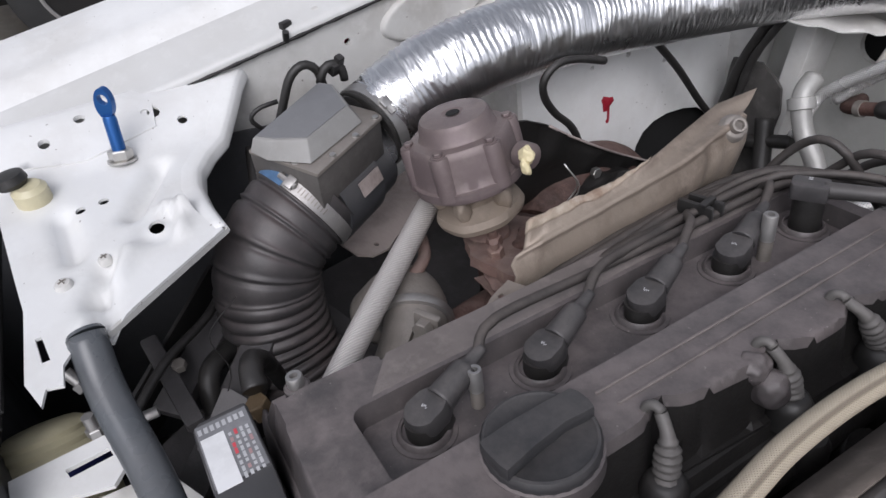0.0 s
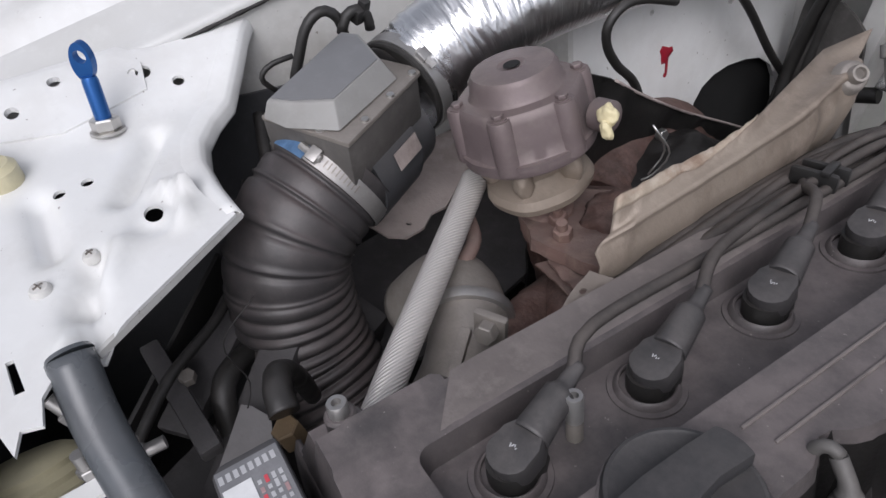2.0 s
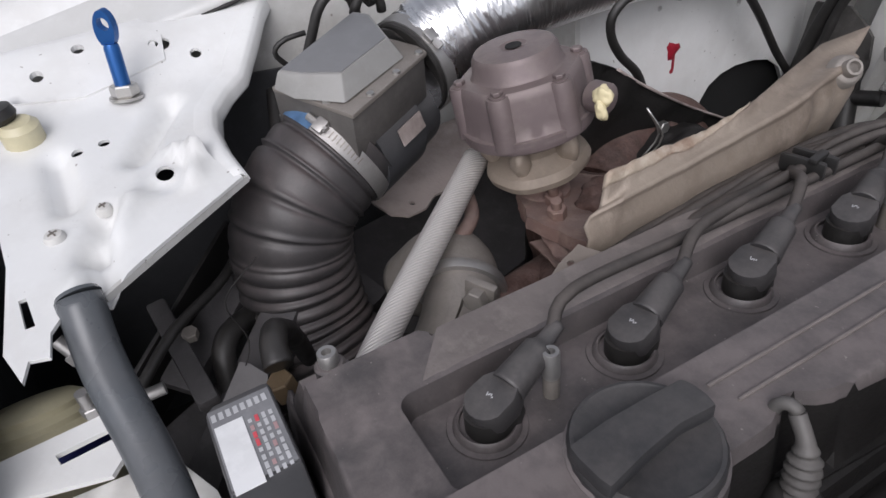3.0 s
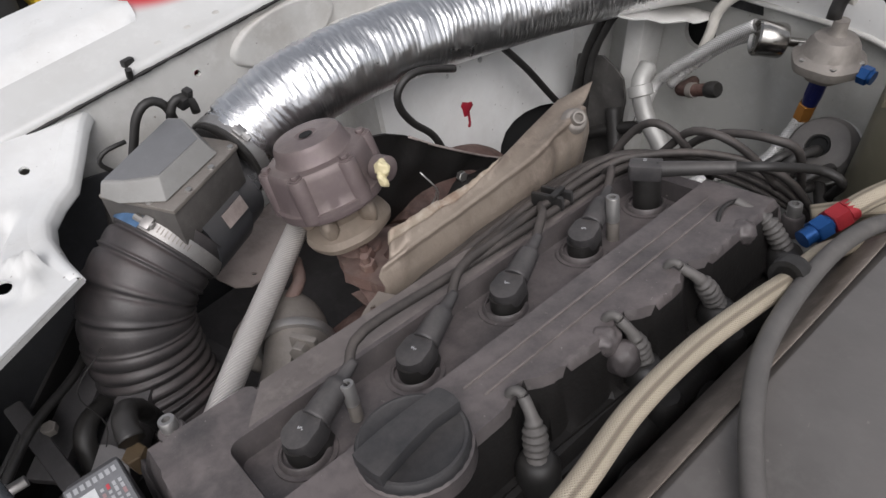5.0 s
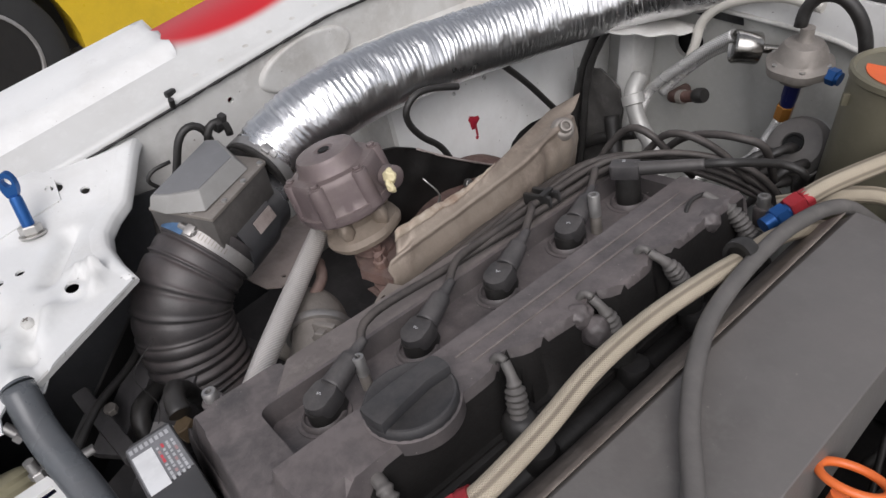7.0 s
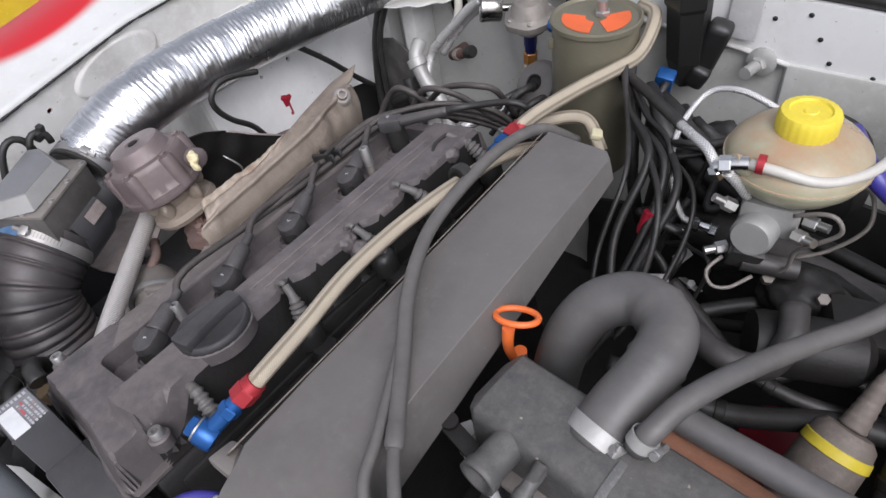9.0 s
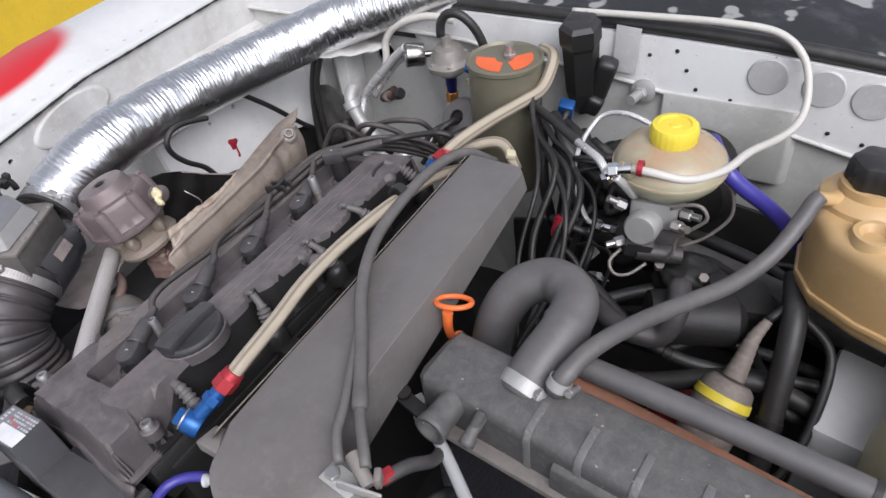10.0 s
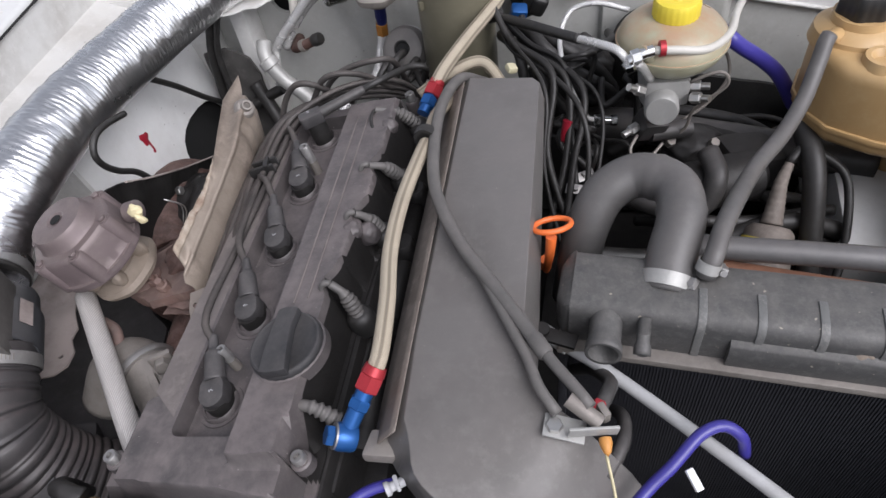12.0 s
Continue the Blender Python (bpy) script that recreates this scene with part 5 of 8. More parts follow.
part("banjo", lathe([(0, -0.008), (0.0105, -0.008), (0.0115, -0.005), (0.0115, 0.005), (0.0105, 0.008), (0, 0.008)], f0 + Vector((-0.001, -0.003, -0.002)), (-0.8, -0.2, 0.5), 18), "blue", oil_line, "blue anodised banjo")
part("banjo_washer", lathe([(0, 0.008), (0.0105, 0.008), (0.0105, 0.0095), (0, 0.0095)], f0 + Vector((-0.001, -0.003, -0.002)), (-0.8, -0.2, 0.5), 18), "alu", oil_line)
part("banjo_bolt", hexagon(0.0085, 0.0095, 0.016, f0 + Vector((-0.001, -0.003, -0.002)), (-0.8, -0.2, 0.5)), "blue", oil_line)
part("rubber_ring", lathe([(0.008, -0.006), (0.0115, -0.006), (0.0125, 0), (0.0115, 0.006), (0.008, 0.006), (0.008, -0.006)], (0.1445, 0.286, 0.0355), (0.05, 1, -0.1), 18), "rubber", oil_line, "black rubber retaining ring")

breather = thing("breather_hose", "tan braided hose running up to the catch can with anodised fittings", "hose", base=(0.14, 0.4, 0.0))
part("braided_hose", sweep([(0.136, 0.4, 0.018), (0.146, 0.425, 0.026), (0.166, 0.47, 0.034), (0.187, 0.52, 0.038), (0.199, 0.55, 0.042), (0.2, 0.58, 0.056), (0.192, 0.606, 0.066), (0.17, 0.62, 0.066)], 0.0082, 18, 0.004), "hose_tan", breather)
g0, gdir = Vector((0.128, 0.376, 0.008)), Vector((0.1, 0.3, 0.11))
part("red_socket", joined(hexagon(0.0108, 0.012, 0.026, g0, gdir), lathe([(0, 0.026), (0.0095, 0.026), (0.009, 0.033), (0, 0.033)], g0, gdir, 16)), "red", breather, "red anodised hose socket")
part("blue_nut", joined(hexagon(0.0098, -0.002, 0.01, g0, gdir), lathe([(0, -0.012), (0.007, -0.012), (0.007, 0.014), (0, 0.014)], g0, gdir, 16)), "blue", breather, "blue anodised nut")
single("second_breather_hose", sweep([(0.11, 0.42, -0.01), (0.15, 0.445, 0.006), (0.185, 0.46, 0.008), (0.21, 0.45, -0.02)], 0.0075, 14, 0.004), "hose_tan", "tan braided hose below the first one", "hose")

# ---- radiator ----
radiator = thing("radiator", "dark radiator with a ribbed plastic top tank and grime", "radiator", base=(0.5, 0.11, -0.45))
RX = 0.95
RAD = Matrix.Translation((0.37, 0.115, 0)) @ Matrix.Rotation(radians(-6), 4, "Z") @ Matrix.Translation((-0.37, -0.115, 0))
part("top_tank", section([(0.082, -0.03), (0.082, 0.004), (0.0828, 0.009), (0.085, 0.0132), (0.0885, 0.016), (0.094, 0.018), (0.105, 0.0192), (0.125, 0.0195), (0.137, 0.0185), (0.1425, 0.016), (0.146, 0.011), (0.148, 0.003), (0.148, -0.03)], 0.296, RX, 0.0008,
                         Matrix(((0, 1, 0, 0), (1, 0, 0, 0), (0, 0, 1, 0), (0, 0, 0, 1)))), "tank", radiator)
part("tank_end", prism([(0.284, 0.098), (0.29, 0.086), (0.297, 0.083), (0.297, 0.147), (0.29, 0.144), (0.284, 0.132)], -0.03, lambda x, y: 0.018 - (0.297 - x) * 0.9, 0.004), "tank", radiator)
front_half = [(0.082, -0.03), (0.082, 0.004), (0.0828, 0.009), (0.085, 0.0132), (0.0885, 0.016), (0.094, 0.018), (0.105, 0.0192), (0.114, 0.0195)]
for k in range(11):
    x = 0.4 + 0.044 * k
    outer_line = [(0.115 + (y - 0.115) * 1.035, -0.01 + (z + 0.01) * 1.045 if z > -0.02 else z) for y, z in front_half]
    part("tank_rib", section(outer_line + [(0.114, 0.018), (0.1, 0.0165), (0.0875, 0.012), (0.0845, 0.004), (0.084, -0.03)], x - 0.0032, x + 0.0032, 0.0006, Matrix(((0, 1, 0, 0), (1, 0, 0, 0), (0, 0, 1, 0), (0, 0, 0, 1)))), "tank_worn", radiator)
part("tank_step", section([(0.0755, -0.03), (0.0755, -0.012), (0.0775, -0.005), (0.082, -0.001), (0.09, 0.001), (0.09, -0.03)], 0.424, RX, 0.0012, Matrix(((0, 1, 0, 0), (1, 0, 0, 0), (0, 0, 1, 0), (0, 0, 0, 1)))), "tank", radiator)
part("tank_crimp", box((RX - 0.29, 0.084, 0.008), at((RX + 0.286) / 2, 0.112, -0.034), 0.002), "alu_dirty", radiator)
for x in (0.292, RX):
    part("side_frame", box((0.008, 0.05, 0.42), at(x, 0.115, -0.245), 0.002), "core", radiator)
part("core_backing", box((RX - 0.3, 0.03, 0.4), at((RX + 0.292) / 2, 0.118, -0.24), 0), "core", radiator)
fins = []
for k in range(218):
    x = 0.298 + 0.003 * k
    fins.append(box((0.0014, 0.005, 0.4), at(x, 0.104, -0.24), 0))
tagged(part("fin_pack", joined(*fins), "core", radiator), kind="stuff")
part("bleed_patch", lathe([(0, 0.0014), (0.005, 0.0012), (0.0085, 0)], (0.521, 0.0845, 0.002), (0, -0.8, 0.6), 24, shape=lambda a, h: 1 + 0.3 * math.sin(2 * a + 0.6) + 0.22 * math.sin(5 * a)), "tan_cast", radiator, "beige patch of sealant")
pipe_d = Vector((0.0, -0.99, 0.02)).normalized()
part("outlet_pipe", sweep([Vector((0.327, 0.096, 0.001)), Vector((0.327, 0.096, 0.001)) + pipe_d * 0.025, Vector((0.327, 0.096, 0.001)) + pipe_d * 0.046], lambda s, f, a: 0.0132 if f < 0.82 else 0.0148, 22, 0.004, wall=0.18), "tank", radiator)
part("small_nipple", sweep([(0.357, 0.085, 0.006), (0.357, 0.07, 0.002), (0.357, 0.058, -0.004)], lambda s, f, a: 0.0055 if f < 0.7 else 0.007, 14, 0.003, wall=0.3), "tank", radiator)
part("mount_tab", joined(box((0.04, 0.014, 0.004), at(0.285, 0.075, -0.02, 0, 0, -10), 0.001), lathe([(0.003, -0.003), (0.007, -0.003), (0.007, 0.003), (0.003, 0.003)], (0.274, 0.078, -0.017), (0, 0, 1), 14)), "steel_dark", radiator)

for ob in radiator.children:
    ob.data.transform(RAD)

# top hose
top_hose = thing("radiator_top_hose", "grey dusty rubber hose bent in a tight U from the radiator", "radiator hose", base=(0.373, 0.14, 0.0))
part("hose_bend", sweep([(0.372, 0.118, 0.004), (0.378, 0.145, 0.02), (0.387, 0.178, 0.034), (0.383, 0.212, 0.038), (0.354, 0.231, 0.033), (0.326, 0.221, 0.021), (0.311, 0.205, -0.004), (0.303, 0.195, -0.045), (0.298, 0.19, -0.1)],
                        lambda s, f, a: 0.0208 + (0.0011 if abs(s - 0.075) < 0.0025 or abs(s - 0.12) < 0.0025 else 0.0), 30, 0.004), "hose_dusty", top_hose)
clip_ring((0.3735, 0.1255, 0.0085), (0.2, 0.86, 0.48), 0.0212, 0.012, 0.0012, "alu_pale", top_hose, 150)

over = thing("expansion_hose", "long grey rubber hose from radiator to header tank", "hose", base=(0.404, 0.125, 0.02))
part("hose_run", sweep([(0.402, 0.122, 0.022), (0.407, 0.13, 0.036), (0.418, 0.16, 0.043), (0.438, 0.205, 0.036), (0.466, 0.262, 0.02), (0.497, 0.31, 0.014), (0.522, 0.352, 0.024), (0.537, 0.385, 0.045), (0.543, 0.4, 0.059), (0.547, 0.406, 0.064)], 0.008, 20, 0.005), "hose_dusty", over)
clip_ring((0.404, 0.126, 0.03), (0.25, 0.4, 0.8), 0.0088, 0.009, 0.001, "alu_pale", over, 200)
cross = thing("cross_tube", "dark grey steel tube across behind the radiator", "tube", base=(0.6, 0.144, 0.0))
part("tube_body", sweep([(0.395, 0.17, 0.006), (0.6, 0.153, 0.006), (0.98, 0.108, -0.001)], 0.0108, 24), "tube_grey", cross)
part("tube_collar", lathe([(0.0108, -0.0025), (0.0115, -0.0025), (0.0115, 0.0025), (0.0108, 0.0025)], (0.63, 0.1495, 0.0055), (0.99, -0.11, -0.01), 28), "rubber", cross, "thin dark collar")
part("end_cap", lathe([(0, 0), (0.0108, 0), (0.0098, 0.003), (0, 0.005)], (0.395, 0.17, 0.006), (-1, 0.1, 0), 24), "tube_grey", cross)
single("rusty_shroud_strip", prism([(0.4, 0.142), (0.62, 0.122), (0.95, 0.09), (0.95, 0.112), (0.62, 0.144), (0.4, 0.168)], -0.06, lambda x, y: -0.004 - 0.02 * step01(0.5, 0.66, x), 0.002), "rust_strip", "rusty brown fan shroud edge behind the tank", "fan shroud")

stick = thing("dipstick", "orange plastic oil dipstick with a ring handle", "dipstick", base=(0.268, 0.188, -0.08))
ring_m = axis_matrix((0.277, 0.176, 0.022), (-0.1, 0.3, 1), 180)
ring = []
tube = [ring_m @ Vector((0.0172 * math.cos(a), 0.0118 * math.sin(a), 0)) for a in [2 * math.pi * k / 24 for k in range(25)]]
part("ring_handle", sweep(tube, 0.0027, 10), "orange", stick)
part("neck", joined(sweep([(0.2765, 0.1645, 0.019), (0.276, 0.163, 0.008), (0.2745, 0.166, -0.012), (0.2715, 0.178, -0.045)], lambda s, f, a: 0.0052 - 0.0018 * f, 10, 0.004), lathe([(0, 0), (0.006, 0), (0.006, 0.012), (0, 0.012)], (0.2705, 0.187, -0.05), (0.05, -0.1, 1), 12)), "orange", stick)
part("guide_tube", sweep([(0.271, 0.187, -0.046), (0.265, 0.195, -0.1), (0.255, 0.2, -0.25)], 0.005, 10), "steel_dark", stick)
single("support_rod", joined(sweep([(0.291, 0.086, -0.036), (0.33, 0.06, -0.036), (0.41, -0.005, -0.034), (0.5, -0.08, -0.036)], 0.0056, 12), box((0.03, 0.016, 0.003), at(0.283, 0.092, -0.036, 0, 0, -35), 0.001)), "grey_paint", "thin grey stay rod in front of the radiator", "stay rod")
single("violet_front_hose", sweep([(0.162, -0.05, -0.033), (0.147, -0.0555, -0.0335), (0.135, -0.063, -0.0345), (0.1275, -0.074, -0.035), (0.1285, -0.089, -0.036), (0.138, -0.104, -0.038), (0.156, -0.116, -0.042), (0.19, -0.13, -0.046), (0.24, -0.135, -0.046), (0.29, -0.11, -0.036), (0.325, -0.075, -0.024), (0.35, -0.045, -0.018), (0.368, -0.028, -0.01), (0.389, -0.005, -0.004), (0.406, 0.003, -0.004), (0.42, 0.0, -0.014), (0.427, -0.001, -0.04)], 0.0046, 12, 0.005),
       "purple", "violet silicone vacuum hose in front of the plenum", "hose")
single("hose_joiner", joined(lathe([(0, 0), (0.0058, 0), (0.0058, 0.003), (0.004, 0.005), (0.004, 0.016), (0, 0.016)], (0.157, -0.057, -0.03), (0.8, 0.5, 0), 14), box((0.004, 0.011, 0.011), at(0.165, -0.051, -0.03, 0, 0, 30), 0.002)), "print_pale", "white plastic hose joiner", "hose fitting")
single("white_cable_tie", box((0.006, 0.016, 0.004), at(0.382, -0.037, -0.01, 20, 0, 30), 0.001), "paper", "white cable tie end", "cable tie")

# ---- brake side ----
res = thing("brake_reservoir", "yellowed round brake fluid reservoir with a bright yellow cap", "fluid reservoir", base=(0.4, 0.44, 0.0))
rc = Vector((0.4, 0.44, 0.0))
part("bowl", lathe([(0, 0.017), (0.03, 0.018), (0.047, 0.024), (0.0555, 0.034), (0.0595, 0.043), (0.0595, 0.049), (0.057, 0.056), (0.048, 0.066), (0.036, 0.072), (0.03, 0.074), (0, 0.074)], rc, (0, 0, 1), 40), "reservoir", res)
part("bowl_seam", lathe([(0.059, 0.0445), (0.061, 0.045), (0.061, 0.0475), (0.059, 0.048)], rc, (0, 0, 1), 40), "reservoir", res)
part("screw_cap", lathe([(0, 0.072), (0.0235, 0.072), (0.0245, 0.075), (0.0245, 0.089), (0.0228, 0.0925), (0.017, 0.0935), (0.016, 0.0915), (0.006, 0.0915), (0.005, 0.0925), (0, 0.0925)], rc, (0, 0, 1), 72, shape=lambda a, h: 1 + 0.018 * math.cos(24 * a)), "yellow", res, "bright yellow ribbed screw cap")
part("outlet", sweep([(0.375, 0.395, 0.05), (0.366, 0.385, 0.063), (0.362, 0.381, 0.066)], 0.007, 12), "reservoir", res)
mc = thing("brake_master_cylinder", "cast aluminium brake master cylinder with steel unions", "master cylinder", base=(0.4, 0.4, -0.05))
part("cylinder_body", joined(lathe([(0, 0), (0.0165, 0.0), (0.019, 0.004), (0.019, 0.04), (0.024, 0.045), (0.024, 0.13), (0, 0.13)], (0.391, 0.378, -0.008), (0.05, 0.97, -0.12), 24), box((0.05, 0.04, 0.034), at(0.396, 0.418, 0.0, 0, 0, 5), 0.006)), "alu_pale", mc)
part("lower_valve", joined(lathe([(0, 0), (0.011, 0), (0.011, 0.05), (0, 0.05)], (0.385, 0.40, -0.055), (0.9, 0.3, -0.1), 16), box((0.03, 0.03, 0.03), at(0.385, 0.405, -0.045, 20, 10, 20), 0.004)), "rubber_grey", mc)
for p, d in (((0.37, 0.39, 0.012), (-0.6, -0.3, 0.4)), ((0.423, 0.395, -0.002), (0.7, -0.5, 0.3)), ((0.424, 0.42, -0.004), (0.9, -0.2, 0.1)), ((0.37, 0.40, -0.045), (-0.7, -0.6, -0.1))):
    part("union_nut", joined(hexagon(0.0065, 0, 0.012, p, d), lathe([(0, 0.012), (0.0042, 0.012), (0.0042, 0.022), (0, 0.022)], p, d, 10)), "steel", mc)
for pts in ([(0.418, 0.39, 0.022), (0.436, 0.386, 0.035), (0.449, 0.384, 0.037), (0.4555, 0.386, 0.022), (0.441, 0.39, 0.0), (0.4275, 0.395, -0.02), (0.424, 0.4, -0.048), (0.408, 0.405, -0.068), (0.393, 0.4, -0.058)],
            [(0.44, 0.455, 0.026), (0.456, 0.457, 0.022), (0.468, 0.456, 0.008), (0.471, 0.45, -0.018), (0.45, 0.44, -0.046), (0.425, 0.43, -0.06)],
            [(0.37, 0.39, -0.05), (0.362, 0.375, -0.06), (0.37, 0.37, -0.072), (0.385, 0.375, -0.072), (0.4, 0.39, -0.062)]):
    single("brake_pipe", sweep(pts, 0.002, 8, 0.004), "alu_dirty", "thin dull brake pipe curling from the cylinder", "brake pipe", "brake pipes")
feed = thing("brake_feed_line", "braided line with a steel elbow on the master cylinder", "brake line", base=(0.36, 0.38, 0.05))
part("elbow_fitting", joined(sweep([(0.35, 0.378, 0.058), (0.362, 0.381, 0.064), (0.374, 0.384, 0.066)], 0.0062, 12), hexagon(0.008, -0.004, 0.006, (0.356, 0.379, 0.062), (0.9, 0.2, 0.2)), hexagon(0.0075, 0, 0.009, (0.35, 0.378, 0.056), (0.35, 0.2, -0.9))), "chrome", feed)
part("red_band", lathe([(0.006, -0.003), (0.0085, -0.003), (0.0085, 0.003), (0.006, 0.003), (0.006, -0.003)], (0.383, 0.386, 0.067), (1, 0.1, 0.0), 16), "red", feed)
part("white_hose", sweep([(0.375, 0.384, 0.066), (0.395, 0.384, 0.066), (0.43, 0.395, 0.059), (0.457, 0.43, 0.055), (0.472, 0.48, 0.05), (0.495, 0.55, 0.034), (0.507, 0.595, 0.032), (0.508, 0.622, 0.05), (0.494, 0.643, 0.085), (0.46, 0.655, 0.108), (0.4, 0.655, 0.114), (0.3, 0.655, 0.112), (0.2, 0.655, 0.108)], 0.0045, 14, 0.006), "hose_white", feed)
part("upper_line", sweep([(0.352, 0.379, 0.054), (0.338, 0.39, 0.064), (0.318, 0.407, 0.062), (0.29, 0.438, 0.052), (0.27, 0.46, 0.046)], 0.0046, 12), "hose_steel", feed)
part("black_sleeve", sweep([(0.3, 0.427, 0.0555), (0.27, 0.46, 0.046), (0.235, 0.497, 0.036), (0.197, 0.533, 0.025), (0.17, 0.56, 0.0)], 0.0058, 12), "rubber", feed, "black rubber sleeve")
part("lower_leg", sweep([(0.358, 0.38, 0.056), (0.368, 0.389, 0.04), (0.377, 0.398, 0.022)], 0.0052, 12), "hose_steel", feed)
single("return_line", sweep([(0.33, 0.436, -0.062), (0.315, 0.432, -0.058), (0.3, 0.438, -0.036), (0.287, 0.452, -0.012), (0.279, 0.48, 0.002), (0.278, 0.515, 0.012), (0.291, 0.535, 0.03), (0.322, 0.535, 0.038), (0.36, 0.53, 0.03)], 0.0034, 10), "hose_steel", "thin braided line looping beside the cylinder", "hose")
single("line_union", joined(hexagon(0.0075, -0.016, -0.004, (0.336, 0.436, -0.064), (1, 0.05, -0.05)), lathe([(0, -0.004), (0.0055, -0.004), (0.0055, 0.006), (0, 0.006)], (0.336, 0.436, -0.064), (1, 0.05, -0.05), 12), hexagon(0.007, 0.006, 0.014, (0.336, 0.436, -0.064), (1, 0.05, -0.05))), "chrome", "bright steel hose union", "hose fitting", "hose fittings")
single("brake_servo", lathe([(0, 0), (0.02, 0), (0.05, 0.012), (0.06, 0.03), (0.06, 0.06), (0.05, 0.1), (0, 0.105)], (0.4, 0.53, -0.07), (0.0, 1, 0), 32), "steel_dark", "dark brake servo drum on the bulkhead", "brake servo")
single("violet_hose", sweep([(0.43, 0.5, 0.045), (0.455, 0.45, 0.045), (0.475, 0.445, 0.03), (0.505, 0.452, 0.006), (0.53, 0.458, -0.02), (0.56, 0.47, -0.07)], 0.0085, 14, 0.005), "purple", "violet silicone hose behind the reservoir", "hose")
single("hydraulic_pump", joined(lathe([(0, 0), (0.028, 0.0), (0.03, 0.01), (0.03, 0.09), (0.022, 0.1), (0, 0.1)], (0.42, 0.34, -0.09), (0.9, 0.4, -0.1), 20), box((0.07, 0.06, 0.05), at(0.5, 0.4, -0.1, 0, 10, 20), 0.012)), "steel_dark", "grimy cast steering valve below the brake cylinder", "steering gear")

tank = thing("expansion_tank", "yellowed plastic coolant header tank with a black cap", "header tank", base=(0.6, 0.42, -0.1))
tank_poly = [(0.548, 0.405), (0.565, 0.375), (0.605, 0.35), (0.66, 0.33), (0.74, 0.34), (0.76, 0.4), (0.75, 0.5), (0.69, 0.53), (0.6, 0.515), (0.558, 0.48), (0.545, 0.445)]
part("tank_body", prism(tank_poly, -0.052, 0.045, 0.016, None, 4), "tan", tank)
part("tank_foot", prism([(0.69 + (x - 0.64) * 0.5, 0.46 + (y - 0.43) * 0.5) for x, y in tank_poly], -0.155, -0.048, 0.014, None, 3), "tan", tank)
part("moulded_seam", prism([(0.64 + (x - 0.64) * 1.03, 0.43 + (y - 0.43) * 1.04) for x, y in tank_poly], -0.034, -0.027, 0.002), "tan", tank)
part("filler_neck", lathe([(0, 0.03), (0.046, 0.035), (0.043, 0.05), (0.035, 0.056), (0.03, 0.058), (0.029, 0.066), (0, 0.066)], (0.588, 0.445, 0.0), (0, 0, 1), 30), "tan", tank)
part("tank_cap", lathe([(0, 0.06), (0.0245, 0.06), (0.026, 0.064), (0.0252, 0.084), (0.0235, 0.089), (0.0175, 0.092), (0, 0.0925)], (0.588, 0.447, 0.0), (0, 0, 1), 72, shape=lambda a, h: 0.97 + 0.075 * max(-0.5, math.cos(6 * a))), "plastic", tank, "black ribbed screw cap")
part("moulded_boss", lathe([(0.006, 0.04), (0.014, 0.052), (0.019, 0.052), (0.022, 0.04)], (0.598, 0.385, 0.0), (0, 0, 1), 20), "tan", tank)
part("moulded_slot", prism([(0.64, 0.4), (0.655, 0.395), (0.66, 0.42), (0.65, 0.43)], 0.0462, 0.047, 0.0), "rust", tank)
part("hose_nipple", lathe([(0, 0), (0.0085, 0), (0.0065, 0.012), (0.0065, 0.03), (0, 0.03)], (0.561, 0.424, 0.052), (-0.6, -0.7, 0.35), 14), "tan", tank)
washer = thing("washer_bottle", "pale yellowed plastic bottle beside the radiator", "bottle", base=(0.7, 0.28, -0.3))
part("bottle_body", lathe([(0, -0.14), (0.07, -0.14), (0.088, -0.125), (0.097, -0.09), (0.1, -0.05), (0.097, -0.015), (0.088, 0.015), (0.072, 0.036), (0.05, 0.047), (0.025, 0.051), (0, 0.052)], (0.745, 0.28, -0.075), (0, 0, 1), 40), "tan_pale", washer)
part("bottle_cap", lathe([(0, 0.044), (0.024, 0.044), (0.026, 0.048), (0.026, 0.064), (0, 0.066)], (0.76, 0.3, -0.075), (0, 0, 1), 24), "plastic", washer)

lamp = thing("headlamp_plug", "grey round lamp socket with a yellow band and rubber boot", "lamp socket", base=(0.515, 0.29, -0.15))
ld0, ldd = Vector((0.514, 0.29, -0.15)), Vector((0.15, 0.62, 0.62)).normalized()
part("socket_body", lathe([(0, -0.05), (0.028, -0.05), (0.03, -0.02), (0.0285, 0.018), (0.026, 0.032), (0.02, 0.038), (0, 0.04)], ld0, ldd, 28), "flange_dust", lamp)
part("yellow_band", lathe([(0.0285, 0.012), (0.03, 0.013), (0.029, 0.022), (0.027, 0.023)], ld0, ldd, 28), "yellow", lamp, "yellow band")
part("rubber_boot", sweep([ld0 + ldd * 0.04, ld0 + ldd * 0.06, ld0 + ldd * 0.085 + Vector((0, 0, 0.004)), ld0 + ldd * 0.1 + Vector((0.006, 0.006, 0.008))], lambda s, f, a: 0.012 - 0.007 * f + 0.0003 * math.sin(s * 800), 14, 0.002), "flange_dust", lamp)
part("lamp_lead", sweep([ld0 + ldd * 0.1 + Vector((0.005, 0.006, 0.008)), ld0 + ldd * 0.12 + Vector((0.03, 0.02, 0.02)), (0.56, 0.38, -0.06), (0.6, 0.36, -0.09), (0.6, 0.3, -0.15), (0.58, 0.25, -0.2)], 0.005, 8), "rubber", lamp)
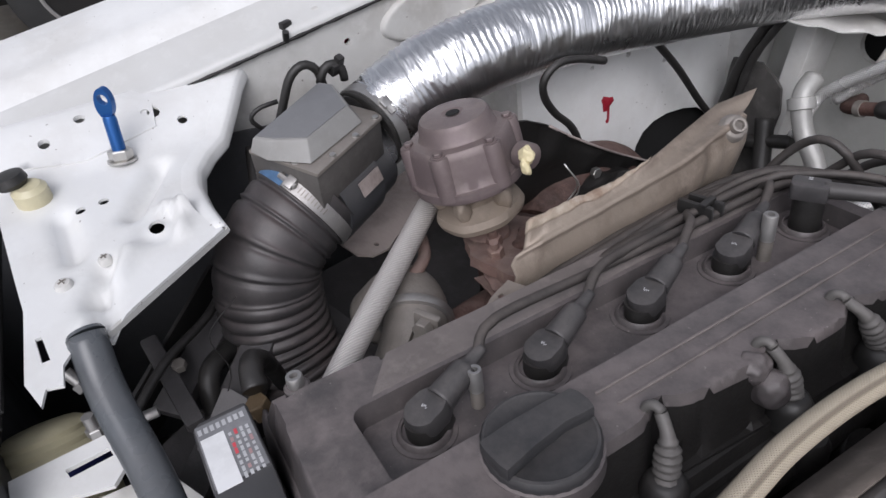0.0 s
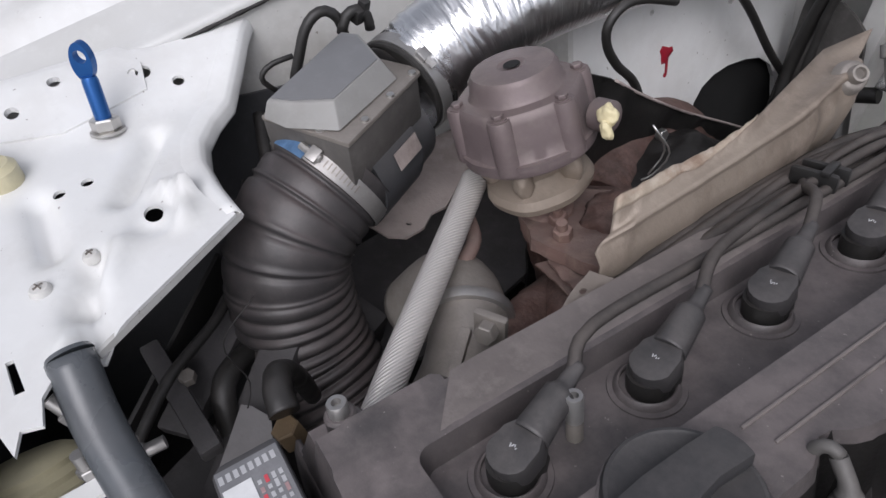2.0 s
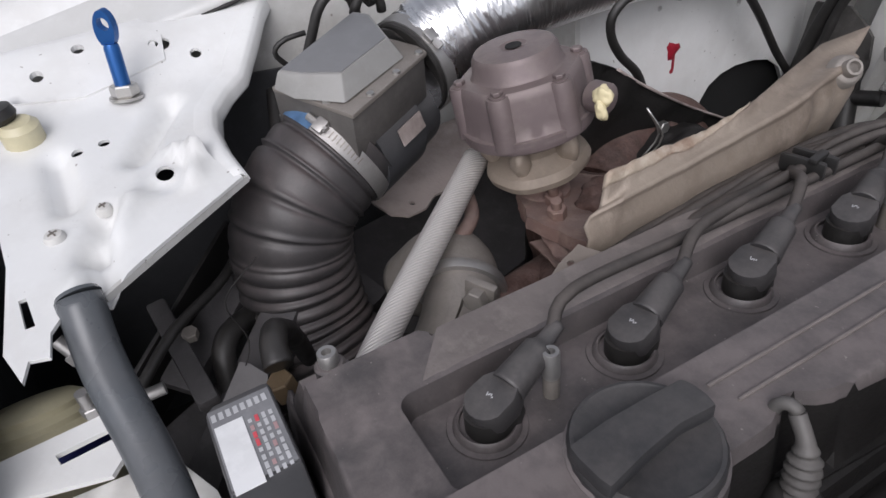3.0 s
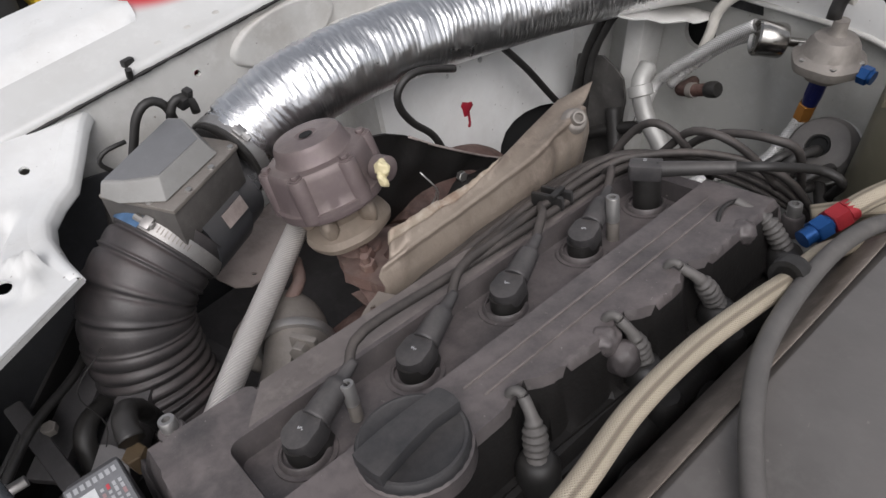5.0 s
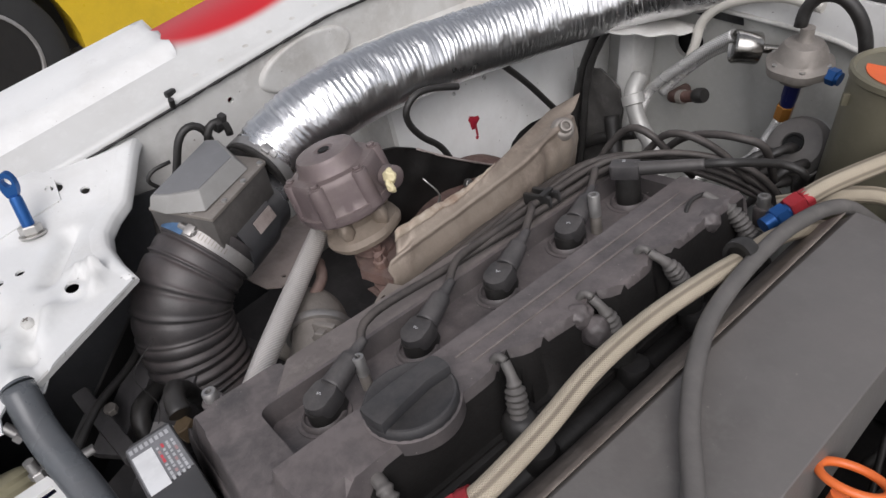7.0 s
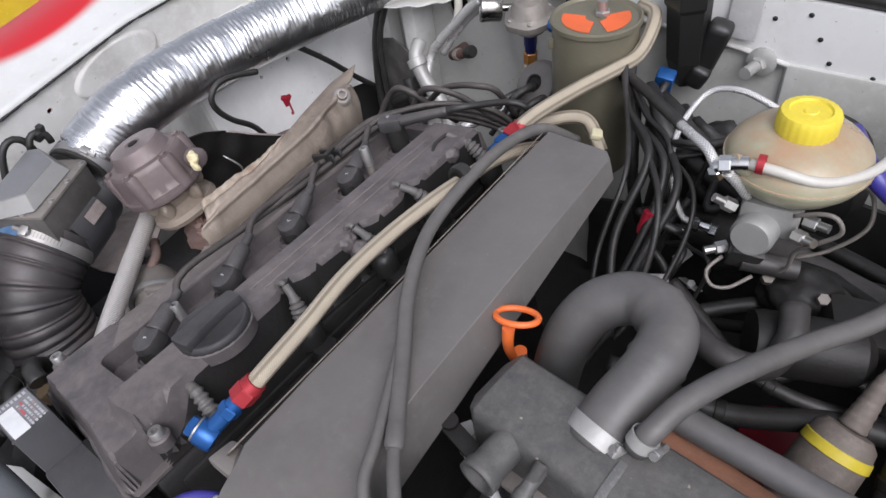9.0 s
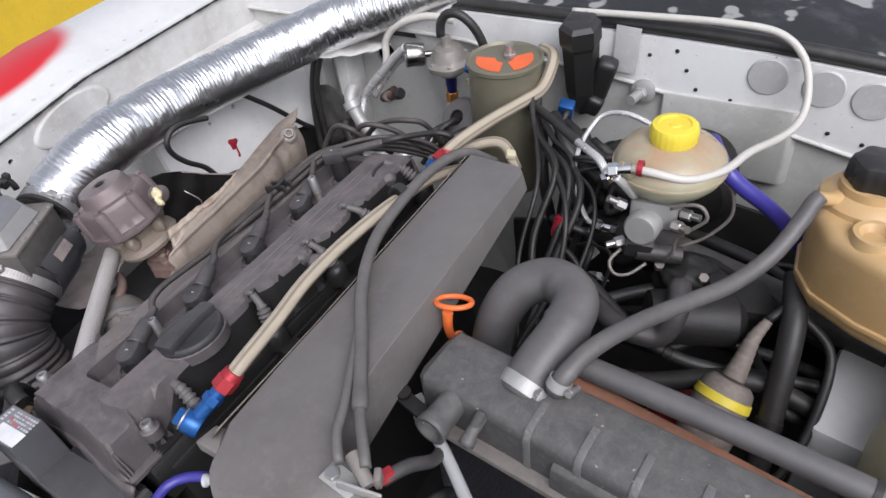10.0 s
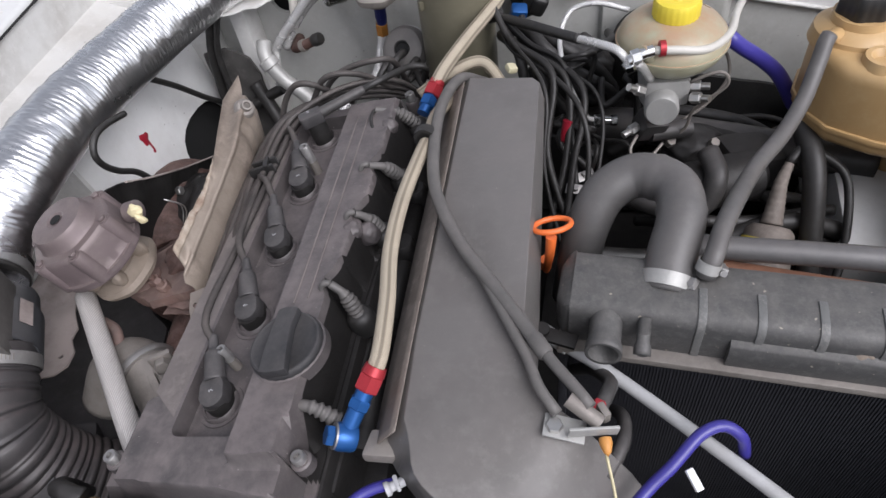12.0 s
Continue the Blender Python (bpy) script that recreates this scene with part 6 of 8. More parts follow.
single("red_canister", lathe([(0, 0), (0.04, 0), (0.045, 0.01), (0.045, 0.09), (0, 0.1)], (0.47, 0.36, -0.35), (0.1, 0.1, 1), 20), "red_paint", "dull red canister deep in the bay", "canister")
single("steering_hose", sweep([(0.36, 0.34, -0.1), (0.4, 0.31, -0.09), (0.44, 0.315, -0.09), (0.452, 0.33, -0.06), (0.445, 0.36, -0.05)], 0.0125, 14), "rubber_grey", "dusty rubber hose bent below the reservoir", "hose")
for k, pts in enumerate(([(0.31, 0.28, -0.14), (0.42, 0.3, -0.16), (0.55, 0.33, -0.13), (0.7, 0.33, -0.2)], [(0.33, 0.38, -0.1), (0.45, 0.33, -0.13), (0.6, 0.36, -0.14)], [(0.57, 0.2, -0.3), (0.565, 0.3, -0.15), (0.56, 0.36, -0.07), (0.55, 0.42, -0.05)], [(0.32, 0.33, -0.12), (0.42, 0.42, -0.12), (0.55, 0.47, -0.12)])):
    run = thing("bay_hose", "black hose crossing the lower bay", "hose", "bay hoses", base=pts[0])
    part("hose_run", sweep(pts, (0.011, 0.007, 0.0125, 0.008)[k], 12), "rubber", run)
    part("hose_clip", lathe([((0.011, 0.007, 0.0125, 0.008)[k], -0.005), ((0.012, 0.008, 0.0137, 0.009)[k], -0.004), ((0.012, 0.008, 0.0137, 0.009)[k], 0.004), ((0.011, 0.007, 0.0125, 0.008)[k], 0.005)], pts[1], Vector(pts[2]) - Vector(pts[0]), 18), "steel_dark", run)

# dark hoses, brackets and pipes low in the brake corner
rng = random.Random(11)
for k in range(7):
    x0, y0, z0 = rng.uniform(0.3, 0.4), rng.uniform(0.35, 0.56), rng.uniform(-0.16, -0.11)
    pts = [(x0, y0, z0 - 0.03), (x0 + 0.06, y0 + rng.uniform(-0.03, 0.04), z0), (x0 + 0.13, y0 + rng.uniform(-0.04, 0.04), z0 + rng.uniform(-0.02, 0.02)), (x0 + 0.2, y0 + rng.uniform(-0.05, 0.03), z0 - 0.01), (x0 + 0.27, y0 + rng.uniform(-0.06, 0.03), z0 - 0.06)]
    single("lower_hose", sweep(pts, rng.choice((0.005, 0.007, 0.0095)), 10), rng.choice(("rubber", "steel_dark", "steel_dark")), "black dusty hose in the dark lower bay", "hose", "lower hoses")
steer = thing("steering_gear", "grimy dark steering gear across the lower bay", "steering gear", base=(0.48, 0.44, -0.15))
part("rack_tube", sweep([(0.3, 0.5, -0.12), (0.38, 0.495, -0.12), (0.5, 0.468, -0.122), (0.66, 0.43, -0.13)], lambda s, f, a: 0.021 + 0.002 * (f < 0.35), 20), "rubber_grey", steer)
part("valve_housing", lump((0.44, 0.425, -0.1), (0.04, 0.03, 0.028), 0.1, 2.4, 2.0), "steel_dark", steer)
for p in ((0.41, 0.41, -0.08), (0.46, 0.41, -0.082), (0.52, 0.4, -0.105)):
    part("union_bolt", hexagon(0.006, 0, 0.012, p, (0.2, -0.5, 0.8)), "alu_dirty", steer)
for k in range(5):
    p = Vector((0.3 + 0.012 * k, 0.35 + 0.035 * (k % 3), -0.1 - 0.01 * (k % 2)))
    single("cable_bracket", joined(prism([(-0.012, -0.005), (0.012, -0.007), (0.014, 0.004), (-0.01, 0.007)], 0, 0.0016, 0.0005, Matrix.Translation(p) @ Matrix.Rotation(radians(40 * k), 4, "Z") @ Matrix.Rotation(radians(30), 4, "X")), hexagon(0.0045, 0.0, 0.006, p, (0.1, -0.3, 1))), "alu", "small worn steel cable bracket", "bracket", "cable brackets")

# wiring between plenum and brake cylinder
rng = random.Random(4)
for k in range(7):
    x = 0.265 + 0.008 * (k % 7) + rng.uniform(-0.005, 0.005)
    y = 0.42 + rng.uniform(-0.03, 0.05)
    pts = [(0.195 + rng.uniform(-0.008, 0.008), 0.54 + rng.uniform(-0.01, 0.02), 0.045 - 0.003 * k), (0.235 + rng.uniform(-0.02, 0.02), 0.49, 0.02 - 0.003 * k),
           (x, y, 0.01 - 0.004 * k), (x + rng.uniform(-0.01, 0.02), y - 0.06, -0.06 - 0.003 * k), (x + rng.uniform(-0.02, 0.03), y - 0.12, -0.14)]
    single("loom_wire", sweep(pts, rng.choice((0.0026, 0.0034, 0.0045)), 8), "rubber", "black wiring loom strand behind the plenum", "cable", "loom wires")
for k in range(6):
    p = Vector((rng.uniform(0.27, 0.36), rng.uniform(0.39, 0.5), rng.uniform(-0.09, -0.01)))
    pts = [p]
    for _ in range(4):
        p = p + Vector((rng.uniform(-0.03, 0.04), rng.uniform(-0.035, 0.03), rng.uniform(-0.028, 0.014)))
        pts.append(p)
    pts.append(p + Vector((rng.uniform(-0.02, 0.02), -0.01, -0.06)))
    single("loom_branch", sweep(pts, rng.choice((0.0022, 0.0032, 0.0045)), 8), "rubber", "black wiring branch under the reservoir", "cable", "loom wires")
bundle = thing("wiring_bundle", "folded black sleeved wiring bundle behind the plenum", "wiring", base=(0.28, 0.5, -0.09))
for pts, r in (([(0.215, 0.56, 0.0), (0.242, 0.515, 0.012), (0.262, 0.487, 0.004), (0.298, 0.486, -0.026), (0.336, 0.49, -0.056), (0.355, 0.51, -0.09)], 0.0085),
               ([(0.22, 0.58, -0.02), (0.255, 0.53, 0.0), (0.285, 0.505, -0.006), (0.318, 0.505, -0.03), (0.345, 0.515, -0.07)], 0.0095),
               ([(0.2, 0.55, -0.01), (0.224, 0.5, 0.0), (0.234, 0.478, -0.03), (0.24, 0.474, -0.07), (0.25, 0.48, -0.13)], 0.007),
               ([(0.232, 0.57, -0.03), (0.246, 0.51, -0.02), (0.262, 0.48, -0.045), (0.29, 0.476, -0.082), (0.32, 0.49, -0.1), (0.34, 0.53, -0.11)], 0.0095),
               ([(0.25, 0.58, -0.03), (0.28, 0.53, -0.03), (0.3, 0.5, -0.06), (0.325, 0.5, -0.08), (0.34, 0.54, -0.08), (0.31, 0.58, -0.07)], 0.008),
               ([(0.262, 0.47, -0.1), (0.268, 0.462, -0.06), (0.274, 0.468, -0.03), (0.292, 0.478, -0.012), (0.312, 0.49, -0.004), (0.34, 0.53, -0.01), (0.34, 0.58, -0.03)], 0.0055)):
    part("cable_sleeve", sweep(pts, lambda s, f, a, r=r: r + 0.0008 * noise.noise(Vector((s * 70, r * 2000, math.cos(a)))), 12), "rubber", bundle)
part("bundle_core", lump((0.295, 0.545, -0.08), (0.06, 0.035, 0.06), 0.16, 2.2, 12.0, None, 4), "rubber", bundle)
single("red_wire_plug", lathe([(0, 0), (0.006, 0), (0.007, 0.006), (0.006, 0.026), (0, 0.028)], (0.287, 0.395, -0.062), (0.1, 0.3, 1), 12), "red_paint", "small dark red wire plug", "connector")
single("white_clip", box((0.012, 0.012, 0.008), at(0.225, 0.405, 0.035, 10, 20, 30), 0.003), "tan_pale", "small pale plastic clip", "clip")

# catch can, regulator, gauge
can = thing("catch_can", "olive cylindrical catch can with a lid and orange sticker", "catch can", base=(0.14, 0.55, -0.1))
cc = Vector((0.142, 0.56, 0.0))
part("can_body", lathe([(0, -0.12), (0.049, -0.12), (0.05, -0.116), (0.05, 0.068), (0.0525, 0.07), (0.0525, 0.075), (0.05, 0.0765), (0.047, 0.073), (0, 0.073)], cc, (0, 0, 1), 44), "olive", can)
sectors = []
for a0, a1 in ((3.3, 5.0), (5.5, 7.1)):
    arc = [a0 + (a1 - a0) * k / 10 for k in range(11)]
    sectors.append(plate([(0.039 * math.cos(a), 0.039 * math.sin(a)) for a in arc] + [(0.012 * math.cos(a), 0.012 * math.sin(a)) for a in arc[::-1]], [], 0.0732, 0.0738, Matrix.Translation((cc.x, cc.y, 0))))
part("can_sticker", joined(*sectors), "orange_film", can, "worn orange sticker")
part("lid_fitting", joined(hexagon(0.009, 0.073, 0.079, cc + Vector((0.004, 0.008, 0)), (0, 0, 1)), lathe([(0, 0.079), (0.0055, 0.079), (0.0055, 0.09), (0, 0.09)], cc + Vector((0.004, 0.008, 0)), (0, 0, 1), 14)), "alu", can)
part("can_lug", box((0.008, 0.004, 0.012), at(0.105, 0.524, 0.05, 0, 0, 45), 0.001), "olive", can)
single("can_vent_hose", sweep([(0.018, 0.6, 0.072), (0.018, 0.602, 0.088), (0.026, 0.604, 0.103), (0.044, 0.606, 0.107), (0.062, 0.61, 0.095), (0.076, 0.615, 0.07), (0.085, 0.62, 0.03)], 0.0068, 12), "rubber", "black hose from regulator to catch can", "hose")
reg = thing("fuel_pressure_regulator", "cast aluminium fuel pressure regulator with blue fittings", "regulator", base=(0.025, 0.6, 0.03))
r0 = Vector((0.026, 0.604, 0.03))
part("housing", lathe([(0, -0.016), (0.018, -0.016), (0.022, -0.008), (0.033, -0.004), (0.034, 0.0), (0.034, 0.005), (0.03, 0.008), (0.026, 0.011), (0.0235, 0.02), (0.019, 0.027), (0.009, 0.03), (0.007, 0.034), (0.007, 0.044), (0, 0.044)], r0, (0.0, -0.1, 1), 32, shape=lambda a, h: 1 + (0.035 * math.cos(6 * a) if h < 0.009 else 0)), "alu_dirty", reg)
for k in range(6):
    part("housing_screw", hexagon(0.0032, 0.006, 0.0095, axis_matrix(r0, (0.0, -0.1, 1)) @ Vector((0.029 * math.cos(k * math.pi / 3), 0.029 * math.sin(k * math.pi / 3), 0)), (0, -0.1, 1)), "steel", reg)
part("navy_fitting", joined(hexagon(0.009, -0.04, -0.022, r0, (0.08, -0.1, 1)), lathe([(0, -0.05), (0.0075, -0.05), (0.0085, -0.04), (0.0085, -0.01), (0, -0.01)], r0, (0.08, -0.1, 1), 16)), "navy", reg, "dark blue anodised fitting")
part("gold_socket", hexagon(0.0095, -0.07, -0.05, r0, (0.1, -0.12, 1)), "gold", reg, "orange anodised socket")
part("blue_side_fitting", joined(lathe([(0, 0.02), (0.007, 0.02), (0.007, 0.045), (0, 0.045)], r0 + Vector((0, 0, 0.002)), (1, -0.1, -0.05), 14), hexagon(0.009, 0.032, 0.042, r0 + Vector((0, 0, 0.002)), (1, -0.1, -0.05))), "blue", reg, "blue anodised side fitting")
part("outlet_hose", sweep([r0 + Vector((-0.007, 0.008, -0.068)), (0.014, 0.607, -0.06), (0.005, 0.585, -0.09), (-0.02, 0.55, -0.1), (-0.04, 0.52, -0.11)], 0.0075, 14, 0.005), "hose_steel", reg)
part("gauge", joined(lathe([(0, -0.014), (0.0165, -0.014), (0.0178, -0.012), (0.0178, 0.01), (0.0165, 0.014), (0.015, 0.011), (0, 0.011)], (-0.036, 0.605, 0.034), (-0.75, -0.6, 0.1), 28), lathe([(0, -0.04), (0.005, -0.04), (0.005, -0.012), (0, -0.012)], (-0.036, 0.605, 0.034), (-0.75, -0.6, 0.1), 10)), "gauge_metal", reg, "round dark metal fuel pressure gauge")
part("gauge_rim", lathe([(0.0165, 0.009), (0.0186, 0.009), (0.0186, 0.0135), (0.0168, 0.0155), (0.0152, 0.012)], (-0.036, 0.605, 0.034), (-0.75, -0.6, 0.1), 28), "gauge_metal", reg, "dull steel gauge rim")
for pts, mt, r in (([(-0.055, 0.61, 0.042), (-0.08, 0.612, 0.022), (-0.11, 0.61, -0.008), (-0.14, 0.605, -0.04), (-0.153, 0.6, -0.062), (-0.15, 0.575, -0.1)], "hose_steel", 0.0068),
                   ([(-0.05, 0.625, 0.03), (-0.085, 0.625, 0.008), (-0.12, 0.622, -0.03), (-0.14, 0.615, -0.06)], "hose_steel", 0.006),
                   ([(0.02, 0.64, 0.08), (-0.025, 0.64, 0.082), (-0.066, 0.637, 0.072), (-0.095, 0.635, 0.056), (-0.111, 0.633, 0.034), (-0.113, 0.63, 0.008), (-0.118, 0.622, -0.03)], "hose_white", 0.006)):
    single("fuel_hose", sweep(pts, r, 14, 0.005), mt, "light braided fuel hose curving from the regulator", "hose", "fuel hoses")
coolant = thing("coolant_pipe", "bright steel coolant pipe with an elbow at the bulkhead", "pipe", base=(-0.14, 0.57, -0.08))
part("pipe_run", sweep([(-0.157, 0.585, -0.03), (-0.151, 0.565, -0.045), (-0.132, 0.558, -0.076), (-0.1, 0.552, -0.105), (-0.08, 0.54, -0.14)], 0.0108, 20, 0.004), "alu_pale", coolant)
part("pipe_bead", lathe([(0.0115, -0.007), (0.0145, -0.006), (0.0145, 0.006), (0.0115, 0.007)], (-0.148, 0.563, -0.051), (0.5, -0.2, -0.8), 20), "alu_pale", coolant)
union = thing("heater_union", "rusty brown heater pipe with a dark end cap", "pipe union", base=(-0.13, 0.655, -0.07))
part("union_pipe", sweep([(-0.135, 0.665, -0.072), (-0.132, 0.63, -0.068), (-0.115, 0.616, -0.058), (-0.086, 0.61, -0.044)], 0.0075, 14, 0.004), "rust", union)
part("union_cap", lathe([(0, 0), (0.0088, 0), (0.0096, 0.003), (0.0096, 0.012), (0.008, 0.015), (0, 0.015)], (-0.09, 0.611, -0.046), (1, -0.2, 0.45), 18), "rubber", union, "dark rubber cap")
part("union_clamp", lathe([(0.0078, -0.004), (0.0092, -0.004), (0.0092, 0.004), (0.0078, 0.004)], (-0.11, 0.6145, -0.0555), (1, -0.2, 0.45), 16), "alu_dirty", union)
for pts, r in (([(-0.2, 0.592, -0.105), (-0.182, 0.58, -0.14), (-0.16, 0.56, -0.18), (-0.14, 0.53, -0.23)], 0.011), ([(-0.25, 0.57, -0.17), (-0.225, 0.578, -0.15), (-0.19, 0.584, -0.13), (-0.155, 0.59, -0.115)], 0.0085)):
    single("heater_hose", sweep(pts, r, 14), "rubber", "black rubber heater hose low in the bulkhead corner", "hose", "heater hoses")
dist = thing("distributor", "dusty grey distributor cap behind the engine", "distributor", base=(0.068, 0.54, -0.06))
DIST = (-0.15, -0.72, 0.62)
part("cap_dome", lathe([(0, -0.05), (0.031, -0.05), (0.0325, -0.02), (0.034, -0.016), (0.034, -0.008), (0.031, -0.004), (0.0285, 0.001), (0.022, 0.004), (0.012, 0.0045), (0.011, 0.0015), (0, 0.001)], (0.06, 0.558, -0.032), DIST, 36, shape=lambda a, h: 1 + (0.02 * math.cos(5 * a) if h > -0.006 else 0)), "conduit", dist)
part("cap_ring", lathe([(0.0315, -0.0165), (0.0355, -0.016), (0.0355, -0.0125), (0.0315, -0.012)], (0.06, 0.558, -0.032), DIST, 36), "alu_pale", dist, "pale worn cap ring")
# socket depth given by a near-black shade colour
part("cap_socket", lathe([(0, 0.0018), (0.0085, 0.0018), (0.0095, 0.0048), (0.0105, 0.0048), (0.0112, 0.001)], (0.06, 0.558, -0.032), DIST, 20), "hollow_shade", dist)
for ang in (0.4, 1.6, 2.8, 4.0, 5.2):
    q = Vector((0.062 + 0.02 * math.cos(ang), 0.545 + 0.008 * math.sin(ang), -0.05 + 0.016 * math.sin(ang)))
    part("lead_boot", sweep([q, q + Vector((0, -0.014, 0.006)), q + Vector((-0.008, -0.03, 0.002)), q + Vector((-0.02, -0.045, -0.02))], lambda s, f, a: 0.006 - 0.0022 * f + 0.0005 * math.sin(s * 1200), 10, 0.003), "rubber", dist)
single("fender_cable", sweep([(0.09, 0.45, -0.05), (0.1, 0.5, -0.07), (0.06, 0.56, -0.06), (0.02, 0.53, -0.09)], 0.006, 10), "rubber", "black cable by the distributor", "cable")
relay = thing("ignition_module", "black ignition module with a blue plug on the bulkhead", "module", base=(0.225, 0.62, 0.0))
part("module_body", lathe([(0, -0.098), (0.014, -0.098), (0.018, -0.085), (0.023, -0.06), (0.025, 0.01), (0.028, 0.016), (0.028, 0.04), (0.023, 0.046), (0, 0.047)], (0.226, 0.622, 0.068), (0, -0.18, 1), 6, 30, smooth=False), "plastic", relay)
part("module_top", box((0.038, 0.026, 0.034), at(0.224, 0.626, 0.1, 12, 0, 4), 0.007, 3), "plastic", relay)
part("second_body", joined(box((0.028, 0.026, 0.07), at(0.253, 0.636, 0.024, 10, 16, 10), 0.01, 3), box((0.024, 0.02, 0.03), at(0.245, 0.628, -0.012, 10, 24, 10), 0.008, 3)), "plastic", relay)
part("mount_plate", prism([(-0.017, -0.03), (0.017, -0.032), (0.018, 0.03), (-0.016, 0.032)], -0.0015, 0.0015, 0.001, Matrix.Translation((0.279, 0.65, 0.065)) @ Matrix.Rotation(radians(84), 4, "X")), "grey_paint", relay, "dull grey mounting plate")
part("blue_plug", box((0.022, 0.018, 0.03), at(0.22, 0.588, -0.004, 20, 10, 10), 0.004), "blue", relay, "blue plastic plug")
part("module_lead", sweep([(0.226, 0.58, 0.0), (0.225, 0.55, -0.015), (0.24, 0.5, -0.02)], 0.005, 8), "rubber", relay)
sender = thing("servo_union", "steel union with a round flange on the bulkhead", "pipe union", base=(0.307, 0.652, 0.006))
part("flange", lathe([(0, 0), (0.017, 0), (0.017, 0.004), (0.011, 0.007), (0, 0.007)], (0.307, 0.654, 0.008), (0, -1, 0.1), 20), "alu_pale", sender)
part("stem", joined(hexagon(0.01, 0.006, 0.018, (0.307, 0.659, 0.006), (-0.2, -1, 0.05)), lathe([(0, 0.018), (0.007, 0.018), (0.007, 0.04), (0, 0.04)], (0.307, 0.659, 0.006), (-0.2, -1, 0.05), 14)), "alu_pale", sender)
single("bulkhead_box", prism([(0.335, 0.65), (0.5, 0.65), (0.51, 0.66), (0.33, 0.66)], -0.1, 0.012, 0.004), "bulkhead_grey", "grey painted pressed box on the bulkhead", "panel", kind="structure")

# ---- exhaust side ----
meter = thing("air_flow_meter", "grey cast air flow meter with a plastic lid", "air flow meter", base=(-0.28, 0.07, -0.06))
lid_poly = [(-0.2805, 0.0015), (-0.2675, 0.013), (-0.2515, 0.038), (-0.279, 0.0875), (-0.322, 0.0915), (-0.333, 0.083)]
lid_foot = [(-0.2835, -0.0035), (-0.263, 0.0045), (-0.2375, 0.033), (-0.270, 0.0955), (-0.3255, 0.0985), (-0.3415, 0.0855)]


def lid_z(x, y):
    return 0.0345 + 0.03 * (y - 0.01)


def grown(poly, f):
    cx0, cy0 = sum(p[0] for p in poly) / len(poly), sum(p[1] for p in poly) / len(poly)
    return [(cx0 + (x - cx0) * f, cy0 + (y - cy0) * f) for x, y in poly]


skirt = bmesh.new()
low_ring = [skirt.verts.new((x, y, lid_z(x, y) - 0.0145)) for x, y in lid_foot]
mid_ring = [skirt.verts.new((x, y, lid_z(x, y) - 0.0012)) for x, y in grown(lid_poly, 1.02)]
top_ring = [skirt.verts.new((x, y, lid_z(x, y))) for x, y in lid_poly]
for ra, rb in ((low_ring, mid_ring), (mid_ring, top_ring)):
    for k in range(6):
        skirt.faces.new((ra[k], ra[(k + 1) % 6], rb[(k + 1) % 6], rb[k]))
skirt.faces.new(top_ring)
skirt.faces.new(low_ring[::-1])
part("lid", finish(skirt, 0.002), "lid_pale", meter, "pale grey plastic lid")
part("lid_panel", prism(grown(lid_poly, 0.95), lambda x, y: lid_z(x, y) - 0.002, lambda x, y: lid_z(x, y) + 0.0008, 0.0004), "lid_grey", meter, "smooth grey lid panel")
am = Matrix.Translation((-0.2805, 0.0555, -0.022)) @ Matrix.Rotation(radians(29), 4, "Z") @ Matrix.Rotation(radians(2), 4, "X")
adir = am.to_3x3() @ Vector((0, 1, 0))
part("meter_flange", prism([(-0.036, -0.046), (0.038, -0.046), (0.038, 0.048), (0.03, 0.052), (-0.036, 0.05)], 0.0385, 0.0425, 0.001, am), "alu_dirty", meter)
part("meter_body", prism([(-0.036, -0.0455), (0.0365, -0.0455), (0.0365, 0.047), (-0.036, 0.049)], 0.002, 0.039, 0.0015, am), "alu_dark", meter)
part("meter_barrel", lathe([(0, -0.024), (0.0455, -0.024), (0.0455, 0.03), (0.042, 0.032), (0.041, 0.058), (0, 0.058)], am @ Vector((0, 0, -0.022)), adir, 36), "plastic_grey", meter)
part("body_label", box((0.001, 0.03, 0.014), am @ Matrix.Translation((0, 0, -0.022)) @ Matrix.Rotation(radians(-22), 4, "Y") @ at(0.0475, 0.012, 0), 0), "rail_dust", meter, "faded label")
for dx, dy in ((0.034, 0.043), (0.034, -0.02), (0.0345, 0.012), (0.012, -0.042)):
    part("lid_screw", lathe([(0, 0), (0.0032, 0), (0.0028, 0.0018), (0, 0.002)], am @ Vector((dx, dy, 0.0424)), am.to_3x3() @ Vector((0, 0, 1)), 10), "steel", meter)
part("wire_loop", sweep([(-0.335, 0.0234, 0.0058), (-0.335, 0.0158, 0.0158), (-0.335, 0.0164, 0.0228), (-0.335, 0.0256, 0.028), (-0.335, 0.0419, 0.029)], 0.0022, 8), "rubber", meter)
for pts in ([(-0.355, 0.0457, -0.0017), (-0.355, 0.0534, 0.0164), (-0.355, 0.0615, 0.0346), (-0.355, 0.0709, 0.0441), (-0.355, 0.0815, 0.0454), (-0.355, 0.0908, 0.0366), (-0.355, 0.0941, 0.0214)], [(-0.35, 0.0899, 0.026), (-0.35, 0.0958, 0.0389), (-0.35, 0.1055, 0.0416), (-0.35, 0.1136, 0.0341), (-0.35, 0.1149, 0.0226)]):
    single("sensor_cable", sweep(pts, 0.0043, 10), "rubber", "black cable at the air flow meter", "cable", "sensor cables")
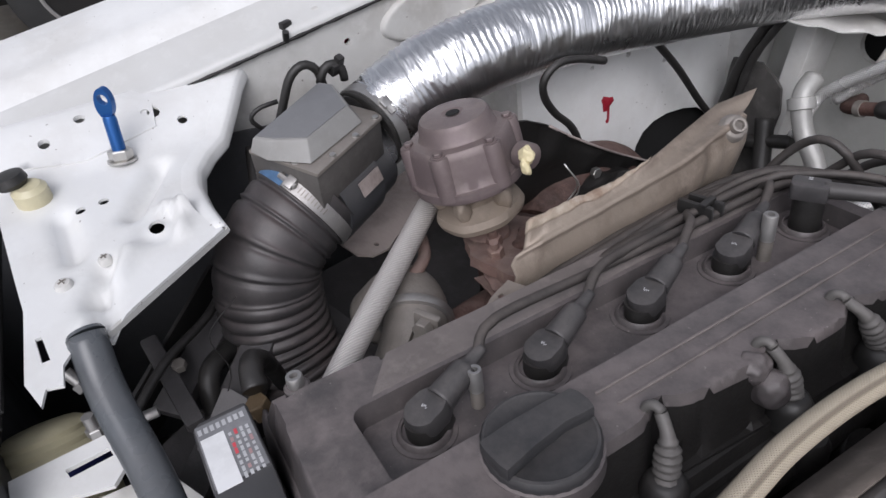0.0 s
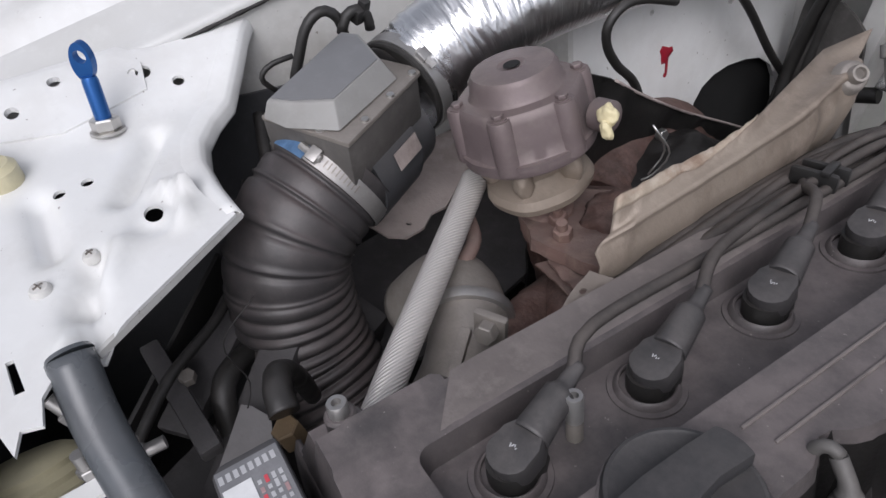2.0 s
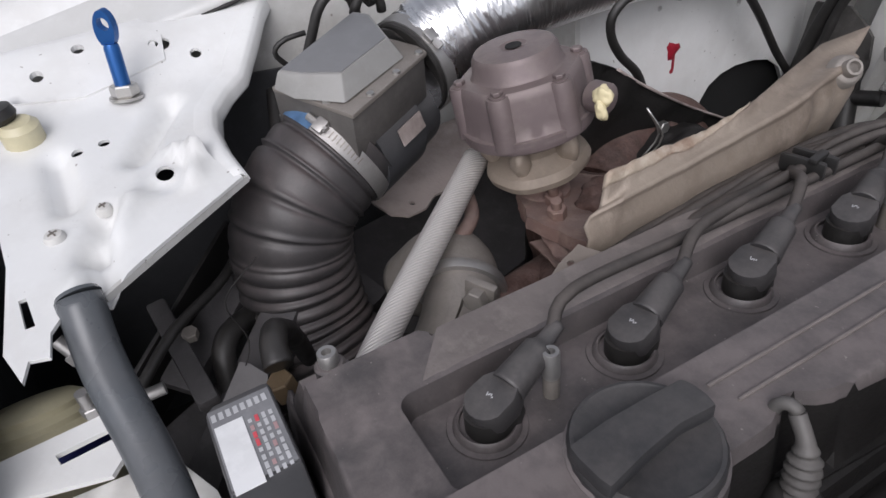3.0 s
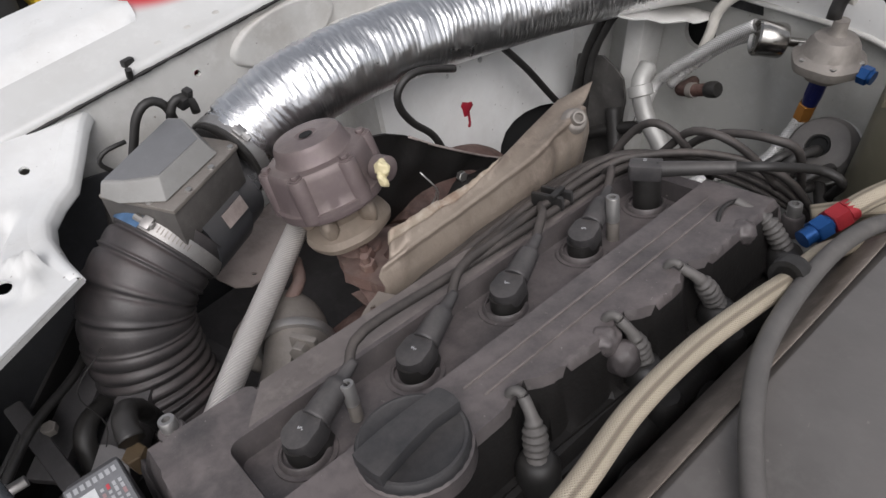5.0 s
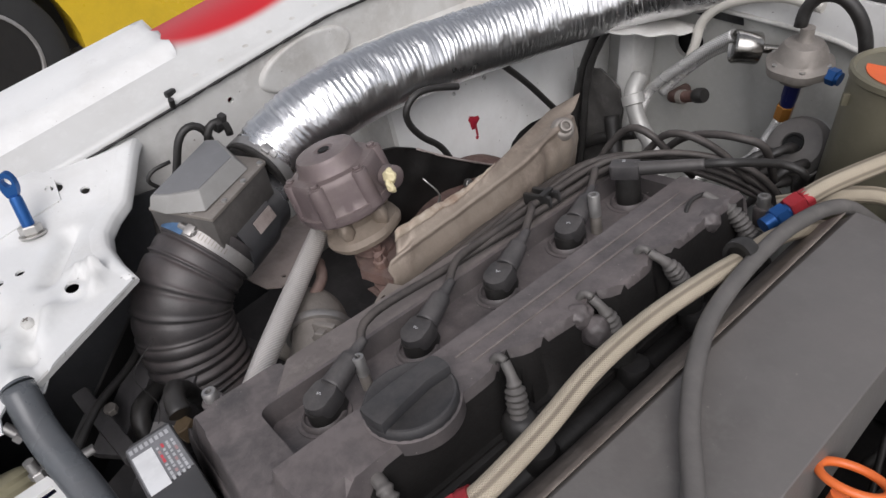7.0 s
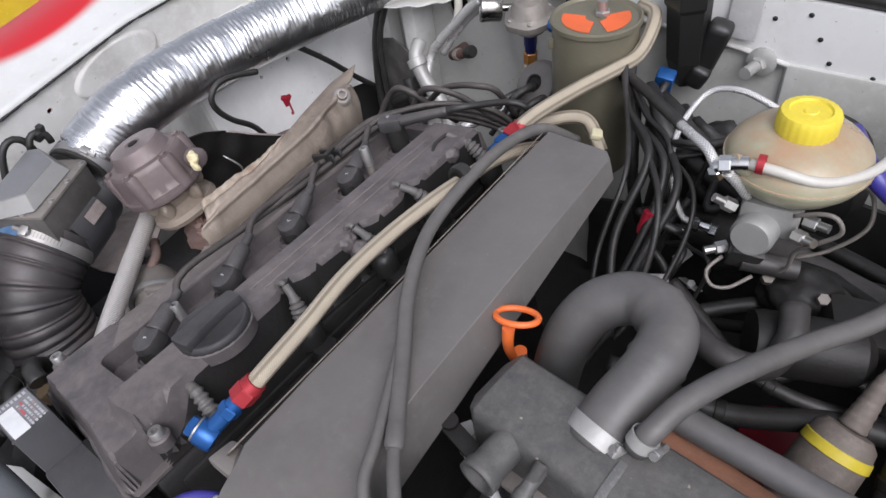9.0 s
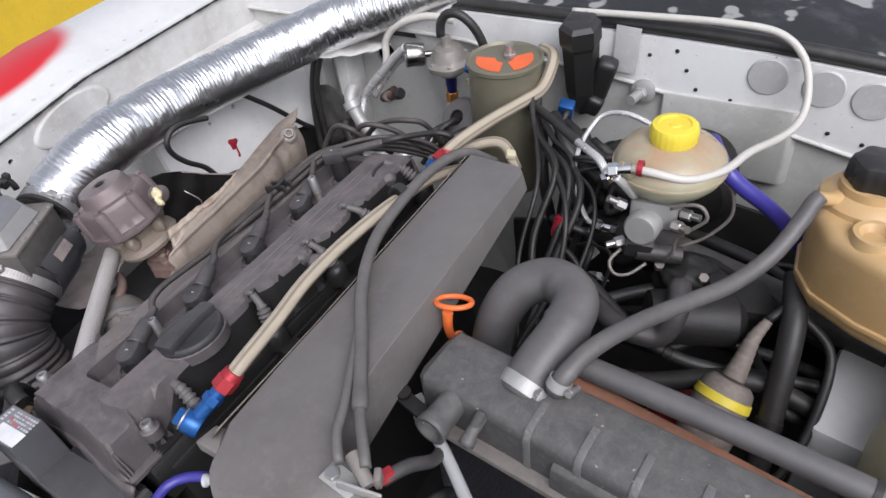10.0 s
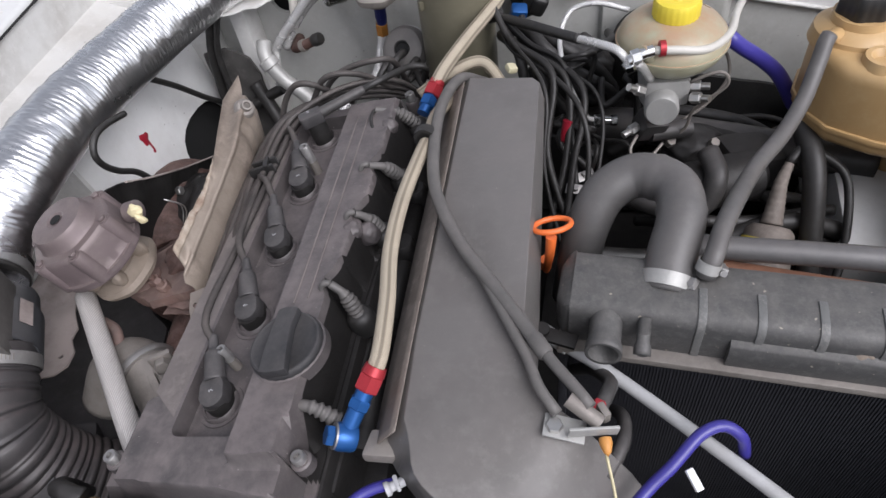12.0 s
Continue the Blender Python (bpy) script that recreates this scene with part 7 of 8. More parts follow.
single("sensor_plug", joined(box((0.009, 0.009, 0.013), at(-0.35, 0.1057, 0.0367, 0, 20, 20), 0.002), box((0.008, 0.008, 0.012), at(-0.35, 0.1118, 0.0425, 0, 20, 20), 0.002)), "plastic", "small black sensor plug", "connector")

intake = thing("intake_hose", "black convoluted rubber intake hose with a steel clamp", "intake hose", base=(-0.22, -0.02, -0.2))
hose_path = [(-0.276, 0.046, -0.034), (-0.272, 0.03, -0.042), (-0.266, 0.01, -0.052), (-0.259, -0.009, -0.064), (-0.2525, -0.021, -0.081), (-0.246, -0.0265, -0.102), (-0.237, -0.029, -0.13), (-0.219, -0.028, -0.165), (-0.185, -0.02, -0.2), (-0.14, -0.01, -0.22)]


def hose_r(s, f, a):
    """A plain cuff, wide folds with a thin raised bead between them, then close deep pleats."""
    if s < 0.026:
        return 0.0475
    if s < 0.104:
        k = (s - 0.026) / 0.0195
        w = k % 1.0
        return 0.0466 + 0.0016 * math.sin(math.pi * w) + 0.0026 * math.exp(-(min(w, 1 - w) / 0.075) ** 2) - 0.0022 * math.exp(-((w - 0.16) / 0.07) ** 2)
    k = (s - 0.104) / 0.0128
    return 0.0448 + 0.0046 * abs(math.sin(math.pi * k)) ** 0.6


part("convoluted_hose", sweep(hose_path, hose_r, 44, 0.0013), "intake_rubber", intake)
axis_u = Vector((0.25, -0.87, -0.42)).cross(Vector((0, 0, 1))).normalized()
axis_w = Vector((0.25, -0.87, -0.42)).normalized().cross(axis_u)
bc = Vector((-0.272, 0.03, -0.042))
bm_inv = axis_matrix(bc, (0.25, -0.87, -0.42)).to_3x3().inverted()
screw_dir = bm_inv @ (axis_u * math.cos(radians(249)) + axis_w * math.sin(radians(249)))
band = clip_ring(bc, (0.25, -0.87, -0.42), 0.0492, 0.013, 0.0014, "alu", intake, math.degrees(math.atan2(screw_dir.y, screw_dir.x)))
tag_arc = [bc + (axis_u * math.cos(a) + axis_w * math.sin(a)) * 0.0515 for a in [radians(256 + 4 * k) for k in range(10)]]
for k in range(9):
    a = radians(238 - 4 * k)
    p = bc + (axis_u * math.cos(a) + axis_w * math.sin(a)) * 0.0506
    part("band_slot", box((0.0009, 0.006, 0.0003), Matrix.Translation(p) @ Matrix((axis_u * -math.sin(a) + axis_w * math.cos(a), Vector((0.25, -0.87, -0.42)).normalized(), axis_u * math.cos(a) + axis_w * math.sin(a))).transposed().to_4x4(), 0), "alu_dirty", band)
tag_bm = bmesh.new()
axis_v = Vector((0.25, -0.87, -0.42)).normalized() * 0.0075
rows_t = [[tag_bm.verts.new(p - axis_v), tag_bm.verts.new(p + axis_v)] for p in tag_arc]
for ra, rb in zip(rows_t, rows_t[1:]):
    tag_bm.faces.new((ra[0], ra[1], rb[1], rb[0]))
bmesh.ops.solidify(tag_bm, geom=list(tag_bm.faces), thickness=0.0012)
part("blue_tag", tag_bm, "blue_tape", band, "pale blue clamp tag")

# foil duct
duct = thing("foil_duct", "crinkled silver foil ducting along the inner wing", "air duct", base=(-0.27, 0.3, 0.0))
duct_path = [(-0.2995, 0.11, -0.0078), (-0.3028, 0.1194, -0.006), (-0.3048, 0.134, 0.002), (-0.3025, 0.16, 0.018), (-0.2955, 0.21, 0.036), (-0.2925, 0.3, 0.043), (-0.284, 0.38, 0.043), (-0.265, 0.46, 0.045), (-0.235, 0.54, 0.052), (-0.185, 0.61, 0.066), (-0.1, 0.66, 0.09), (0.0, 0.69, 0.12)]


def duct_r(s, f, a):
    v = Vector((math.cos(a) * 2.2, math.sin(a) * 2.2, s * 62.0))
    helix = math.sin(2 * math.pi * s / 0.0064 + a + 2.2 * noise.noise(Vector((math.cos(a) * 1.6, math.sin(a) * 1.6, s * 22.0))))
    under = step01(0.35, 0.8, math.cos(a - radians(48)))
    crinkle = 0.0006 * helix + 0.0018 * noise.noise(v) + 0.0009 * noise.noise(Vector((math.cos(a) * 5, math.sin(a) * 5, s * 150.0)))
    return 0.0395 + crinkle * (1 - 0.88 * under)


part("foil_skin", sweep(duct_path, duct_r, 56, 0.0019), "foil", duct)
clip_ring((-0.3028, 0.1194, -0.006), (-0.32, 0.93, 0.17), 0.0415, 0.011, 0.0012, "alu", duct, 125)
part("rubber_cuff", lathe([(0, -0.008), (0.036, -0.009), (0.0395, -0.0095), (0.0412, -0.0085), (0.0412, 0.0085), (0.0425, 0.0095), (0.0425, 0.012), (0.039, 0.013)], (-0.3028, 0.1194, -0.006), (-0.32, 0.93, 0.17), 40), "rubber", duct)
single("duct_cable", sweep([(-0.25, 0.358, 0.0152), (-0.25, 0.3211, 0.0274), (-0.25, 0.2962, 0.0291), (-0.25, 0.2811, 0.0163), (-0.25, 0.2833, -0.0027), (-0.25, 0.2989, -0.026), (-0.25, 0.3277, -0.0564), (-0.245, 0.35, -0.11)], 0.0041, 10), "rubber", "black cable hooked under the duct", "cable")
single("arch_cable", sweep([(-0.262, 0.4278, 0.0223), (-0.262, 0.4874, -0.0348), (-0.262, 0.5429, -0.0952), (-0.262, 0.6064, -0.1605), (-0.262, 0.64, -0.22)], 0.0043, 10), "rubber", "black cable crossing the white wheel arch", "cable")
for dx, dy, r in ((0.0, 0.0, 0.0072), (0.013, -0.006, 0.0048)):
    single("corner_cable", sweep([(-0.218 + dx, 0.586, 0.03), (-0.23 + dx, 0.583 + dy, 0.0), (-0.242 + dx, 0.578 + dy, -0.045), (-0.248 + 1.6 * dx, 0.572 + dy, -0.115), (-0.238 + dx, 0.56, -0.2)], lambda s, f, a, r=r: r + 0.0008 * noise.noise(Vector((s * 60, r * 900, 0))), 12), "rubber", "thick black cable in the bulkhead corner", "cable", "bulkhead cables")

# wastegate
wg = thing("wastegate", "brown weathered wastegate canister on the exhaust", "wastegate", base=(-0.165, 0.155, -0.06))
wd = Vector((-0.25, -0.13, 0.96)).normalized()
w0 = Vector((-0.186, 0.157, -0.02))


def lobes(a, h):
    if not -0.01 < h < 0.058:
        return 1.0
    return 1 + (0.02 if h > 0.0195 else 0.004) * (math.cos(6 * a - 1.0) - 0.4)


part("canister", lathe([(0, 0.008), (0.045, 0.008), (0.0485, 0.0105), (0.0492, 0.014), (0.0488, 0.018), (0.0472, 0.0205), (0.0462, 0.03), (0.0448, 0.047), (0.0438, 0.0515), (0.042, 0.0535), (0.034, 0.0545), (0.0322, 0.0565), (0.0308, 0.066), (0.0285, 0.0695), (0.01, 0.0705), (0.008, 0.069), (0, 0.069)], w0, wd, 72, shape=lobes), "wastegate", wg)
wm = axis_matrix(w0, wd)
for k in range(6):
    ang = math.pi / 3 * k + 0.17
    q = wm @ Vector((0.0425 * math.cos(ang), 0.0425 * math.sin(ang), 0))
    part("bolt_boss", lathe([(0, 0.014), (0.0098, 0.014), (0.0092, 0.03), (0.0086, 0.05), (0.0078, 0.0525), (0, 0.053)], q, wd, 16), "wastegate", wg)
    part("canister_bolt", joined(lathe([(0, 0.0525), (0.006, 0.0525), (0.006, 0.0537), (0, 0.0537)], q, wd, 16), hexagon(0.0042, 0.0537, 0.0565, q, wd)), "wastegate", wg)
part("skirt_joint", lathe([(0.047, 0.0165), (0.0496, 0.017), (0.0496, 0.0195), (0.047, 0.02)], w0, wd, 60), "wastegate", wg)
# raised disc in shade colour instead of a bored vent
part("vent_hole", lathe([(0, 0.0709), (0.0055, 0.0709), (0.006, 0.0702)], w0, wd, 14), "hollow_shade", wg)
part("lower_flange", lathe([(0, -0.03), (0.033, -0.03), (0.039, -0.027), (0.0405, -0.022), (0.038, -0.016), (0.03, -0.013), (0.025, -0.008), (0.028, 0.009), (0, 0.009)], w0, wd, 48, shape=lambda a, h: 1 + 0.03 * math.sin(3 * a + 0.7) + 0.015 * math.sin(7 * a)), "tan_cast", wg)
for k in range(5):
    a = 2 * math.pi / 5 * k + 0.2
    m = axis_matrix(w0, wd)
    part("cooling_rib", lump((0, 0, 0), (0.0095, 0.0068, 0.0135), 0.1, 2, k, m @ Matrix.Rotation(a, 4, "Z") @ at(0.0305, 0, -0.005), 3), "tan_cast", wg)
part("valve_stem", lathe([(0, -0.07), (0.022, -0.07), (0.022, -0.05), (0.014, -0.044), (0.014, -0.03), (0, -0.03)], w0, wd, 20), "rust_dust", wg)
part("pressure_port", lathe([(0, 0), (0.011, 0), (0.011, 0.012), (0.008, 0.014), (0, 0.014)], (-0.152, 0.181, 0.024), (0.8, 0.1, 0.2), 14), "wastegate", wg)
part("sealant_blob", joined(lump((-0.136, 0.174, 0.034), (0.008, 0.005, 0.0075), 0.16, 1.6, 3, at(0, 0, 0, 0, 35, 0), 4), lump((-0.1315, 0.1705, 0.0265), (0.0042, 0.0036, 0.0075), 0.12, 1.6, 6, at(0, 0, 0, 15, -15, 0), 4)), "cream", wg, "yellow sealant blob")
single("lock_wire", joined(sweep([(-0.12, 0.2, 0.025), (-0.11, 0.21, 0.005), (-0.116, 0.206, -0.015), (-0.12, 0.2, -0.02)], 0.0007, 6), sweep([(-0.12, 0.2, 0.025), (-0.118, 0.215, 0.0), (-0.12, 0.206, -0.018)], 0.0007, 6)), "steel", "twisted bright lock wire", "wire")

# exhaust: elbow, turbine, manifold
turbo = thing("turbocharger", "rusty brown turbine housing under the wastegate", "turbocharger", base=(-0.15, 0.2, -0.2))
part("turbine_housing", joined(lump((-0.165, 0.22, -0.14), (0.06, 0.055, 0.062), 0.07, 2.2, 1.0), lump((-0.13, 0.15, -0.15), (0.035, 0.04, 0.04), 0.12, 2.6, 4.0)), "rust", turbo)
part("manifold_flange", sheet([(-0.176, 0.142), (-0.158, 0.136), (-0.147, 0.129), (-0.132, 0.131), (-0.117, 0.136), (-0.1, 0.134), (-0.088, 0.14), (-0.09, 0.17), (-0.1, 0.22), (-0.15, 0.235), (-0.19, 0.21), (-0.188, 0.165)], [], lambda x, y: -0.058 - 0.1 * (y - 0.147) + 0.25 * (x + 0.134) + 0.005 * noise.noise(Vector((x * 36, y * 36, 1))), 0.012, 0.005), "rust_dust", turbo)
part("flange_casting", joined(lump((-0.128, 0.2, -0.068), (0.03, 0.032, 0.022), 0.14, 2.4, 2.0), lump((-0.1, 0.165, -0.115), (0.02, 0.03, 0.018), 0.16, 2.6, 7.0), lump((-0.11, 0.235, -0.062), (0.03, 0.05, 0.026), 0.14, 2.2, 8.0)), "rust", turbo)
for x, y, z in ((-0.134, 0.147, -0.056), (-0.152, 0.158, -0.061), (-0.098, 0.26, -0.03)):
    part("flange_stud", joined(hexagon(0.0072, -0.004, 0.008, (x, y, z), (0, -0.2, 1)), lathe([(0, 0.008), (0.004, 0.008), (0.004, 0.015), (0, 0.015)], (x, y, z), (0, -0.2, 1), 10)), "rust_dust", turbo)
for k in range(2):
    part("gasket_edge", sheet([(-0.142 + 0.008 * k, 0.13 + 0.004 * k), (-0.11, 0.127), (-0.086, 0.122), (-0.074, 0.135), (-0.075, 0.18), (-0.13, 0.17)], [], lambda x, y, k=k: -0.074 + 0.008 * k + 0.25 * (x + 0.11) + 0.004 * noise.noise(Vector((x * 70, y * 70, 3 + k))), 0.0016, 0.006), "rust_dust", turbo, "rusty flaking gasket")
part("compressor_elbow", sweep([(-0.205, 0.06, -0.15), (-0.18, 0.075, -0.108), (-0.145, 0.072, -0.096), (-0.11, 0.045, -0.105), (-0.095, 0.015, -0.13), (-0.09, -0.02, -0.18)], lambda s, f, a: 0.03 - 0.002 * math.sin(f * 3), 26), "alu_dirty", turbo, "grey cast aluminium elbow")
part("elbow_lug", joined(box((0.022, 0.006, 0.028), at(-0.094, 0.056, -0.055, 0, 0, 30), 0.002), hexagon(0.0075, 0, 0.009, (-0.092, 0.053, -0.05), (0.5, -0.8, 0.15))), "alu_dirty", turbo, "bolted lug")
part("vee_band", lathe([(0.029, -0.004), (0.0335, -0.004), (0.0345, 0.0), (0.0335, 0.004), (0.029, 0.004), (0.029, -0.004)], (-0.138, 0.067, -0.097), (0.85, -0.55, -0.1), 36), "alu", turbo, "dull aluminium clamp band")
part("elbow_flange", section([(-0.004, -0.036), (0.004, -0.036), (0.004, 0.034), (-0.004, 0.034)], -0.033, 0.033, 0.0015, axis_matrix((-0.1, 0.034, -0.112), (0.6, -0.75, -0.45))), "alu_dirty", turbo, "flat cast elbow flange")
for k in range(5):
    y = 0.06 + 0.075 * k
    part("manifold_runner", sweep([(-0.06, y, -0.1), (-0.09, y, -0.105), (-0.12, 0.16 + (y - 0.16) * 0.6, -0.115), (-0.14, 0.2 + (y - 0.2) * 0.3, -0.13)], 0.019, 14), "rust", turbo)
part("downpipe", sweep([(-0.2, 0.25, -0.13), (-0.24, 0.32, -0.12), (-0.25, 0.4, -0.14), (-0.24, 0.48, -0.25)], 0.034, 20), "rust", turbo)
guard = thing("turbine_guard", "oily black guard plate behind the turbine", "guard plate", base=(-0.22, 0.33, -0.15))
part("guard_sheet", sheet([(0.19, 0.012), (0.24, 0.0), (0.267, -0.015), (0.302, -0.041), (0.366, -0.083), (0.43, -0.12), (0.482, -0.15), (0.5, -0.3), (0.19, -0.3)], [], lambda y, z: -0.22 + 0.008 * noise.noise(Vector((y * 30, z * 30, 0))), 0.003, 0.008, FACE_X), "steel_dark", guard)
part("guard_edge", sweep([(-0.219, 0.267, -0.0145), (-0.219, 0.302, -0.0405), (-0.219, 0.366, -0.0825), (-0.219, 0.43, -0.1195), (-0.219, 0.482, -0.1495)], 0.0014, 6), "rail_dust", guard)
part("guard_bolt", hexagon(0.006, 0, 0.007, (-0.214, 0.33, -0.09), (1, 0, 0.2)), "steel", guard)
single("engine_mount", joined(lump((-0.185, 0.33, -0.125), (0.045, 0.07, 0.035), 0.12, 2.4, 5.0), lathe([(0, 0), (0.006, 0), (0.006, 0.012), (0, 0.012)], (-0.165, 0.33, -0.1), (0, 0, 1), 10)), "steel_dark", "dark greasy engine mount arm", "engine mount")
single("oil_feed_pipe", sweep([(-0.215, 0.118, -0.085), (-0.2, 0.111, -0.075), (-0.181, 0.102, -0.074), (-0.169, 0.085, -0.076), (-0.168, 0.068, -0.085), (-0.175, 0.055, -0.1)], 0.0058, 12), "rust_dust", "grey oil pipe at the turbine", "pipe")

wrapped = thing("wrapped_pipe", "grey woven-sleeved pipe running up to the wastegate", "pipe", base=(-0.09, -0.03, -0.1))
part("sleeved_pipe", sweep([(-0.218, 0.128, -0.052), (-0.165, 0.065, -0.055), (-0.112, 0.0, -0.062), (-0.072, -0.05, -0.075)], 0.0105, 20, 0.004), "pipe_wrap", wrapped)

# heat shield
shield = thing("heat_shield", "bent tan heat shield with a rusty edge along the manifold", "heat shield", base=(-0.08, 0.25, -0.05))


def along(table, y):
    """Values between the rows (y, a, b) of a table, straight from row to row."""
    for p, q in zip(table, table[1:]):
        if y <= q[0]:
            k = max(0.0, (y - p[0]) / (q[0] - p[0]))
            return p[1] + (q[1] - p[1]) * k, p[2] + (q[2] - p[2]) * k
    return table[-1][1], table[-1][2]


EDGE = [(0.132, -0.092, 0.003), (0.143, -0.0865, 0.0165), (0.185, -0.089, 0.0155), (0.225, -0.0885, 0.0155), (0.26, -0.0905, 0.021), (0.31, -0.104, 0.0225), (0.37, -0.12, 0.0225), (0.41, -0.1115, 0.031)]
CREASE = [(0.132, -0.0815, -0.004), (0.15, -0.078, 0.003), (0.2, -0.0775, 0.0075), (0.235, -0.0795, 0.0105), (0.29, -0.081, 0.0155), (0.325, -0.083, 0.024), (0.352, -0.089, 0.0255), (0.385, -0.1, 0.022)]
sh, lip_bm = bmesh.new(), bmesh.new()
rows, lip_rows = [], []
for k in range(120):
    f = k / 119
    ye, yc, yb = 0.1405 + 0.2695 * f, 0.1335 + 0.245 * f, 0.12 + 0.2645 * f
    wob = 0.0012 * noise.noise(Vector((f * 5, 0.3, 0))) + 0.0003 * noise.noise(Vector((f * 30, 0.7, 0)))
    torn = (0.0022 * noise.noise(Vector((f * 26, 3, 0))) + 0.0008 * noise.noise(Vector((f * 62, 5, 0)))) * step01(0.62, 0.4, f)
    (ex, ez), (cx1, cz1) = along(EDGE, ye), along(CREASE, yc)
    ex, ez, cx1, cz1 = ex + 0.4 * wob, ez + torn + 0.5 * wob, cx1 + wob, cz1 + 0.6 * wob
    boss = math.exp(-((yb - 0.362) / 0.011) ** 2)
    vale = math.exp(-((yb - 0.327) / 0.0085) ** 2)
    dent = 0.0035 * noise.noise(Vector((f * 6, 1.7, 0)))
    row = []
    for j in range(5):
        g = j / 4
        sag = -(0.0022 + 0.003 * step01(0.6, 0.8, f)) * math.sin(math.pi * g)
        row.append((ex + (cx1 - ex) * g, ye + (yc - ye) * g, ez + (cz1 - ez) * g + sag))
    for j, (dx, dz) in enumerate(((0.0014, -0.0004), (0.0019, -0.002), (0.0005, -0.0046), (0.0012, -0.0085), (0.0052, -0.017), (0.0072, -0.026), (0.0062, -0.038), (0.005, -0.05), (0.003, -0.068), (0.001, -0.09))):
        g = min(1.0, (j + 0.2) / 2.5)
        out = g * (0.0075 * boss * (1 - 0.06 * j) - 0.0045 * vale + dent * min(1, j / 4)) + 0.0008 * g * noise.noise(Vector((f * 15, j * 0.8, 2)))
        tear = 0.007 * max(0.0, 1 - f * 9) * noise.noise(Vector((j * 1.3, 4, 0)))
        row.append((cx1 + dx + out, yc + (yb - yc) * g + tear, cz1 + dz + 0.4 * out))
    rows.append([sh.verts.new(p) for p in row])
    if f < 0.47:
        wide = 0.4 * step01(0.47, 0.3, f) + 0.04 + 0.14 * noise.noise(Vector((f * 17, 8, 0)))
        lip_rows.append([lip_bm.verts.new(Vector(row[0]).lerp(Vector(row[4]), g) + Vector((-0.0002, -0.0003, 0.0008))) for g in (-0.06, wide * 0.35, wide * 0.7, wide)])
for bm, rws in ((sh, rows), (lip_bm, lip_rows)):
    for a, b in zip(rws, rws[1:]):
        for j in range(len(a) - 1):
            bm.faces.new((a[j], a[j + 1], b[j + 1], b[j])).smooth = True
    bmesh.ops.recalc_face_normals(bm, faces=bm.faces)
    bmesh.ops.solidify(bm, geom=list(bm.faces), thickness=0.0012)
part("shield_sheet", sh, "shield", shield)
part("shield_lip", lip_bm, "shield_lip", shield, "pale rusty jagged edge")
BOLT, BOLT_AXIS = (-0.0855, 0.356, 0.023), (0.62, -0.35, 0.7)
part("shield_bolt", joined(lathe([(0, -0.006), (0.0125, -0.006), (0.0105, 0.001), (0.0085, 0.0025), (0, 0.0025)], BOLT, BOLT_AXIS, 20), lathe([(0.0035, 0.006), (0.0042, 0.0085), (0.0058, 0.0085), (0.0066, 0.006), (0.0066, 0.002), (0, 0.002), (0, 0.0055), (0.0035, 0.006)], BOLT, BOLT_AXIS, 18)), "alu_dirty", shield, "dusty domed bolt")
part("shield_foot", sheet([(-0.068, 0.062), (-0.062, 0.066), (-0.0615, 0.09), (-0.063, 0.125), (-0.078, 0.118), (-0.074, 0.1), (-0.069, 0.086)], [circle(-0.0695, 0.106, 0.0022, 10)], lambda x, y: -0.03 + 0.3 * (y - 0.1) + 0.004 * noise.noise(Vector((x * 80, y * 80, 7))), 0.0014, 0.005), "flange_dust", shield, "dusty flaking foot")

# low plates and rails at the front of the bay
rail_edge = [(-0.3117, 0.1866), (-0.3009, 0.1623), (-0.2863, 0.1408), (-0.2854, 0.1249), (-0.2721, 0.1084), (-0.267, 0.0872), (-0.2789, 0.0746), (-0.2991, 0.067)]
rail_poly = rail_edge + [(-0.36, 0.06), (-0.4, 0.3), (-0.24, 0.3)]
single("chassis_rail", sheet(rail_poly, [circle(-0.27, 0.13, 0.003, 8), circle(-0.262, 0.14, 0.003, 8), circle(-0.236, 0.107, 0.004, 10, 1.6, 0.7), circle(-0.285, 0.1, 0.003, 8)], lambda x, y: -0.134 + 0.01 * noise.noise(Vector((x * 26, y * 26, 0))), 0.0025, 0.007), "rail_dust", "dusty beige chassis rail plate with holes", "chassis rail", kind="structure")
single("lower_rail", plate([(-0.36, 0.04), (-0.222, 0.03), (-0.205, 0.06), (-0.212, 0.12), (-0.26, 0.3), (-0.4, 0.3)], [circle(-0.228, 0.075, 0.007, 14), circle(-0.245, 0.115, 0.006, 12), circle(-0.265, 0.08, 0.007, 12)], -0.225, -0.219), "rail_dark", "grimy dark lower chassis member with holes", "chassis rail", kind="structure")
single("slam_panel", sheet([(-0.115, -0.1534), (-0.0786, -0.1349), (-0.0146, -0.1284), (0.0423, -0.1273), (0.1103, -0.1246)] + [(0.12, -0.34), (-0.12, -0.34)], [], lambda x, y: -0.1 + 0.004 * noise.noise(Vector((x * 20, y * 20, 0))), 0.003, 0.012), "white_dirty", "white painted front slam panel below the tube", "body panel", kind="structure")
single("lower_rail", joined(box((0.05, 0.3, 0.05), at(-0.2, -0.1, -0.2, 0, 15, 25), 0.008), box((0.03, 0.22, 0.03), at(-0.15, -0.12, -0.16, 20, 0, 40), 0.005)), "rail_dark", "dark chassis rail low in the front corner", "chassis rail", kind="structure")
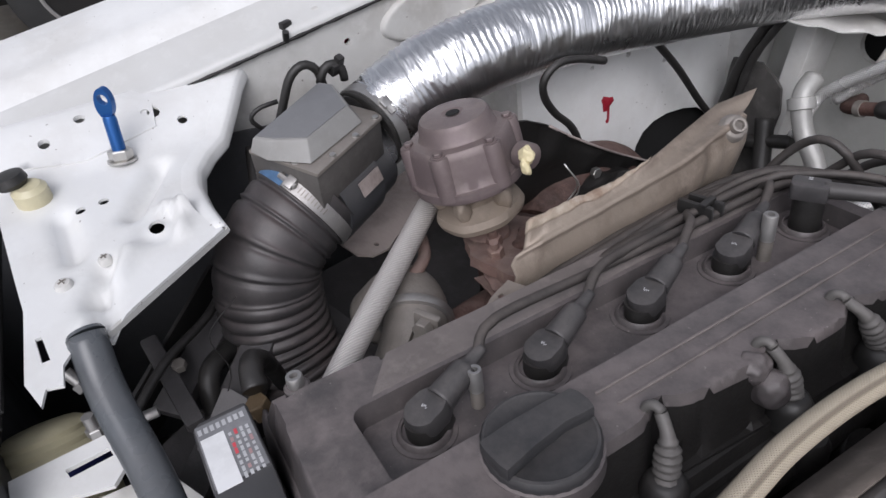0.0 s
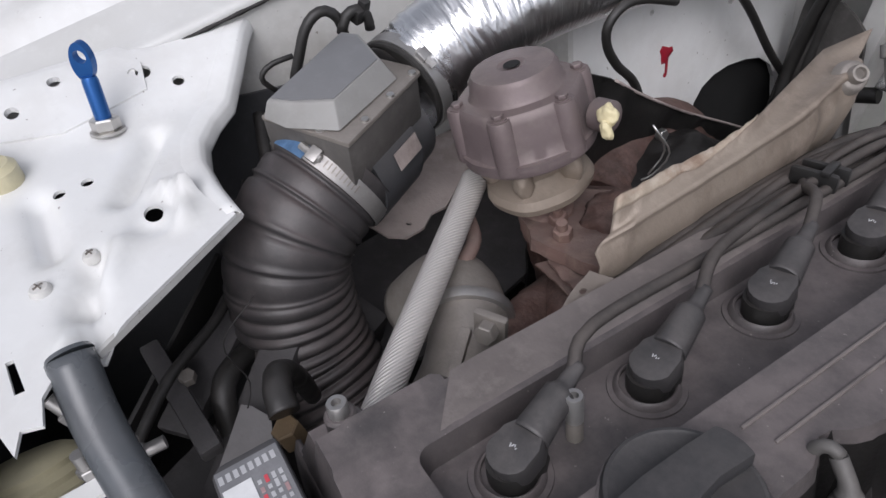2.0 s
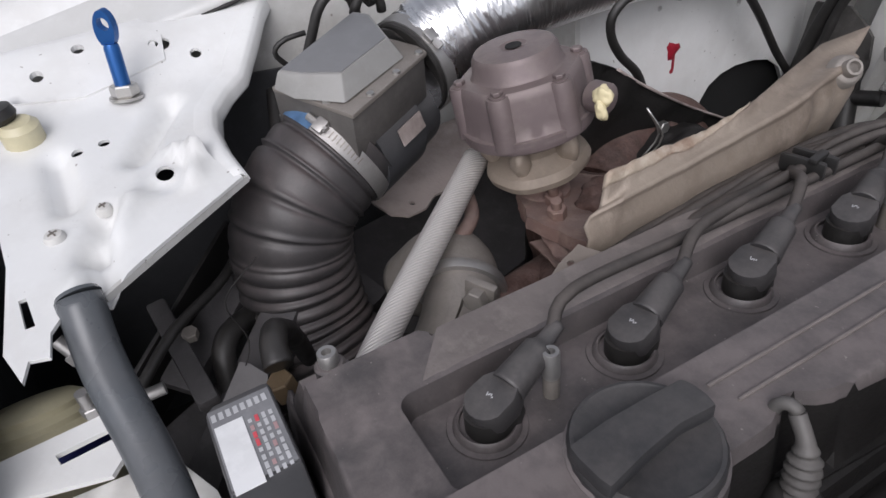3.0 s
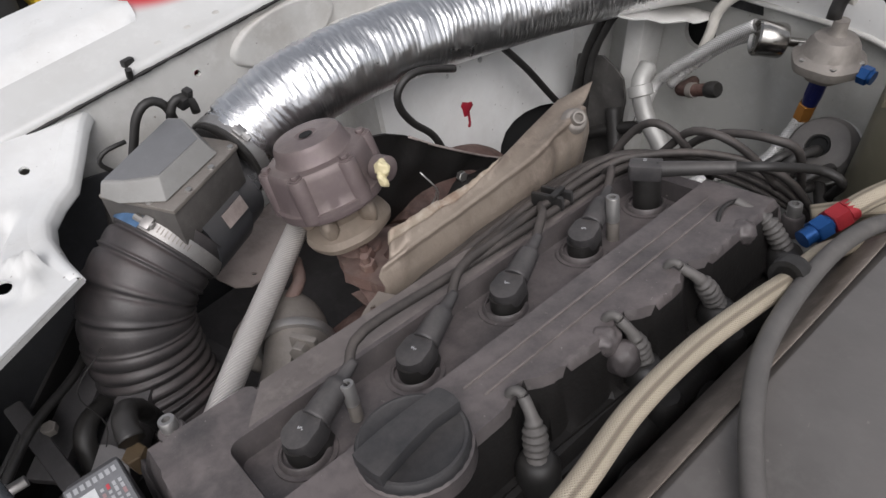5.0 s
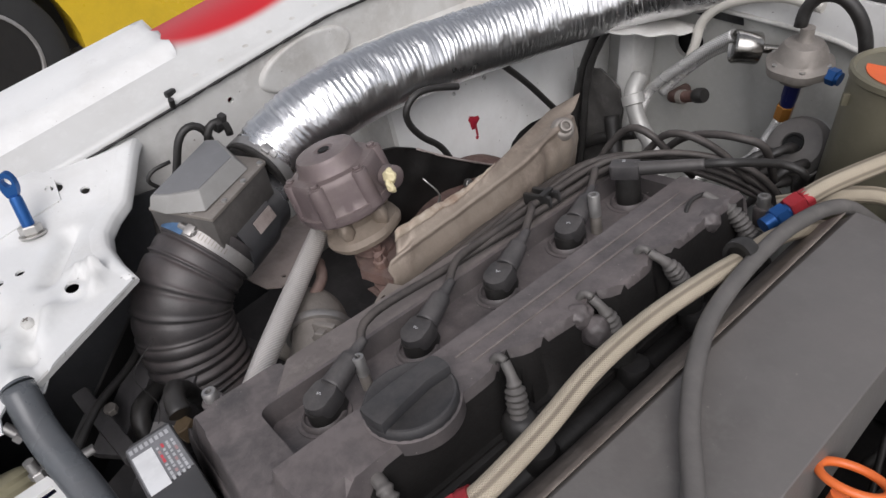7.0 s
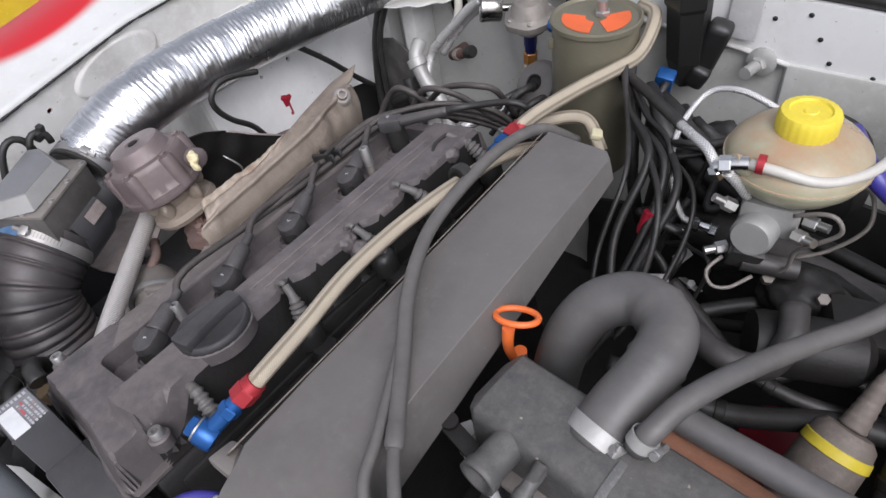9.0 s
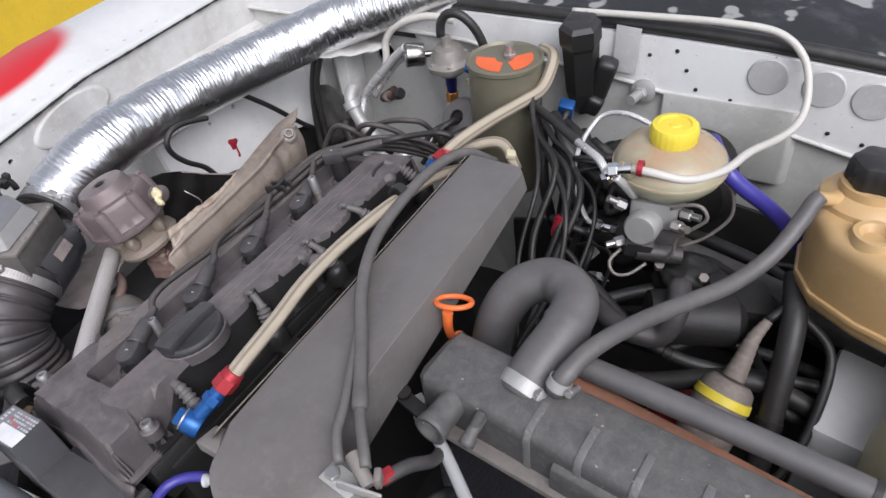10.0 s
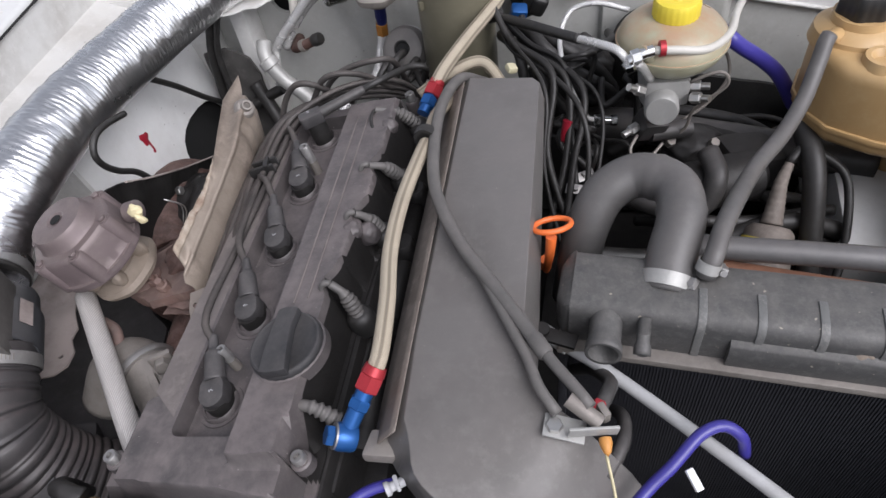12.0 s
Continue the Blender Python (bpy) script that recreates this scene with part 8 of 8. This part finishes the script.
for pts, r in (([(-0.33, -0.02, -0.06), (-0.26, -0.07, -0.1), (-0.2, -0.13, -0.09), (-0.16, -0.17, -0.1)], 0.004), ([(-0.4, 0.02, -0.05), (-0.34, 0.0, -0.075), (-0.29, -0.02, -0.085)], 0.0055), ([(-0.24, -0.06, -0.14), (-0.2, -0.1, -0.12), (-0.17, -0.11, -0.15)], 0.009)):
    single("corner_cable", sweep(pts, r, 10), "rubber", "black cable in the dark front corner", "cable", "corner cables")
brace = thing("front_brace", "dark painted brace under the headlamp platform", "brace", base=(-0.22, -0.11, -0.14))
part("brace_rail", box((0.11, 0.015, 0.012), at(-0.203, -0.13, -0.115, 0, 0, 6.5), 0.003), "rail_dark", brace)
part("brace_tie", box((0.03, 0.15, 0.014), at(-0.25, -0.09, -0.135, 12, 0, 42), 0.004), "rail_dark", brace)
part("brace_web", box((0.004, 0.17, 0.06), at(-0.26, -0.12, -0.15, 12, 0, 42), 0.001), "plastic", brace)
part("brace_bolt", hexagon(0.006, 0, 0.008, (-0.21, -0.12, -0.112), (0.1, 0, 1)), "alu_dirty", brace)
single("corner_fabric", prism([(-0.152, -0.112), (-0.172, -0.096), (-0.166, -0.09), (-0.15, -0.082), (-0.126, -0.09), (-0.115, -0.115), (-0.13, -0.13)], lambda x, y: -0.116 + 0.1 * (y + 0.1), lambda x, y: -0.113 + 0.1 * (y + 0.1), 0.001), "scrap_grey", "torn grey heat mat scrap", "mat scrap")
single("liner_scrap", prism([(-0.299, -0.12), (-0.266, -0.073), (-0.232, -0.094), (-0.246, -0.114)], lambda x, y: -0.153 + 0.15 * (x + 0.26), lambda x, y: -0.1505 + 0.15 * (x + 0.26), 0.0008), "scrap_grey", "dusty grey liner flap in the front corner", "liner")
single("brass_sensor", hexagon(0.009, -0.004, 0.012, (-0.112, -0.077, -0.085), (-0.2, -0.2, 1)), "ochre_dull", "tarnished brass sensor hexagon", "sensor")
single("sensor_boot", sweep([(-0.117, -0.076, -0.066), (-0.13, -0.074, -0.062), (-0.147, -0.068, -0.068), (-0.158, -0.058, -0.092), (-0.162, -0.05, -0.13)], lambda s, f, a: 0.0095 - 0.003 * f + 0.0007 * noise.noise(Vector((s * 140, math.cos(a), math.sin(a)))), 14, 0.0025), "plastic", "black plug and cable on the sensor", "connector")
single("thin_wire", sweep([(-0.2, -0.06, -0.05), (-0.19, -0.09, -0.07), (-0.175, -0.085, -0.1), (-0.16, -0.1, -0.12)], 0.0005, 6), "steel_dark", "thin stray wire strand", "wire")

# front tube and timing cover
front = thing("front_tube", "dark grey painted front support tube", "tube", base=(0, -0.15, -0.07))
part("tube_body", sweep([(-0.166, -0.1605, 0.0), (-0.13, -0.161, -0.025), (-0.06, -0.152, -0.052), (0.05, -0.148, -0.066), (0.2, -0.15, -0.085), (0.4, -0.16, -0.1)], 0.0125, 20, 0.006), "black_paint", front)
part("tube_end", lathe([(0, 0), (0.0125, 0), (0.0115, 0.0025), (0.0085, 0.003), (0.008, 0.0), (0, -0.002)], (-0.166, -0.1605, 0.0), (-0.86, -0.08, 0.46), 20), "black_paint", front)
timing = thing("timing_cover", "dark plastic timing belt cover with a printed sticker", "belt cover", base=(-0.02, -0.1, -0.2))
tm = Matrix.Translation((-0.02, -0.1, -0.035)) @ ENG
part("cover_shell", joined(prism([(-0.0635, -0.018), (-0.058, -0.0225), (-0.002, -0.0225), (-0.002, 0.0135), (-0.0635, 0.0135)], -0.3, 0.0155, 0.004, tm), prism([(-0.004, -0.0245), (0.11, -0.026), (0.125, -0.018), (0.125, 0.018), (-0.004, 0.016)], -0.3, -0.03, 0.004, tm)), "plastic_grey", timing)
part("sticker_backing", box((0.054, 0.0325, 0.0006), tm @ at(-0.031, -0.0045, 0.0157), 0), "film_grey", timing, "dusty grey film label")
part("sticker", box((0.045, 0.0145, 0.0006), tm @ at(-0.0225, -0.0125, 0.0162), 0), "paper", timing, "white printed sticker")
for k in range(4):
    for j in range(8):
        w = 0.0024 + 0.0022 * ((j * 5 + k * 3) % 4) / 3
        part("print_bar", box((w, 0.0019, 0.0003), tm @ at(-0.04 + 0.0052 * j, -0.0025 + 0.0036 * k, 0.0162), 0), "print_red" if (j + 3 * k) % 9 in (2, 3) and k < 2 else "print_faint" if (j + 2 * k) % 7 == 1 else "print_pale", timing)
for j in range(8):
    part("print_bar", box((0.005, 0.0024, 0.0003), tm @ at(-0.052, -0.0185 + 0.0038 * j, 0.0162), 0), "print_pale", timing)
# black bar draws the groove's shade by colour
part("belt_groove", box((0.12, 0.006, 0.003), tm @ at(0.06, 0.015, -0.03), 0.001), "hollow_shade", timing)

casting = thing("front_casting", "dusty grey cast bracket below the violet hose", "bracket", base=(0.16, -0.09, -0.12))
part("bracket_lug", joined(lump((0.182, -0.082, -0.088), (0.026, 0.016, 0.016), 0.12, 2.2, 3.0), box((0.02, 0.05, 0.016), at(0.162, -0.088, -0.095, 8, 0, 35), 0.004)), "alu_dirty", casting)
part("bracket_arm", sweep([(0.13, -0.105, -0.1), (0.145, -0.098, -0.09), (0.165, -0.09, -0.088)], 0.011, 12), "alu_dirty", casting)
part("bracket_bolt", hexagon(0.0075, 0, 0.009, (0.18, -0.088, -0.075), (0, -0.4, 1)), "steel", casting)

# headlamp corner
hl = thing("headlamp_bracket", "white slotted headlamp bracket with zinc bolts", "bracket", base=(-0.13, -0.2, -0.1))
part("bracket_arm", plate([(-0.138, -0.24), (-0.141, -0.178), (-0.111, -0.168), (-0.098, -0.18), (-0.112, -0.24)], [[(-0.127, -0.206), (-0.119, -0.204), (-0.121, -0.176), (-0.129, -0.178)]], -0.074, -0.07), "white", hl)
for p, d in (((-0.146, -0.160, -0.076), (0.05, 1, 0.06)), ((-0.17, -0.178, -0.05), (-0.5, -0.4, 0.7)), ((-0.146, -0.183, -0.072), (-0.2, 0, 1))):
    part("bracket_bolt", joined(hexagon(0.0062, 0, 0.007, p, d), lathe([(0, 0.007), (0.0042, 0.007), (0.0042, 0.018), (0, 0.018)], p, d, 12)), "alu", hl)
part("tube_lug", box((0.003, 0.012, 0.03), at(-0.14, -0.158, -0.058, 0, 30, 20), 0.001), "alu_dirty", hl)
sol = thing("horn", "cream horn body with a dark blue band", "horn", base=(-0.15, -0.22, -0.14))
part("horn_body", lathe([(0, -0.06), (0.036, -0.06), (0.038, -0.05), (0.038, 0.0), (0.034, 0.004), (0.035, 0.008), (0.031, 0.012), (0.032, 0.016), (0.026, 0.02), (0, 0.022)], (-0.186, -0.226, -0.115), (-0.62, 0.05, 0.78), 32), "tan_pale", sol)
part("blue_band", lathe([(0.038, -0.022), (0.0395, -0.021), (0.0395, -0.003), (0.038, -0.002)], (-0.186, -0.226, -0.115), (-0.62, 0.05, 0.78), 32), "navy", sol, "dark blue band")
grille = thing("front_grille", "black plastic grille bars at the nose", "grille", base=(-0.33, -0.33, -0.1))
for k in range(6):
    part("grille_bar", box((0.2, 0.006, 0.004), at(-0.25, -0.216 - 0.007 * k, -0.02 - 0.014 * k, 12, 0, -4), 0.001), "plastic", grille)

# ---- neighbouring car ----
car = thing("parked_car", "yellow parked car beside the open engine bay", "car", base=(-3.0, 1.5, FLOOR))
cx = -2.62
arch_pts = [(0.05 + 0.36 * math.cos(a), FLOOR + 0.31 + 0.36 * math.sin(a)) for a in [math.pi * (1.05 - 1.1 * k / 18) for k in range(19)]]
side = [(-0.6, FLOOR + 0.25), arch_pts[0]] + arch_pts[1:] + [(0.43, FLOOR + 0.2), (4.0, FLOOR + 0.2), (4.0, FLOOR + 0.8), (1.2, FLOOR + 0.9), (0.4, FLOOR + 0.82), (-0.6, FLOOR + 0.68)]
part("car_side", plate(side, [], cx - 1.62, cx, FACE_X), "yellow_car", car)
part("cabin", prism([(cx - 1.5, 1.1), (cx - 0.12, 1.1), (cx - 0.16, 3.6), (cx - 1.46, 3.6)], FLOOR + 0.86, lambda x, y: FLOOR + (1.34 if 1.5 < y < 3.8 else 0.95), 0.03), "glass", car, "dark glazed cabin")
part("arch_liner", prism([(cx - 1.4, -0.33), (cx - 0.24, -0.33), (cx - 0.24, 0.43), (cx - 1.4, 0.43)], FLOOR + 0.2, FLOOR + 0.66, 0.01), "tyre", car)
wh = part("wheel", lathe([(0.2, -0.1), (0.27, -0.1), (0.305, -0.08), (0.31, 0.0), (0.305, 0.08), (0.27, 0.1), (0.205, 0.095), (0.2, 0.06)], (cx - 0.11, 0.05, FLOOR + 0.31), (1, 0, 0), 48), "tyre", car, "black tyre")
part("rim_lip", lathe([(0.192, 0.085), (0.192, 0.1), (0.197, 0.103), (0.206, 0.1), (0.206, 0.085)], (cx - 0.11, 0.05, FLOOR + 0.31), (1, 0, 0), 40), "alu", wh, "bright alloy rim lip")
part("rim", lathe([(0.205, 0.09), (0.2, 0.098), (0.19, 0.09), (0.18, 0.03), (0, 0.02)], (cx - 0.11, 0.05, FLOOR + 0.31), (1, 0, 0), 40), "steel_dark", wh)
for k in range(5):
    a = 2 * math.pi * k / 5 - 0.75
    part("spoke", box((0.02, 0.045, 0.17), Matrix.Translation((cx - 0.04, 0.05, FLOOR + 0.31)) @ Matrix.Rotation(a, 4, "X") @ at(0, 0, 0.1), 0.006), "alu", wh)
